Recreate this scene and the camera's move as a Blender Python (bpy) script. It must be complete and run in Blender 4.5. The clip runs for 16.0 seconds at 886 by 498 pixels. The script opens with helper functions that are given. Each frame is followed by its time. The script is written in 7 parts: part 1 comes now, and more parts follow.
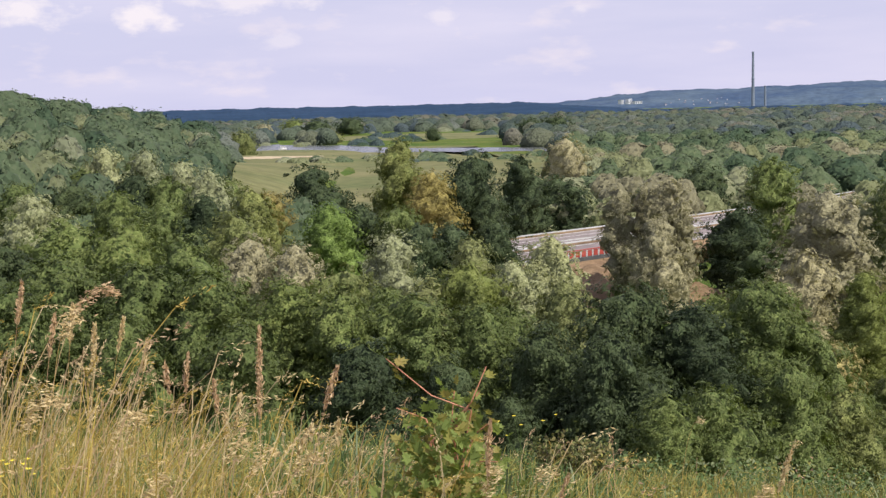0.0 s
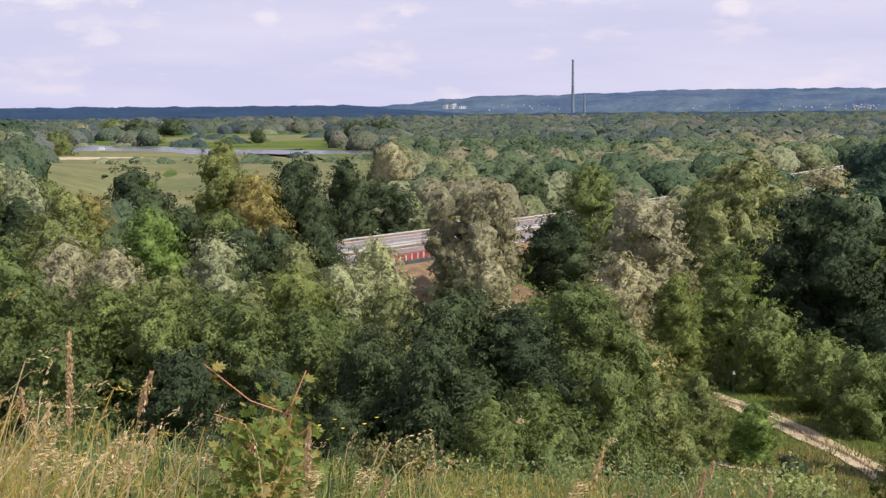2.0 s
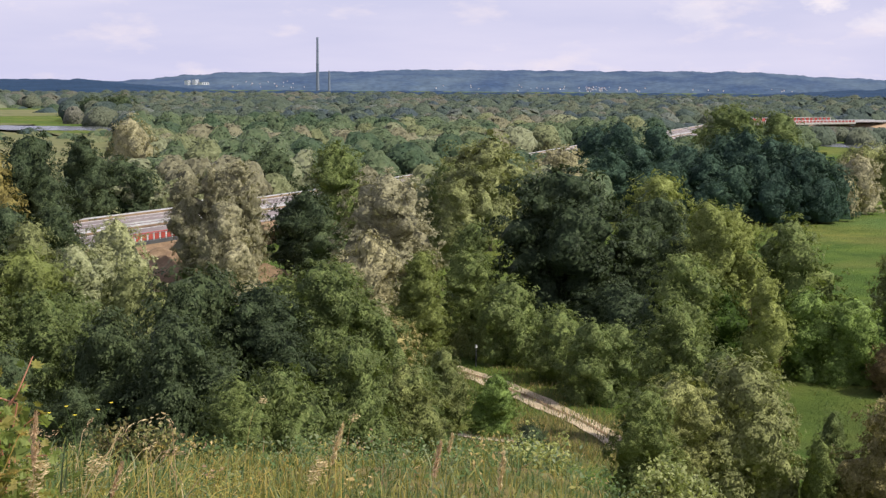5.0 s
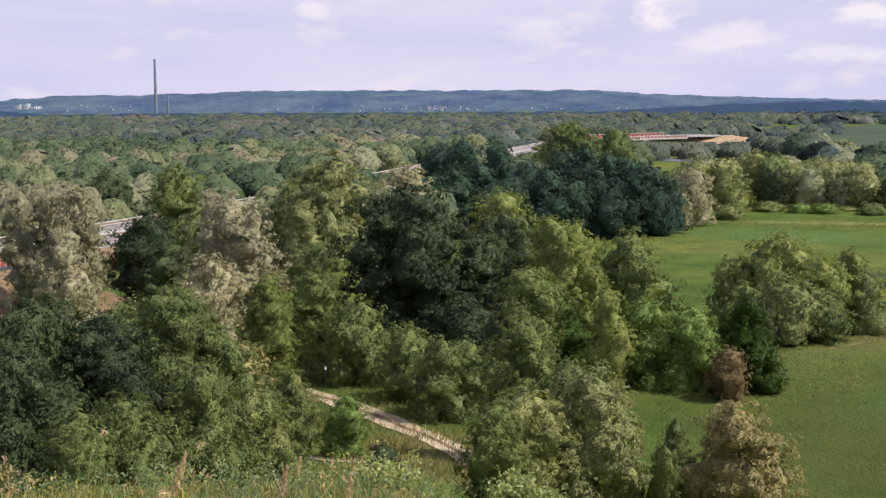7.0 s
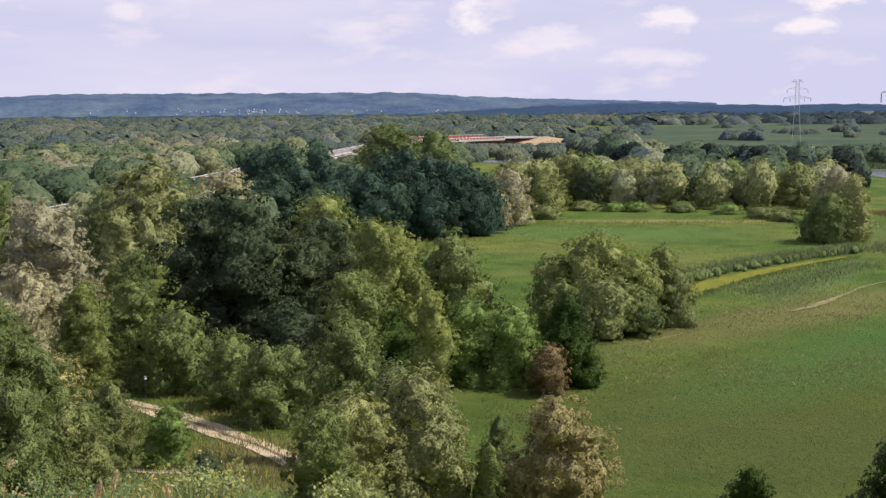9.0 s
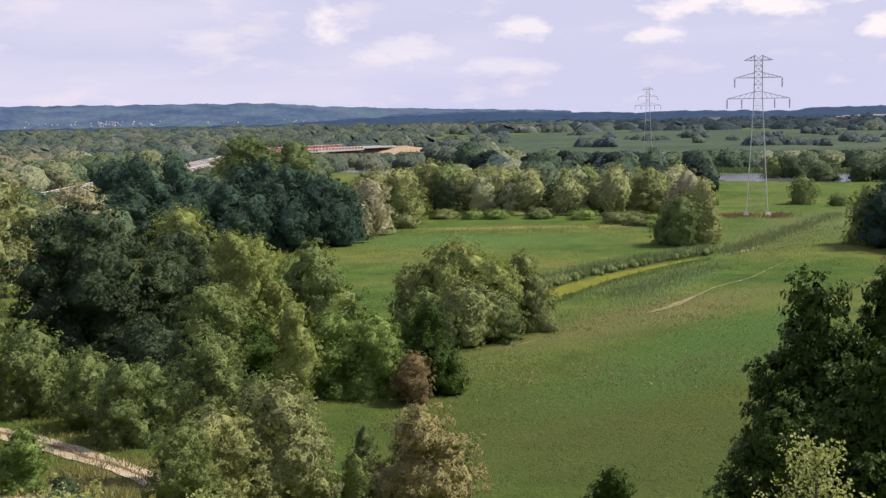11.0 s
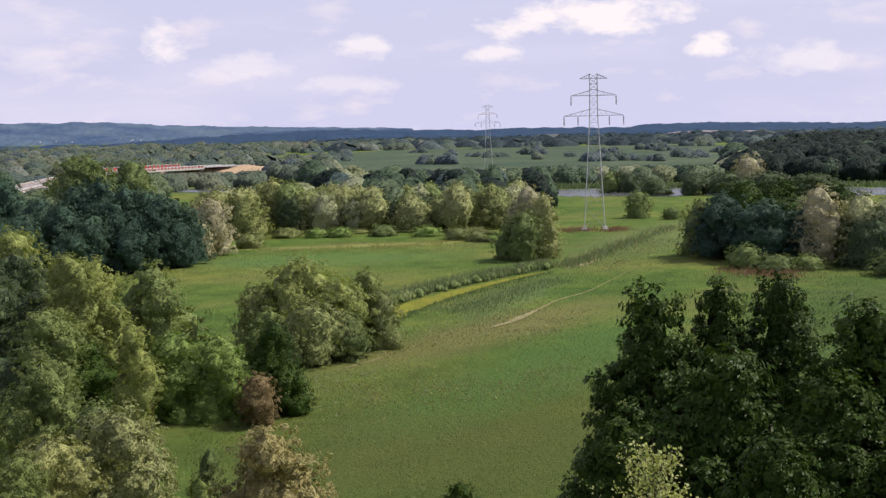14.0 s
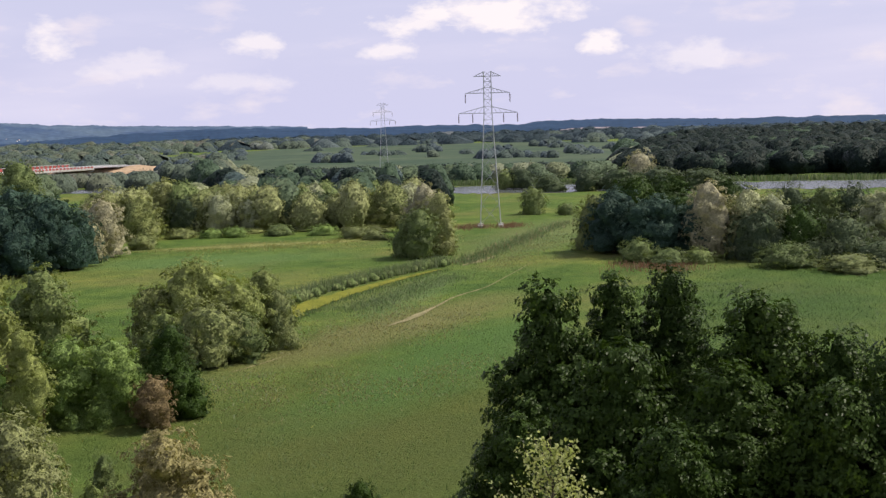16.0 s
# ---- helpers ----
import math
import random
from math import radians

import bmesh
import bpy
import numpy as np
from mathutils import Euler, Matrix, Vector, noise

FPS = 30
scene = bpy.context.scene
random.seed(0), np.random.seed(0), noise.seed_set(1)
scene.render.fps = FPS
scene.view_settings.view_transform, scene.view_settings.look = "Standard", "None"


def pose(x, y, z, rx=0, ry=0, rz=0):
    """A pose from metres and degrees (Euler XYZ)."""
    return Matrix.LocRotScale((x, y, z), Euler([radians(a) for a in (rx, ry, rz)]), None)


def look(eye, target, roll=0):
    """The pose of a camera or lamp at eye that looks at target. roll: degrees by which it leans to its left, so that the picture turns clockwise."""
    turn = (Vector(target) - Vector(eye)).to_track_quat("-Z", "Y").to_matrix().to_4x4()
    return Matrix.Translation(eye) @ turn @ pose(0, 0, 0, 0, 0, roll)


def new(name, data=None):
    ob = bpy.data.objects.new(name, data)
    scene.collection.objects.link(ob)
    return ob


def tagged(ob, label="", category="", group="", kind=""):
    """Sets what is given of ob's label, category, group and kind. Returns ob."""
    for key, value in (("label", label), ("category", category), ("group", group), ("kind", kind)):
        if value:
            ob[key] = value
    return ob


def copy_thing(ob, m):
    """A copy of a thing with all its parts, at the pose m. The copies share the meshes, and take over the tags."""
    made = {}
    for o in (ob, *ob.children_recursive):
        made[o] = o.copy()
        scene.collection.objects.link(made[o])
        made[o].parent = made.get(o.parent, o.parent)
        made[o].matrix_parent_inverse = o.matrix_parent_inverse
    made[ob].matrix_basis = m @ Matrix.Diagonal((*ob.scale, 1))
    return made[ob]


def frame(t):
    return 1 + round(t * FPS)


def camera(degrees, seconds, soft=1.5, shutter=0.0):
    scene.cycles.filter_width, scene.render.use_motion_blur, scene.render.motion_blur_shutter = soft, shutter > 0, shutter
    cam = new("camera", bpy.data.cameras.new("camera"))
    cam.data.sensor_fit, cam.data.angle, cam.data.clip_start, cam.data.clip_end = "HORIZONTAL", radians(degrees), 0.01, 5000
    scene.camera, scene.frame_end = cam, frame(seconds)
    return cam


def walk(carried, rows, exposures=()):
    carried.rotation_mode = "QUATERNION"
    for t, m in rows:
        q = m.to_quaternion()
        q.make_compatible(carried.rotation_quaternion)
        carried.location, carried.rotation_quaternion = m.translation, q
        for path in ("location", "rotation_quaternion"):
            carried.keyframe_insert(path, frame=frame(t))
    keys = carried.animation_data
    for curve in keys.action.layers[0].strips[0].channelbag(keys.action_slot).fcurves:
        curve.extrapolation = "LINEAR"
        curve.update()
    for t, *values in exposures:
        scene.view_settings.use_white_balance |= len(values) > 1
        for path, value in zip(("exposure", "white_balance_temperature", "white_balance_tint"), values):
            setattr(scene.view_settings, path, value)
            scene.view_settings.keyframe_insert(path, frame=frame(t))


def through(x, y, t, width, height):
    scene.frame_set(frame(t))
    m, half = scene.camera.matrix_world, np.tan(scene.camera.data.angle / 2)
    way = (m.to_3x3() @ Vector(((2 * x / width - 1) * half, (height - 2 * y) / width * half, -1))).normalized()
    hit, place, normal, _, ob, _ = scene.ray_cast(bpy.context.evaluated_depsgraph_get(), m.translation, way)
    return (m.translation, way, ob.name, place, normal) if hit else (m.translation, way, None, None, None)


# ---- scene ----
cam = camera(39.71, 16.0, soft=1.38)
EYE = 28.0  # height of the eye over the valley floor
ARM = 0.14  # the camera swings on this radius round the body
# seconds, pitch, roll, yaw
TURNS = [
    (0.0, -6.70, 1.43, 0.00),
    (0.5, -6.69, 1.52, -1.50),
    (1.0, -6.89, 1.32, -3.55),
    (1.5, -6.96, 0.96, -5.93),
    (2.0, -6.69, 0.55, -8.08),
    (2.5, -6.69, 0.22, -10.00),
    (3.0, -6.74, 0.20, -11.77),
    (3.5, -6.82, 0.12, -13.99),
    (4.0, -7.22, -0.22, -16.07),
    (6.3, -7.44, 0.13, -24.38),
    (6.5, -7.15, 0.25, -25.06),
    (7.0, -6.78, 0.27, -27.16),
    (7.5, -6.88, 0.51, -29.71),
    (8.0, -7.06, 0.43, -31.87),
    (8.5, -6.89, 0.57, -33.64),
    (9.0, -6.71, 0.45, -35.50),
    (9.5, -6.37, 0.76, -37.43),
    (10.0, -6.04, 0.50, -38.96),
    (10.2, -6.10, 0.65, -39.64),
    (12.5, -6.29, 0.93, -45.74),
    (13.0, -6.15, 1.13, -47.00),
    (13.5, -5.92, 1.41, -48.36),
    (14.0, -5.66, 1.27, -49.41),
    (14.5, -5.45, 1.23, -50.41),
    (15.0, -5.59, 1.31, -51.73),
    (15.5, -5.69, 1.29, -52.98),
    (16.0, -5.88, 1.61, -54.28),
]
walk(cam, [(t, pose(-ARM * math.sin(radians(y)), ARM * math.cos(radians(y)) - ARM, EYE, 90 + p, r, y)) for t, p, r, y in TURNS],
     exposures=[(0.0, 0.0), (16.0, 0.0)])

# ---- sky and sun ----
SUN_AZ, SUN_EL = 124.0, 50.0
world = bpy.data.worlds.new("sky")
scene.world = world
world.use_nodes = True
wt = world.node_tree
wt.nodes.clear()


def node(tree, kind, **values):
    n = tree.nodes.new(kind)
    for key, value in values.items():
        if key in n.inputs:
            n.inputs[key].default_value = value
    return n


def ramp(tree, source, stops):
    n = tree.nodes.new("ShaderNodeValToRGB")
    el = n.color_ramp.elements
    while len(el) < len(stops):
        el.new(0.5)
    for e, (p, c) in zip(el, stops):
        e.position = p
        e.color = (*c, 1) if len(c) == 3 else c
    tree.links.new(source, n.inputs[0])
    return n


def build_sky():
    out = wt.nodes.new("ShaderNodeOutputWorld")
    bg = node(wt, "ShaderNodeBackground", Strength=0.1)
    sky = wt.nodes.new("ShaderNodeTexSky")
    sky.sky_type, sky.sun_disc = "NISHITA", False
    sky.sun_elevation, sky.sun_rotation = radians(SUN_EL), radians(SUN_AZ)
    sky.air_density, sky.dust_density, sky.ozone_density = 1.0, 2.5, 1.5
    co = wt.nodes.new("ShaderNodeTexCoord")

    def vec(op, a, b=None):
        n = wt.nodes.new("ShaderNodeVectorMath")
        n.operation = op
        wt.links.new(a, n.inputs[0])
        if b is not None:
            n.inputs[1].default_value = b
        return n

    def num(op, a, b, clamp=False):
        n = wt.nodes.new("ShaderNodeMath")
        n.operation, n.use_clamp = op, clamp
        for i, v in enumerate((a, b)):
            if hasattr(v, "links"):
                wt.links.new(v, n.inputs[i])
            else:
                n.inputs[i].default_value = v
        return n.outputs[0]

    def blend(fac, a, b):
        n = wt.nodes.new("ShaderNodeMix")
        n.data_type = "RGBA"
        wt.links.new(fac, n.inputs["Factor"])
        wt.links.new(a, n.inputs["A"])
        n.inputs["B"].default_value = (*b, 1)
        return n.outputs["Result"]

    way = co.outputs["Generated"]
    billow = node(wt, "ShaderNodeTexNoise", Scale=1.0, Detail=7.0, Roughness=0.58)
    wt.links.new(vec("MULTIPLY", way, (34, 34, 70)).outputs[0], billow.inputs["Vector"])
    small = node(wt, "ShaderNodeTexNoise", Scale=1.0, Detail=6.0, Roughness=0.55)
    wt.links.new(vec("MULTIPLY", way, (15, 15, 42)).outputs[0], small.inputs["Vector"])
    veil = node(wt, "ShaderNodeTexNoise", Scale=1.0, Detail=5.0, Roughness=0.5)
    wt.links.new(vec("MULTIPLY", way, (3.5, 3.5, 22)).outputs[0], veil.inputs["Vector"])
    # hazy summer sky, paler towards the horizon
    sep = wt.nodes.new("ShaderNodeSeparateXYZ")
    wt.links.new(way, sep.inputs[0])
    haze = wt.nodes.new("ShaderNodeMix")
    haze.data_type = "RGBA"
    low = ramp(wt, sep.outputs["Z"], [(0.0, (0.93, 0.93, 0.93)), (0.12, (0.84, 0.84, 0.84)), (0.6, (0.35, 0.35, 0.35))])
    wt.links.new(low.outputs[0], haze.inputs["Factor"])
    wt.links.new(sky.outputs[0], haze.inputs["A"])
    haze.inputs["B"].default_value = (7.0, 6.9, 9.3, 1)
    col = haze.outputs["Result"]
    col = blend(ramp(wt, veil.outputs["Fac"], [(0.45, (0, 0, 0)), (0.70, (0.75, 0.75, 0.75))]).outputs[0], col, (7.9, 7.5, 9.2))
    col = blend(ramp(wt, small.outputs["Fac"], [(0.56, (0, 0, 0)), (0.74, (0.75, 0.75, 0.75))]).outputs[0], col, (9.0, 8.1, 8.9))
    # single cumulus clouds: bearing, height, half width, half height in degrees
    for az, el, w, h, k in ((57.0, 4.95, 4.2, 1.0, 1.0), (53.2, 4.55, 2.0, 0.6, 0.9), (61.7, 3.5, 1.2, 0.65, 1.0), (51.9, 3.3, 1.3, 0.45, 0.8), (45.8, 3.9, 1.2, 0.7, 0.75),
                            (36.7, 4.1, 1.3, 0.9, 0.8), (40.4, 2.9, 2.2, 0.7, 0.45), (65.5, 2.7, 2.6, 0.8, 0.55), (45.2, 2.1, 2.6, 0.5, 0.4), (21.2, 4.3, 0.9, 0.5, 0.5),
                            (-13.3, 4.3, 1.4, 0.8, 0.8), (-18.5, 4.5, 2.6, 0.7, 0.75), (0.0, 4.1, 0.8, 0.5, 0.4), (-7.4, 3.1, 0.9, 0.5, 0.35), (6.3, 4.2, 0.7, 0.45, 0.45), (-9.0, 4.9, 3.6, 0.6, 0.6),
                            (31.2, 3.2, 2.2, 0.7, 0.35), (14.0, 4.9, 3.0, 0.4, 0.4)):
        c = Vector((math.sin(radians(az)) * math.cos(radians(el)), math.cos(radians(az)) * math.cos(radians(el)), math.sin(radians(el))))
        off = vec("MULTIPLY", vec("SUBTRACT", way, c).outputs[0], (1 / radians(w), 1 / radians(w), 1 / radians(h)))
        far = vec("LENGTH", off.outputs[0]).outputs["Value"]
        body = num("ADD", num("SUBTRACT", 1.0, far), num("MULTIPLY", num("SUBTRACT", billow.outputs["Fac"], 0.5), 2.6))
        col = blend(num("MULTIPLY", num("MULTIPLY", body, 1.6, True), k), col, (10.2, 9.3, 9.6))
    wt.links.new(col, bg.inputs["Color"])
    wt.links.new(bg.outputs[0], out.inputs[0])


build_sky()
sun = new("sun", bpy.data.lights.new("sun", "SUN"))
sun.data.energy, sun.data.angle, sun.data.color = 4.8, radians(0.6), (1.0, 0.93, 0.80)
sun_way = Vector((math.sin(radians(SUN_AZ)) * math.cos(radians(SUN_EL)), math.cos(radians(SUN_AZ)) * math.cos(radians(SUN_EL)), math.sin(radians(SUN_EL))))
sun.matrix_world = look(sun_way * 100, (0, 0, 0))

# ---- materials ----
def material(name, rough=0.8):
    m = bpy.data.materials.new(name)
    m.use_nodes = True
    t = m.node_tree
    b = t.nodes["Principled BSDF"]
    b.inputs["Roughness"].default_value = rough
    return m, t, b


def noise_tex(t, scale, detail=4.0, coords="Object", rough=0.55, stretch=None):
    co = t.nodes.new("ShaderNodeTexCoord")
    n = node(t, "ShaderNodeTexNoise", Scale=scale, Detail=detail, Roughness=rough)
    if stretch:
        mp = t.nodes.new("ShaderNodeMapping")
        mp.inputs["Scale"].default_value = stretch
        t.links.new(co.outputs[coords], mp.inputs["Vector"])
        t.links.new(mp.outputs[0], n.inputs["Vector"])
    else:
        t.links.new(co.outputs[coords], n.inputs["Vector"])
    return n.outputs["Fac"]


def mix(t, fac, a, b, blend="MIX"):
    n = t.nodes.new("ShaderNodeMix")
    n.data_type, n.blend_type = "RGBA", blend
    for sock, val in (("Factor", fac), ("A", a), ("B", b)):
        if hasattr(val, "links"):
            t.links.new(val, n.inputs[sock])
        elif sock == "Factor":
            n.inputs[sock].default_value = val
        else:
            n.inputs[sock].default_value = (*val, 1)
    return n.outputs["Result"]


def bump(t, b, height, strength, distance):
    n = node(t, "ShaderNodeBump", Strength=strength, Distance=distance)
    t.links.new(height, n.inputs["Height"])
    t.links.new(n.outputs[0], b.inputs["Normal"])


def plain(name, a, b, scale, rough=0.8, metal=0.0, relief=0.0, detail=5.0, stretch=None):
    """Two tones in noise, with a finer grain over them and some relief."""
    m, t, p = material(name, rough)
    p.inputs["Metallic"].default_value = metal
    if rough >= 0.85:
        p.inputs["Specular IOR Level"].default_value = 0.1
    big = ramp(t, noise_tex(t, scale, detail, stretch=stretch), [(0.35, a), (0.65, b)]).outputs[0]
    fine = noise_tex(t, scale * 9, 3.0, stretch=stretch)
    grain = ramp(t, fine, [(0.3, (0.75, 0.75, 0.75)), (0.7, (1.15, 1.15, 1.15))]).outputs[0]
    t.links.new(mix(t, 1.0, big, grain, "MULTIPLY"), p.inputs["Base Color"])
    if relief:
        bump(t, p, fine, 0.6, relief)
    return m


def leaf_cells(t, scale):
    """Single leaves of a spray: each cell has its own tone and tilt, with gaps between."""
    co = t.nodes.new("ShaderNodeTexCoord")
    vo = node(t, "ShaderNodeTexVoronoi", Scale=scale)
    t.links.new(co.outputs["Object"], vo.inputs["Vector"])
    sep = t.nodes.new("ShaderNodeSeparateColor")
    t.links.new(vo.outputs["Color"], sep.inputs[0])
    return vo, sep


def tilt(t, vo, amount):
    """The surface's normal, turned leaf by leaf."""
    geo = t.nodes.new("ShaderNodeNewGeometry")
    off = node(t, "ShaderNodeVectorMath")
    off.operation = "MULTIPLY_ADD"
    t.links.new(vo.outputs["Color"], off.inputs[0])
    off.inputs[1].default_value = (2 * amount,) * 3
    off.inputs[2].default_value = (-amount,) * 3
    add = node(t, "ShaderNodeVectorMath")
    t.links.new(geo.outputs["Normal"], add.inputs[0])
    t.links.new(off.outputs[0], add.inputs[1])
    unit = node(t, "ShaderNodeVectorMath")
    unit.operation = "NORMALIZE"
    t.links.new(add.outputs[0], unit.inputs[0])
    return unit.outputs[0]


def leaf_material(name, dark, light, tint, through=0.25, gloss=0.45, scale=46.0, cover=0.54, turn=0.40):
    """Sprays of leaves: varied tree by tree, bough by bough and leaf by leaf; they let some light through."""
    m, t, p = material(name, gloss)
    oi, geo = t.nodes.new("ShaderNodeObjectInfo"), t.nodes.new("ShaderNodeNewGeometry")
    vo, sep = leaf_cells(t, scale)
    bough = noise_tex(t, 5.0, 3.0)
    col = ramp(t, bough, [(0.20, dark), (0.80, light)]).outputs[0]
    col = mix(t, ramp(t, geo.outputs["Random Per Island"], [(0.5, (0, 0, 0)), (1.0, (0.22, 0.22, 0.22))]).outputs[0], col, tint)
    col = mix(t, ramp(t, sep.outputs[1], [(0.4, (0, 0, 0)), (1.0, (0.42, 0.42, 0.42))]).outputs[0], col, tint)
    tree = ramp(t, oi.outputs["Random"], [(0.0, (0.78, 0.80, 0.82)), (0.5, (1.0, 1.0, 1.0)), (1.0, (1.12, 1.09, 1.0))]).outputs[0]
    col = mix(t, 1.0, col, tree, "MULTIPLY")
    t.links.new(col, p.inputs["Base Color"])
    p.inputs["Specular IOR Level"].default_value = 0.1
    way = tilt(t, vo, turn)
    t.links.new(way, p.inputs["Normal"])
    tr = t.nodes.new("ShaderNodeBsdfTranslucent")
    t.links.new(mix(t, 1.0, col, (1.15, 1.2, 0.7), "MULTIPLY"), tr.inputs["Color"])
    t.links.new(way, tr.inputs["Normal"])
    ms = t.nodes.new("ShaderNodeMixShader")
    ms.inputs[0].default_value = through
    t.links.new(p.outputs[0], ms.inputs[1])
    t.links.new(tr.outputs[0], ms.inputs[2])
    gap = node(t, "ShaderNodeMath")
    gap.operation, gap.inputs[1].default_value = "GREATER_THAN", cover
    t.links.new(vo.outputs["Distance"], gap.inputs[0])
    cut = t.nodes.new("ShaderNodeMixShader")
    t.links.new(gap.outputs[0], cut.inputs[0])
    t.links.new(ms.outputs[0], cut.inputs[1])
    t.links.new(t.nodes.new("ShaderNodeBsdfTransparent").outputs[0], cut.inputs[2])
    t.links.new(cut.outputs[0], t.nodes["Material Output"].inputs["Surface"])
    return m


def mass_material(name, dark, light, tint, scale=46.0, turn=0.45):
    """The inside of a crown: leaf upon leaf, each with its own tone and tilt; random darkened cells stand in for shaded
    gaps.
    """
    m, t, p = material(name, 0.6)
    oi = t.nodes.new("ShaderNodeObjectInfo")
    vo, sep = leaf_cells(t, scale)
    col = ramp(t, noise_tex(t, scale / 9, 3.0), [(0.32, dark), (0.68, light)]).outputs[0]
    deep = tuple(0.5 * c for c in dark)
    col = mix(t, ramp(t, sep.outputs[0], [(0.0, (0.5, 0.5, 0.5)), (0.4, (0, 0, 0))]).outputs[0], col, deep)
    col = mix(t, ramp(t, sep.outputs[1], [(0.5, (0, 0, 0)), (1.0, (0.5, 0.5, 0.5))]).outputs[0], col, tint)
    tree = ramp(t, oi.outputs["Random"], [(0.0, (0.78, 0.80, 0.82)), (0.5, (1.0, 1.0, 1.0)), (1.0, (1.12, 1.09, 1.0))]).outputs[0]
    t.links.new(mix(t, 1.0, col, tree, "MULTIPLY"), p.inputs["Base Color"])
    p.inputs["Specular IOR Level"].default_value = 0.05
    t.links.new(tilt(t, vo, turn), p.inputs["Normal"])
    return m


LEAF_TONES = {
    "dark": ("dark_green_leaves", (0.044, 0.066, 0.035), (0.072, 0.099, 0.047), (0.113, 0.140, 0.074), 0.30, 0.45),
    "mid": ("green_leaves", (0.092, 0.130, 0.046), (0.156, 0.198, 0.067), (0.226, 0.255, 0.103), 0.32, 0.45),
    "willow": ("grey_green_willow_leaves", (0.172, 0.194, 0.078), (0.262, 0.280, 0.116), (0.352, 0.364, 0.172), 0.28, 0.50),
    "silver": ("silver_willow_leaves", (0.229, 0.251, 0.132), (0.325, 0.349, 0.195), (0.404, 0.420, 0.270), 0.25, 0.50),
    "tan": ("tan_willow_leaves", (0.250, 0.234, 0.140), (0.342, 0.322, 0.205), (0.410, 0.388, 0.262), 0.28, 0.55),
    "olive": ("olive_leaves", (0.109, 0.139, 0.050), (0.195, 0.217, 0.079), (0.272, 0.290, 0.128), 0.32, 0.45),
    "yellow": ("yellow_green_leaves", (0.136, 0.168, 0.049), (0.234, 0.267, 0.080), (0.322, 0.350, 0.129), 0.36, 0.45),
    "bright": ("bright_green_leaves", (0.102, 0.162, 0.042), (0.167, 0.241, 0.065), (0.247, 0.323, 0.120), 0.36, 0.45),
    "orange": ("ochre_leaves", (0.196, 0.170, 0.058), (0.305, 0.258, 0.088), (0.363, 0.313, 0.129), 0.30, 0.50),
    "pine": ("blue_green_alder_leaves", (0.030, 0.058, 0.042), (0.048, 0.086, 0.061), (0.067, 0.113, 0.077), 0.22, 0.60),
    "alder": ("alder_leaves", (0.024, 0.048, 0.009), (0.040, 0.072, 0.013), (0.068, 0.111, 0.023), 0.25, 0.45),
    "brown": ("withered_brown_leaves", (0.245, 0.212, 0.092), (0.350, 0.306, 0.136), (0.420, 0.375, 0.180), 0.25, 0.60),
    "rust": ("rust_brown_leaves", (0.120, 0.092, 0.046), (0.190, 0.142, 0.072), (0.245, 0.185, 0.100), 0.25, 0.60),
}
LEAF = {k: leaf_material(n, a, b, c, through=th, gloss=g) for k, (n, a, b, c, th, g) in LEAF_TONES.items()}
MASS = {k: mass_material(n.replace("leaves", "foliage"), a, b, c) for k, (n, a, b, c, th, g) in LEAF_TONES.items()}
# trees close by show their single leaves: more of them to a crown
FINE_LEAF = {k: leaf_material("small_" + n, a, b, c, through=th, gloss=g, scale=64.0, cover=0.55, turn=0.6) for k, (n, a, b, c, th, g) in LEAF_TONES.items()}
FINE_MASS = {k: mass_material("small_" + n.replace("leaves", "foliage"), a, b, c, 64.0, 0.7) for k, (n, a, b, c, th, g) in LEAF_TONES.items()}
BARK = plain("bark", (0.06, 0.05, 0.04), (0.14, 0.12, 0.09), 3.0, 0.9, relief=0.02, stretch=(4, 4, 0.6))


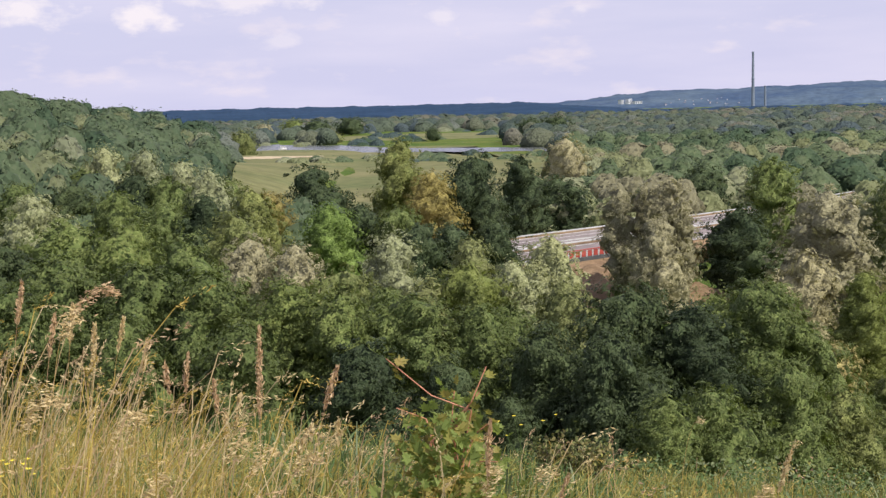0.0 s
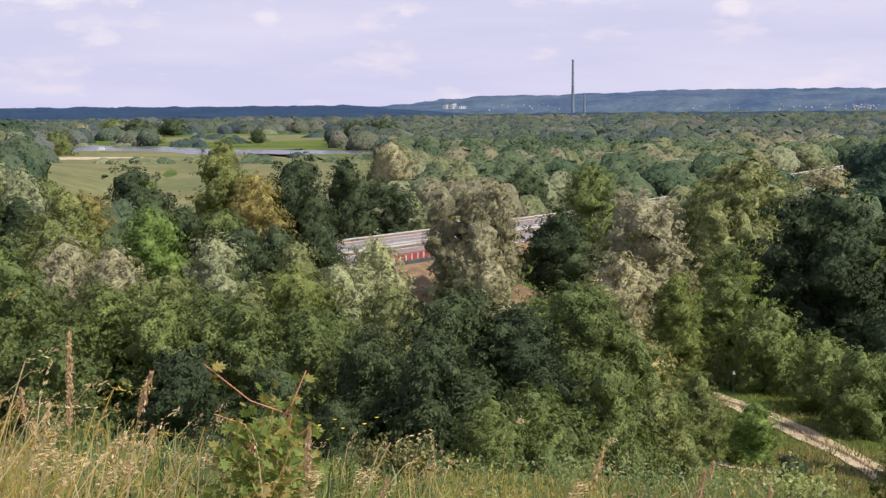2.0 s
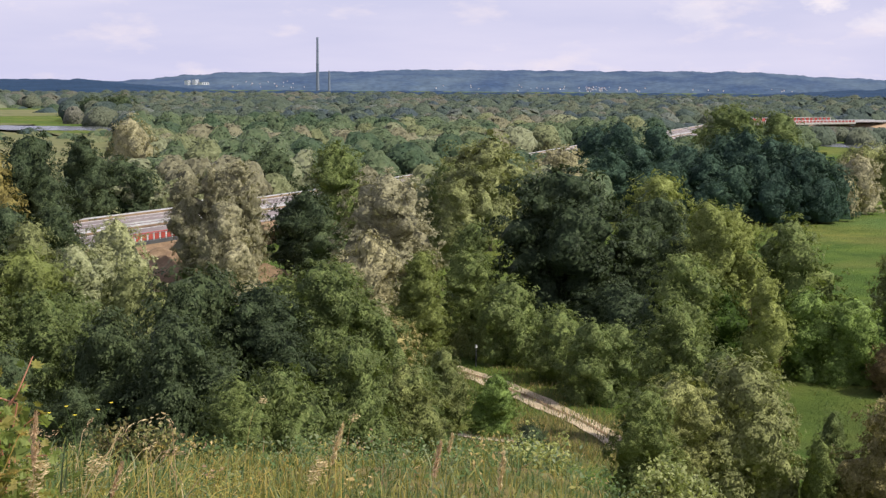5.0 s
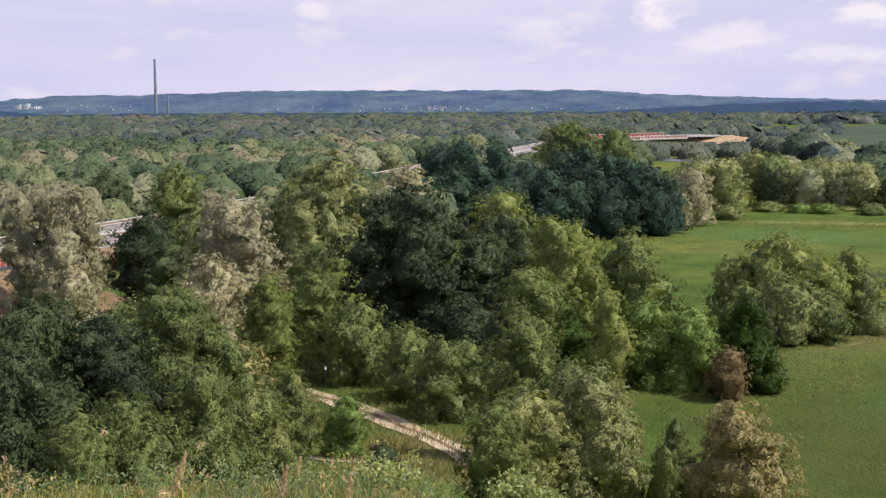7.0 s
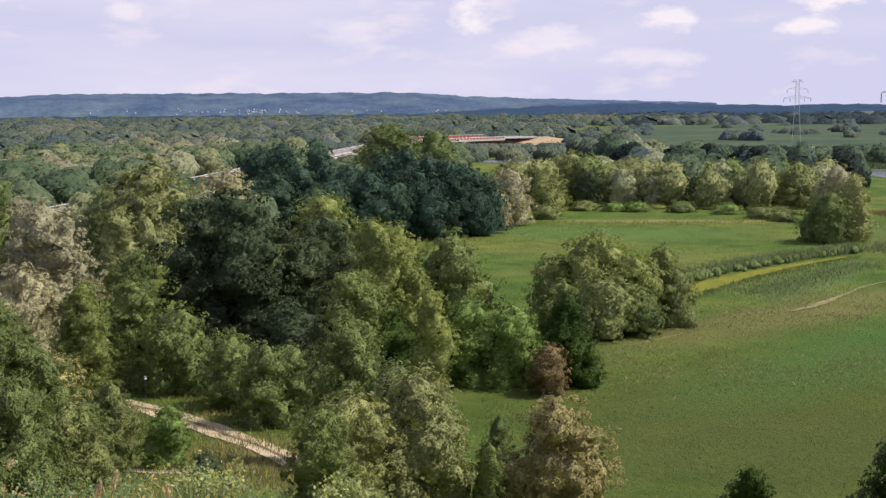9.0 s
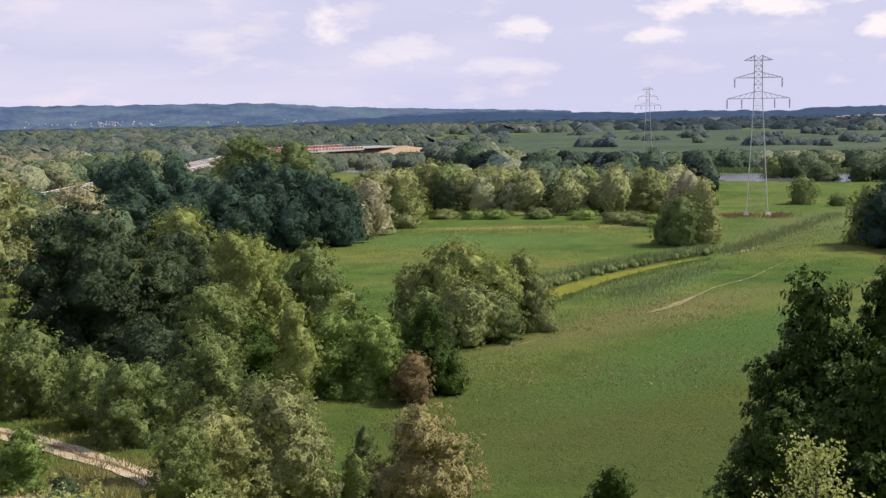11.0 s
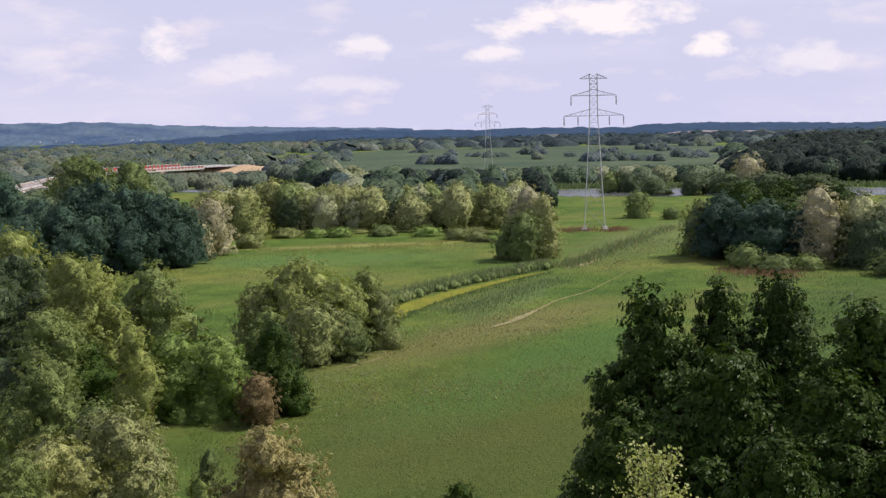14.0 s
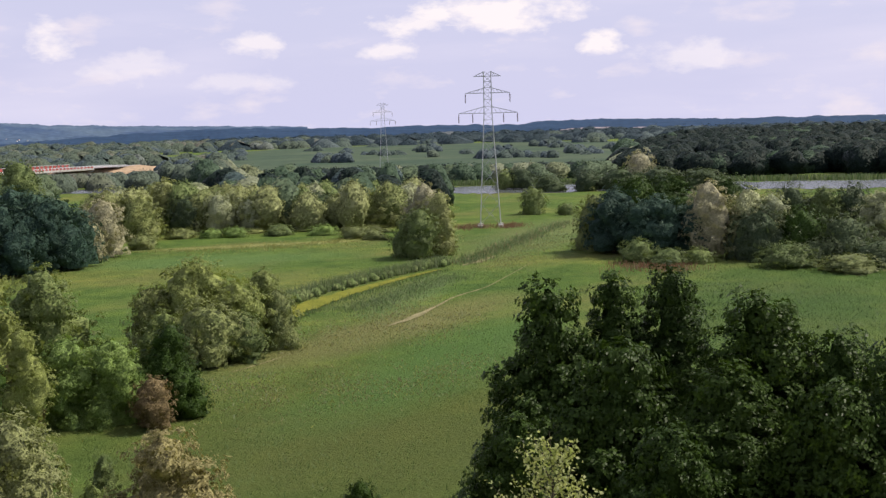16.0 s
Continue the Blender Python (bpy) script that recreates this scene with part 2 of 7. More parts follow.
def ground_material():
    m, t, p = material("grassland", 0.9)
    big = ramp(t, noise_tex(t, 0.022, 5.0), [(0.36, (0.066, 0.116, 0.027)), (0.50, (0.093, 0.142, 0.034)), (0.66, (0.138, 0.160, 0.045))]).outputs[0]
    mid = ramp(t, noise_tex(t, 0.16, 6.0, rough=0.65, stretch=(1, 1, 1)), [(0.3, (0.60, 0.69, 0.62)), (0.5, (1.0, 1.0, 0.96)), (0.70, (1.42, 1.28, 1.10))]).outputs[0]
    fine = noise_tex(t, 1.6, 6.0, rough=0.7)
    grain = ramp(t, fine, [(0.28, (0.84, 0.86, 0.82)), (0.72, (1.17, 1.15, 1.10))]).outputs[0]
    col = mix(t, 1.0, mix(t, 1.0, big, mid, "MULTIPLY"), grain, "MULTIPLY")
    # the dry hilltop and its flank
    co = t.nodes.new("ShaderNodeTexCoord")
    ln = t.nodes.new("ShaderNodeVectorMath")
    ln.operation = "LENGTH"
    t.links.new(co.outputs["Object"], ln.inputs[0])
    div = node(t, "ShaderNodeMath")
    div.operation, div.inputs[1].default_value = "DIVIDE", 120.0
    t.links.new(ln.outputs["Value"], div.inputs[0])
    dry = ramp(t, div.outputs[0], [(0.25, (1, 1, 1)), (0.52, (0, 0, 0))]).outputs[0]
    straw = ramp(t, noise_tex(t, 0.9, 6.0), [(0.35, (0.10, 0.13, 0.035)), (0.65, (0.24, 0.19, 0.08))]).outputs[0]
    # tracts of dry brownish grass in the meadow
    tract = ramp(t, noise_tex(t, 0.045, 5.0, rough=0.65, stretch=(0.55, 1.3, 1)), [(0.50, (0, 0, 0)), (0.68, (0.58, 0.58, 0.58))]).outputs[0]
    col = mix(t, tract, col, mix(t, 1.0, (0.158, 0.150, 0.056), grain, "MULTIPLY"))
    # brownish grass beside the path, the ripe pale strip, the fresh green middle, cloud shade painted in at (172, 66):
    # place, reach and turn
    for x, y, rx, ry, turn, k, tone in ((126, 104, 32, 7.5, 6, 0.7, (0.158, 0.150, 0.060)), (150, 104, 22, 6, 10, 0.45, (0.158, 0.156, 0.060)), (97, 68, 42, 24, 20, 0.72, (0.062, 0.084, 0.019)), (172, 66, 46, 22, 20, 0.7, (0.052, 0.094, 0.028)), (78, 70, 26, 17, -60, 0.5, (0.080, 0.094, 0.030)),
                                        (214, 205, 32, 4.2, -42, 0.95, (0.235, 0.232, 0.085)), (180, 196, 34, 13, -45, 0.6, (0.095, 0.165, 0.055)), (118, 84, 36, 9, 12, 0.75, (0.068, 0.132, 0.034)),
                                        (40, 77, 11, 12, 0, 0.85, (0.185, 0.160, 0.066)), (262, 158, 60, 14, 16, 0.6, (0.130, 0.160, 0.062)), (160, 122, 26, 5, 22, 0.6, (0.110, 0.165, 0.062))):
        mp = node(t, "ShaderNodeMapping", Location=(x, y, 0), Rotation=(0, 0, radians(turn)), Scale=(rx, ry, 1000))
        mp.vector_type = "TEXTURE"
        t.links.new(co.outputs["Object"], mp.inputs["Vector"])
        reach = t.nodes.new("ShaderNodeVectorMath")
        reach.operation = "LENGTH"
        t.links.new(mp.outputs[0], reach.inputs[0])
        frayed = node(t, "ShaderNodeMath")
        frayed.operation, frayed.inputs[1].default_value = "MULTIPLY_ADD", 0.9
        t.links.new(noise_tex(t, 0.12, 6.0, rough=0.65), frayed.inputs[0])
        t.links.new(reach.outputs["Value"], frayed.inputs[2])
        half = node(t, "ShaderNodeMath")
        half.operation, half.inputs[1].default_value = "DIVIDE", 2.0
        t.links.new(frayed.outputs[0], half.inputs[0])
        col = mix(t, ramp(t, half.outputs[0], [(0.50, (k, k, k)), (0.85, (0, 0, 0))]).outputs[0], col, mix(t, 1.0, tone, grain, "MULTIPLY"))
    t.links.new(mix(t, dry, col, straw), p.inputs["Base Color"])
    p.inputs["Specular IOR Level"].default_value = 0.06
    bump(t, p, fine, 0.9, 0.5)
    return m


GRASSLAND = ground_material()
WATER, _t, _b = material("river_water", 0.22)
_b.inputs["Base Color"].default_value = (0.09, 0.10, 0.10, 1)
bump(_t, _b, noise_tex(_t, 0.7, 5.0), 0.6, 0.5)
SAND = plain("pale_sand", (0.42, 0.34, 0.23), (0.58, 0.48, 0.35), 0.25, 0.9, relief=0.03)
DRY_EARTH = plain("dry_brown_grass_bank", (0.20, 0.135, 0.085), (0.32, 0.225, 0.14), 0.35, 0.9, relief=0.06)
ASPHALT = plain("grey_asphalt", (0.23, 0.195, 0.20), (0.30, 0.26, 0.26), 0.12, 0.85, relief=0.004)
CONCRETE = plain("pale_concrete", (0.42, 0.40, 0.37), (0.55, 0.53, 0.49), 0.4, 0.85, relief=0.005)
RED = plain("red_paint", (0.34, 0.055, 0.045), (0.44, 0.085, 0.07), 0.7, 0.5)
WHITE = plain("white_paint", (0.72, 0.72, 0.72), (0.82, 0.82, 0.81), 0.5, 0.45)
STEEL = plain("galvanised_steel", (0.40, 0.41, 0.43), (0.52, 0.53, 0.55), 1.0, 0.6, metal=0.15)
# the blue haze of distance is put into these two base colours
FAR_WOOD = plain("hazy_far_wood", (0.015, 0.040, 0.086), (0.027, 0.058, 0.114), 0.012, 0.95, detail=8.0)
FAR_HILL = plain("hazy_far_hill", (0.046, 0.080, 0.155), (0.098, 0.142, 0.200), 0.0055, 0.95, detail=9.0)

def lerp_table(r, rs, zs):
    return float(np.interp(r, rs, zs))


def ground(x, y):
    """Height of the land: the grassy hilltop, its flank, the wooded hill and the flat valley."""
    r, az = math.hypot(x, y), math.degrees(math.atan2(x, y))
    rs = (0, 4, 10, 20, 40, 70, 100, 140)
    a = lerp_table(r, rs, (26.4, 26.2, 24.8, 21.6, 13.5, 5.5, 1.0, 0))
    b = lerp_table(r, rs, (26.4, 26.0, 23.6, 18.0, 8.0, 1.0, 0, 0))
    k = min(max((az - 24) / 14, 0), 1)
    k = k * k * (3 - 2 * k)
    if az < -100 or az > 110:
        k = 0
    z = a * (1 - k) + b * k
    u = max(0.0, -x - 42)
    z += 34 * (1 - math.exp(-u * 0.42 / 34)) * math.exp(-((y - 310) / 150) ** 2 / 2)
    return z


def spot(az, d):
    """Plan coordinates of a bearing in degrees and a distance from the hilltop."""
    return d * math.sin(radians(az)), d * math.cos(radians(az))


def mesh_from(name, verts, faces, mats, index=None, smooth=False):
    """A mesh from arrays: verts, and one array of faces or several with other corner counts."""
    me = bpy.data.meshes.new(name)
    verts = np.asarray(verts, float)
    groups = [np.asarray(f, int) for f in (faces if isinstance(faces, tuple) else (faces,))]
    sizes = np.concatenate([np.full(len(g), g.shape[1]) for g in groups])
    me.vertices.add(len(verts))
    me.vertices.foreach_set("co", verts.ravel())
    me.loops.add(int(sizes.sum()))
    me.loops.foreach_set("vertex_index", np.concatenate([g.ravel() for g in groups]))
    me.polygons.add(len(sizes))
    me.polygons.foreach_set("loop_start", np.concatenate([[0], np.cumsum(sizes)[:-1]]))
    for m in mats:
        me.materials.append(m)
    if index is not None:
        me.polygons.foreach_set("material_index", np.asarray(index, int))
    me.update(calc_edges=True)
    if smooth:
        me.polygons.foreach_set("use_smooth", np.ones(len(sizes), bool))
    return me


def part(name, me, parent, label=""):
    ob = new(name, me)
    ob.parent = parent
    return tagged(ob, label)


def part_bm(name, bm, mat, parent, label=""):
    me = bpy.data.meshes.new(name)
    bm.to_mesh(me)
    bm.free()
    me.materials.append(mat)
    return part(name, me, parent, label)


def thing_bm(name, bm, mats, label, category, group="", kind=""):
    me = bpy.data.meshes.new(name)
    bm.to_mesh(me)
    bm.free()
    for m in mats:
        me.materials.append(m)
    return tagged(new(name, me), label, category, group, kind)


def box(bm, lo, hi):
    x0, y0, z0 = lo
    x1, y1, z1 = hi
    v = [bm.verts.new(c) for c in ((x0, y0, z0), (x1, y0, z0), (x1, y1, z0), (x0, y1, z0), (x0, y0, z1), (x1, y0, z1), (x1, y1, z1), (x0, y1, z1))]
    for f in ((0, 3, 2, 1), (4, 5, 6, 7), (0, 1, 5, 4), (1, 2, 6, 5), (2, 3, 7, 6), (3, 0, 4, 7)):
        bm.faces.new([v[i] for i in f])
    return v


def beam(bm, a, b, w, sides=4, w2=None):
    """A straight bar from a to b, tapering from w to w2."""
    a, b = Vector(a), Vector(b)
    q = (b - a).to_track_quat("Z", "X")
    w2 = w if w2 is None else w2
    rings = []
    for p, ww in ((a, w), (b, w2)):
        rings.append([bm.verts.new(p + q @ Vector((ww / 2 * math.cos(2 * math.pi * (i + 0.5) / sides), ww / 2 * math.sin(2 * math.pi * (i + 0.5) / sides), 0))) for i in range(sides)])
    for i in range(sides):
        j = (i + 1) % sides
        bm.faces.new((rings[0][i], rings[0][j], rings[1][j], rings[1][i]))
    bm.faces.new(rings[0][::-1])
    bm.faces.new(rings[1])


# ---- land ----
def build_land():
    radii = [0.0] + [1.5 * 1.075 ** i for i in range(114)]
    radii = sorted([r for r in radii if r < 4850] + [4850.0, 4.0, 10.0, 20.0, 40.0, 70.0, 100.0, 140.0])
    segs = 360
    verts, faces = [(0, 0, ground(0, 0))], []
    for r in radii[1:]:
        for s in range(segs):
            x, y = spot(360 * s / segs, r)
            z = ground(x, y)
            verts.append((x, y, z))
    for s in range(segs):
        faces.append((0, 1 + (s + 1) % segs, 1 + s, 1 + s))
    rows = []
    for k in range(len(radii) - 2):
        for s in range(segs):
            a, b = 1 + k * segs + s, 1 + k * segs + (s + 1) % segs
            rows.append((a, b, b + segs, a + segs))
    me = bpy.data.meshes.new("ground")
    me.from_pydata(verts, [], [f[:3] for f in faces] + rows)
    me.materials.append(GRASSLAND)
    me.polygons.foreach_set("use_smooth", np.ones(len(me.polygons), bool))
    me.update()
    return tagged(new("ground", me), "green meadow valley below a dry grassy hill", "ground", kind="structure")


build_land()


def ribbon(name, mat, line, widths, lift, label, category, ragged=0.35, follow=True):
    """A strip along a line of plan points, with its width at each and a ragged edge."""
    pts = []
    n = len(line)
    for i in range(n - 1):
        for k in range(16):
            t = k / 16
            p0, p1, p2, p3 = (Vector(line[max(i - 1, 0)]), Vector(line[i]), Vector(line[i + 1]), Vector(line[min(i + 2, n - 1)]))
            p = 0.5 * (2 * p1 + (p2 - p0) * t + (2 * p0 - 5 * p1 + 4 * p2 - p3) * t * t + (3 * p1 - p0 - 3 * p2 + p3) * t ** 3)
            pts.append((p, widths[i] * (1 - t) + widths[i + 1] * t))
    pts.append((Vector(line[-1]), widths[-1]))
    bm = bmesh.new()
    cross = max(4, int(max(widths) / 20))
    prev = None
    for i, (p, w) in enumerate(pts):
        d = (pts[min(i + 1, len(pts) - 1)][0] - pts[max(i - 1, 0)][0]).normalized()
        side = Vector((-d.y, d.x))
        row = []
        for k in range(cross + 1):
            o = (k / cross - 0.5) * w * (1 + ragged * noise.noise((p.x * 0.35, p.y * 0.35, 7.0 * (2 * k > cross))))
            q = p + side * o
            row.append(bm.verts.new((q.x, q.y, (ground(q.x, q.y) if follow else 0) + lift)))
        if prev:
            for k in range(cross):
                bm.faces.new((prev[k], row[k], row[k + 1], prev[k + 1]))
        prev = row
    bmesh.ops.recalc_face_normals(bm, faces=bm.faces)
    for f in bm.faces:
        if f.normal.z < 0:
            f.normal_flip()
    return thing_bm(name, bm, [mat], label, category, kind="structure")

# ---- trees: a crown of boughs, tufts and leaves on a tapered trunk with limbs ----
rng = np.random.default_rng(11)


# crown outlines: the crown's half width at the share u of its height
OUTLINE = {
    "round": lambda u: 0.5 * max(0.0, 1 - abs((u - 0.50) / 0.53) ** 2.2) ** 0.5,
    "dome": lambda u: 0.5 * (1 - u ** 3.0) ** 0.55 * min(1.0, 0.80 + 0.8 * u),
    "tall": lambda u: 0.5 * max(0.0, 1 - abs((u - 0.45) / 0.57) ** 2.2) ** 0.6,
    "cone": lambda u: 0.5 * (1 - u) ** 0.75 * min(1.0, 0.5 + 4 * u),
    "layered": lambda u: 0.5 * min(1.0, (1 - u) / 0.46) ** 0.95 * min(1.0, 0.72 + 0.7 * u),
    "spread": lambda u: 0.5 * max(0.0, 1 - abs((u - 0.58) / 0.46) ** 2.6) ** 0.45,
}
# outline, foot of the crown, boughs for a crown as high as wide, bough size, droop, openness
FORM = {
    "round": ("round", 0.08, 34, 0.148, 0.0, 0.25),
    "dome": ("dome", 0.0, 36, 0.145, 0.1, 0.2),
    "tall": ("tall", 0.06, 34, 0.130, 0.0, 0.3),
    "cone": ("cone", 0.04, 30, 0.120, 0.1, 0.25),
    "spread": ("spread", 0.12, 26, 0.125, 0.35, 0.9),
    "open": ("tall", 0.10, 28, 0.115, 0.0, 0.8),
    "layered": ("layered", 0.05, 50, 0.110, 0.2, 0.45),
}


def boughs(form, r, p):
    """Centres and radii of the boughs of a crown 1 wide and p high."""
    name, foot, count, size, droop, openness = FORM[form]
    count = int(count * 0.66 * p ** 0.8)
    out = []
    for i in range(count):
        u = 0.03 + 0.95 * ((i + r.random()) / count)
        a = 2.399963 * i + r.normal(0, 0.5)
        half = OUTLINE[name](u)
        s = size * r.uniform(0.80, 1.55) * (1.0 if u < 0.8 else 0.82)
        rad = max(half - s * r.uniform(0.5, 0.95), 0.0) * (1 if i % 5 else r.uniform(0.3, 0.8))
        rad *= 1 + openness * 0.25 * r.normal()
        out.append((rad * math.cos(a), rad * math.sin(a), max(p * (foot + (1 - foot) * u) - s * 0.55, s * 0.4), s, s * r.uniform(0.7, 1.0)))
    return np.array(out), droop, openness


def quads(pos, nrm, size, aspect, r):
    """Pointed leaves: a rhombus round each place, in the plane of its normal, bent a little."""
    n = len(pos)
    t = r.normal(size=(n, 3))
    t -= nrm * (t * nrm).sum(1, keepdims=True)
    t /= np.linalg.norm(t, axis=1, keepdims=True) + 1e-9
    b = np.cross(nrm, t)
    s = np.asarray(size)[:, None]
    v = np.stack([pos - t * s, pos - b * s * aspect + nrm * s * 0.15, pos + t * s, pos + b * s * aspect + nrm * s * 0.15], 1).reshape(-1, 3)
    return v, np.arange(4 * n).reshape(n, 4)


def sprays(pos, nrm, size, r):
    """Four-cornered sprays of leaves round each place, in the plane of its normal, uneven and bent."""
    n = len(pos)
    t = r.normal(size=(n, 3))
    t -= nrm * (t * nrm).sum(1, keepdims=True)
    t /= np.linalg.norm(t, axis=1, keepdims=True) + 1e-9
    b = np.cross(nrm, t)
    s = np.asarray(size)[:, None]
    u = r.uniform(0.6, 1.2, (4, n, 1))
    v = np.stack([pos - t * s * u[0] + nrm * s * 0.2, pos - b * s * u[1] - nrm * s * 0.2, pos + t * s * u[2] + nrm * s * 0.2, pos + b * s * u[3] - nrm * s * 0.2], 1).reshape(-1, 3)
    return v, np.arange(4 * n).reshape(n, 4)


def crown_hull(form, lobes, p, nz, na, r, fill):
    """One closed lumpy skin round all boughs: its half width at each height and bearing."""
    name, foot = FORM[form][:2]
    rows = np.linspace(0.0, 1.0, nz)
    zs = p * (foot + (1 - foot) * (rows ** 0.92 if nz > 9 else np.sin(rows * math.pi / 2) ** 0.9))
    an = np.linspace(0, 2 * np.pi, na, endpoint=False)
    Z = np.repeat(zs[:, None], na, 1)
    step = p / nz
    Z[1:-1] += r.uniform(-0.38, 0.38, (nz - 2, na)) * step
    A = np.repeat(an[None], nz, 0) + r.uniform(-0.3, 0.3, (nz, na)) * 6.283 / na
    c, si = np.cos(A), np.sin(A)
    R = np.zeros((nz, na))
    for x, y, z, s, sz in lobes:
        dz = (Z - z) / (sz * 1.1)
        q = s * s * (1 - dz * dz) - (-x * si + y * c) ** 2
        R = np.maximum(R, np.where(q > 0, x * c + y * si + np.sqrt(np.maximum(q, 0)), 0))
    u = np.clip((Z / p - foot) / (1 - foot), 0, 1)
    base = np.interp(u, np.linspace(0, 1, 41), [OUTLINE[name](t) for t in np.linspace(0, 1, 41)])
    R = np.maximum(R, fill * base)
    # sprays of leaves make the skin lumpy
    for i in range(nz):
        for j in range(na):
            q = Vector((R[i, j] * c[i, j], R[i, j] * si[i, j], Z[i, j])) * 9.0
            R[i, j] *= 1 + 0.16 * noise.noise(q) + 0.10 * noise.noise(q * 2.3)
    R[-1] *= 0.3
    return np.stack([R * c, R * si, Z], 2)


def hull_faces(nz, na):
    i, j = np.meshgrid(np.arange(nz - 1), np.arange(na), indexing="ij")
    a, b = i * na + j, i * na + (j + 1) % na
    return np.stack([a, b, b + na, a + na], 2).reshape(-1, 4)


def leaflets(pos, nrm, size, r):
    """Three-cornered leaves round each place, in the plane of its normal."""
    n = len(pos)
    t = r.normal(size=(n, 3))
    t -= nrm * (t * nrm).sum(1, keepdims=True)
    t /= np.linalg.norm(t, axis=1, keepdims=True) + 1e-9
    b = np.cross(nrm, t)
    s = np.asarray(size)[:, None]
    v = np.stack([pos + t * s * 1.25, pos - t * s * 0.75 + b * s * 0.62, pos - t * s * 0.75 - b * s * 0.62], 1).reshape(-1, 3)
    return v, np.arange(3 * n).reshape(n, 3)


def crown_arrays(form, seed, nz, na, tufts, leaves, leaf, shrink, p, rough=0.0, spread=1.6, cards=False):
    """The inner mass of a crown, its leaves in tufts over it, and soft leaf normals."""
    r = np.random.default_rng(seed)
    lobes, droop, openness = boughs(form, r, p)
    P = crown_hull(form, lobes, p, nz, na, r, (0.46 if nz > 13 else 0.76) - 0.18 * openness)
    flat = P.reshape(-1, 3)
    F = hull_faces(nz, na)
    A, B, C, D = (flat[F[:, k]] for k in range(4))
    nrm = np.cross(C - A, D - B)
    area = np.linalg.norm(nrm, axis=1)
    nrm /= area[:, None] + 1e-12
    weight = area * np.clip(nrm[:, 2] + 0.75, 0.12, 1.2)
    tries = tufts * (4 if cards else 1)
    k = r.choice(len(F), tries, p=weight / weight.sum())
    u, v = r.random((tries, 1)), r.random((tries, 1))
    tp = (A[k] * (1 - u) + B[k] * u) * (1 - v) + (D[k] * (1 - u) + C[k] * u) * v
    if cards:
        # clumps keep apart from one another
        apart, taken = np.full(tries, 9.0), [0]
        for _ in range(tufts - 1):
            apart = np.minimum(apart, ((tp - tp[taken[-1]]) ** 2).sum(1))
            taken.append(int((apart * (0.4 + r.random(tries))).argmax()))
        k, tp = k[taken], tp[taken]
    near = ((tp[:, None] - lobes[None, :, :3]) ** 2).sum(2) / lobes[None, :, 3] ** 2
    bough = tp - lobes[near.argmin(1), :3]
    bough /= np.linalg.norm(bough, axis=1, keepdims=True) + 1e-9
    d = nrm[k] * 0.45 + bough * 0.85 + [0, 0, 0.12]
    d /= np.linalg.norm(d, axis=1, keepdims=True)
    tp = tp + d * (r.random(tufts) ** 1.5 * (0.042 + 0.05 * openness) - 0.008)[:, None]
    src = np.repeat(np.arange(tufts), leaves)
    m = len(src)
    off = r.normal(size=(m, 3)) * [1, 1, 0.8]
    if cards:
        # a clump is a shell of sprays, fuller above and outside
        off = off / (np.linalg.norm(off, axis=1, keepdims=True) + 1e-9) + d[src] * 0.55 + [0, 0, 0.25]
        off *= (spread * r.uniform(0.55, 1.35, tufts))[src][:, None] * r.uniform(0.55, 1.05, (m, 1)) * [1, 1, 0.75]
        pos = tp[src] + off
    else:
        pos = tp[src] + off * leaf * spread
    pos[:, 2] -= droop * 0.02 * r.random(m)
    # a spray is a small ball of leaves: they face away from its middle and out of the crown
    away = off / (np.linalg.norm(off, axis=1, keepdims=True) + 1e-9)
    ln = away * 0.5 + d[src] * 0.9 + 0.28 * r.normal(size=(m, 3)) + [0, 0, 0.2]
    ln /= np.linalg.norm(ln, axis=1, keepdims=True)
    ln *= np.where((ln * d[src]).sum(1) < -0.2, -1.0, 1.0)[:, None]
    lv, lf = (sprays if cards else leaflets)(pos, ln, leaf * r.uniform(0.55, 1.4, m), r)
    soft = d[src] * 0.8 + away * 0.6 + ln * 0.15
    soft = np.repeat(soft / np.linalg.norm(soft, axis=1, keepdims=True), 4 if cards else 3, 0)
    mid = np.array([0, 0, 1.0]) * P[:, :, 2:].mean(1, keepdims=True)
    M = mid + (P - mid) * [shrink, shrink, 1]
    # rough skin: each point stands in or out by about a leaf
    M = M + r.normal(size=M.shape) * rough * [1, 1, 0.7]
    M = M.reshape(-1, 3)
    M[:, 2] -= 0.012
    return lv, lf, soft, M, F, lobes


def crown_mesh(form, mats, seed, level, p):
    nz, na, tufts, leaves, leaf, shrink, rough, clump = level
    if form == "open":
        shrink *= 0.72
    lv, lf, soft, M, F, lobes = crown_arrays(form, seed, int(nz * p ** 0.5), na, int(tufts * p ** 0.95), leaves, leaf, shrink, p, rough, clump, True)
    me = mesh_from("crown", np.concatenate([lv, M]), (lf, F + len(lv)), mats, np.concatenate([np.zeros(len(lf)), np.ones(len(F))]), smooth=True)
    flat = np.empty(3 * (len(lv) + len(M)))
    me.vertices.foreach_get("normal", flat)
    vn = flat.reshape(-1, 3)
    vn[:len(lv)] = soft
    me.normals_split_custom_set_from_vertices(vn)
    return me, lobes


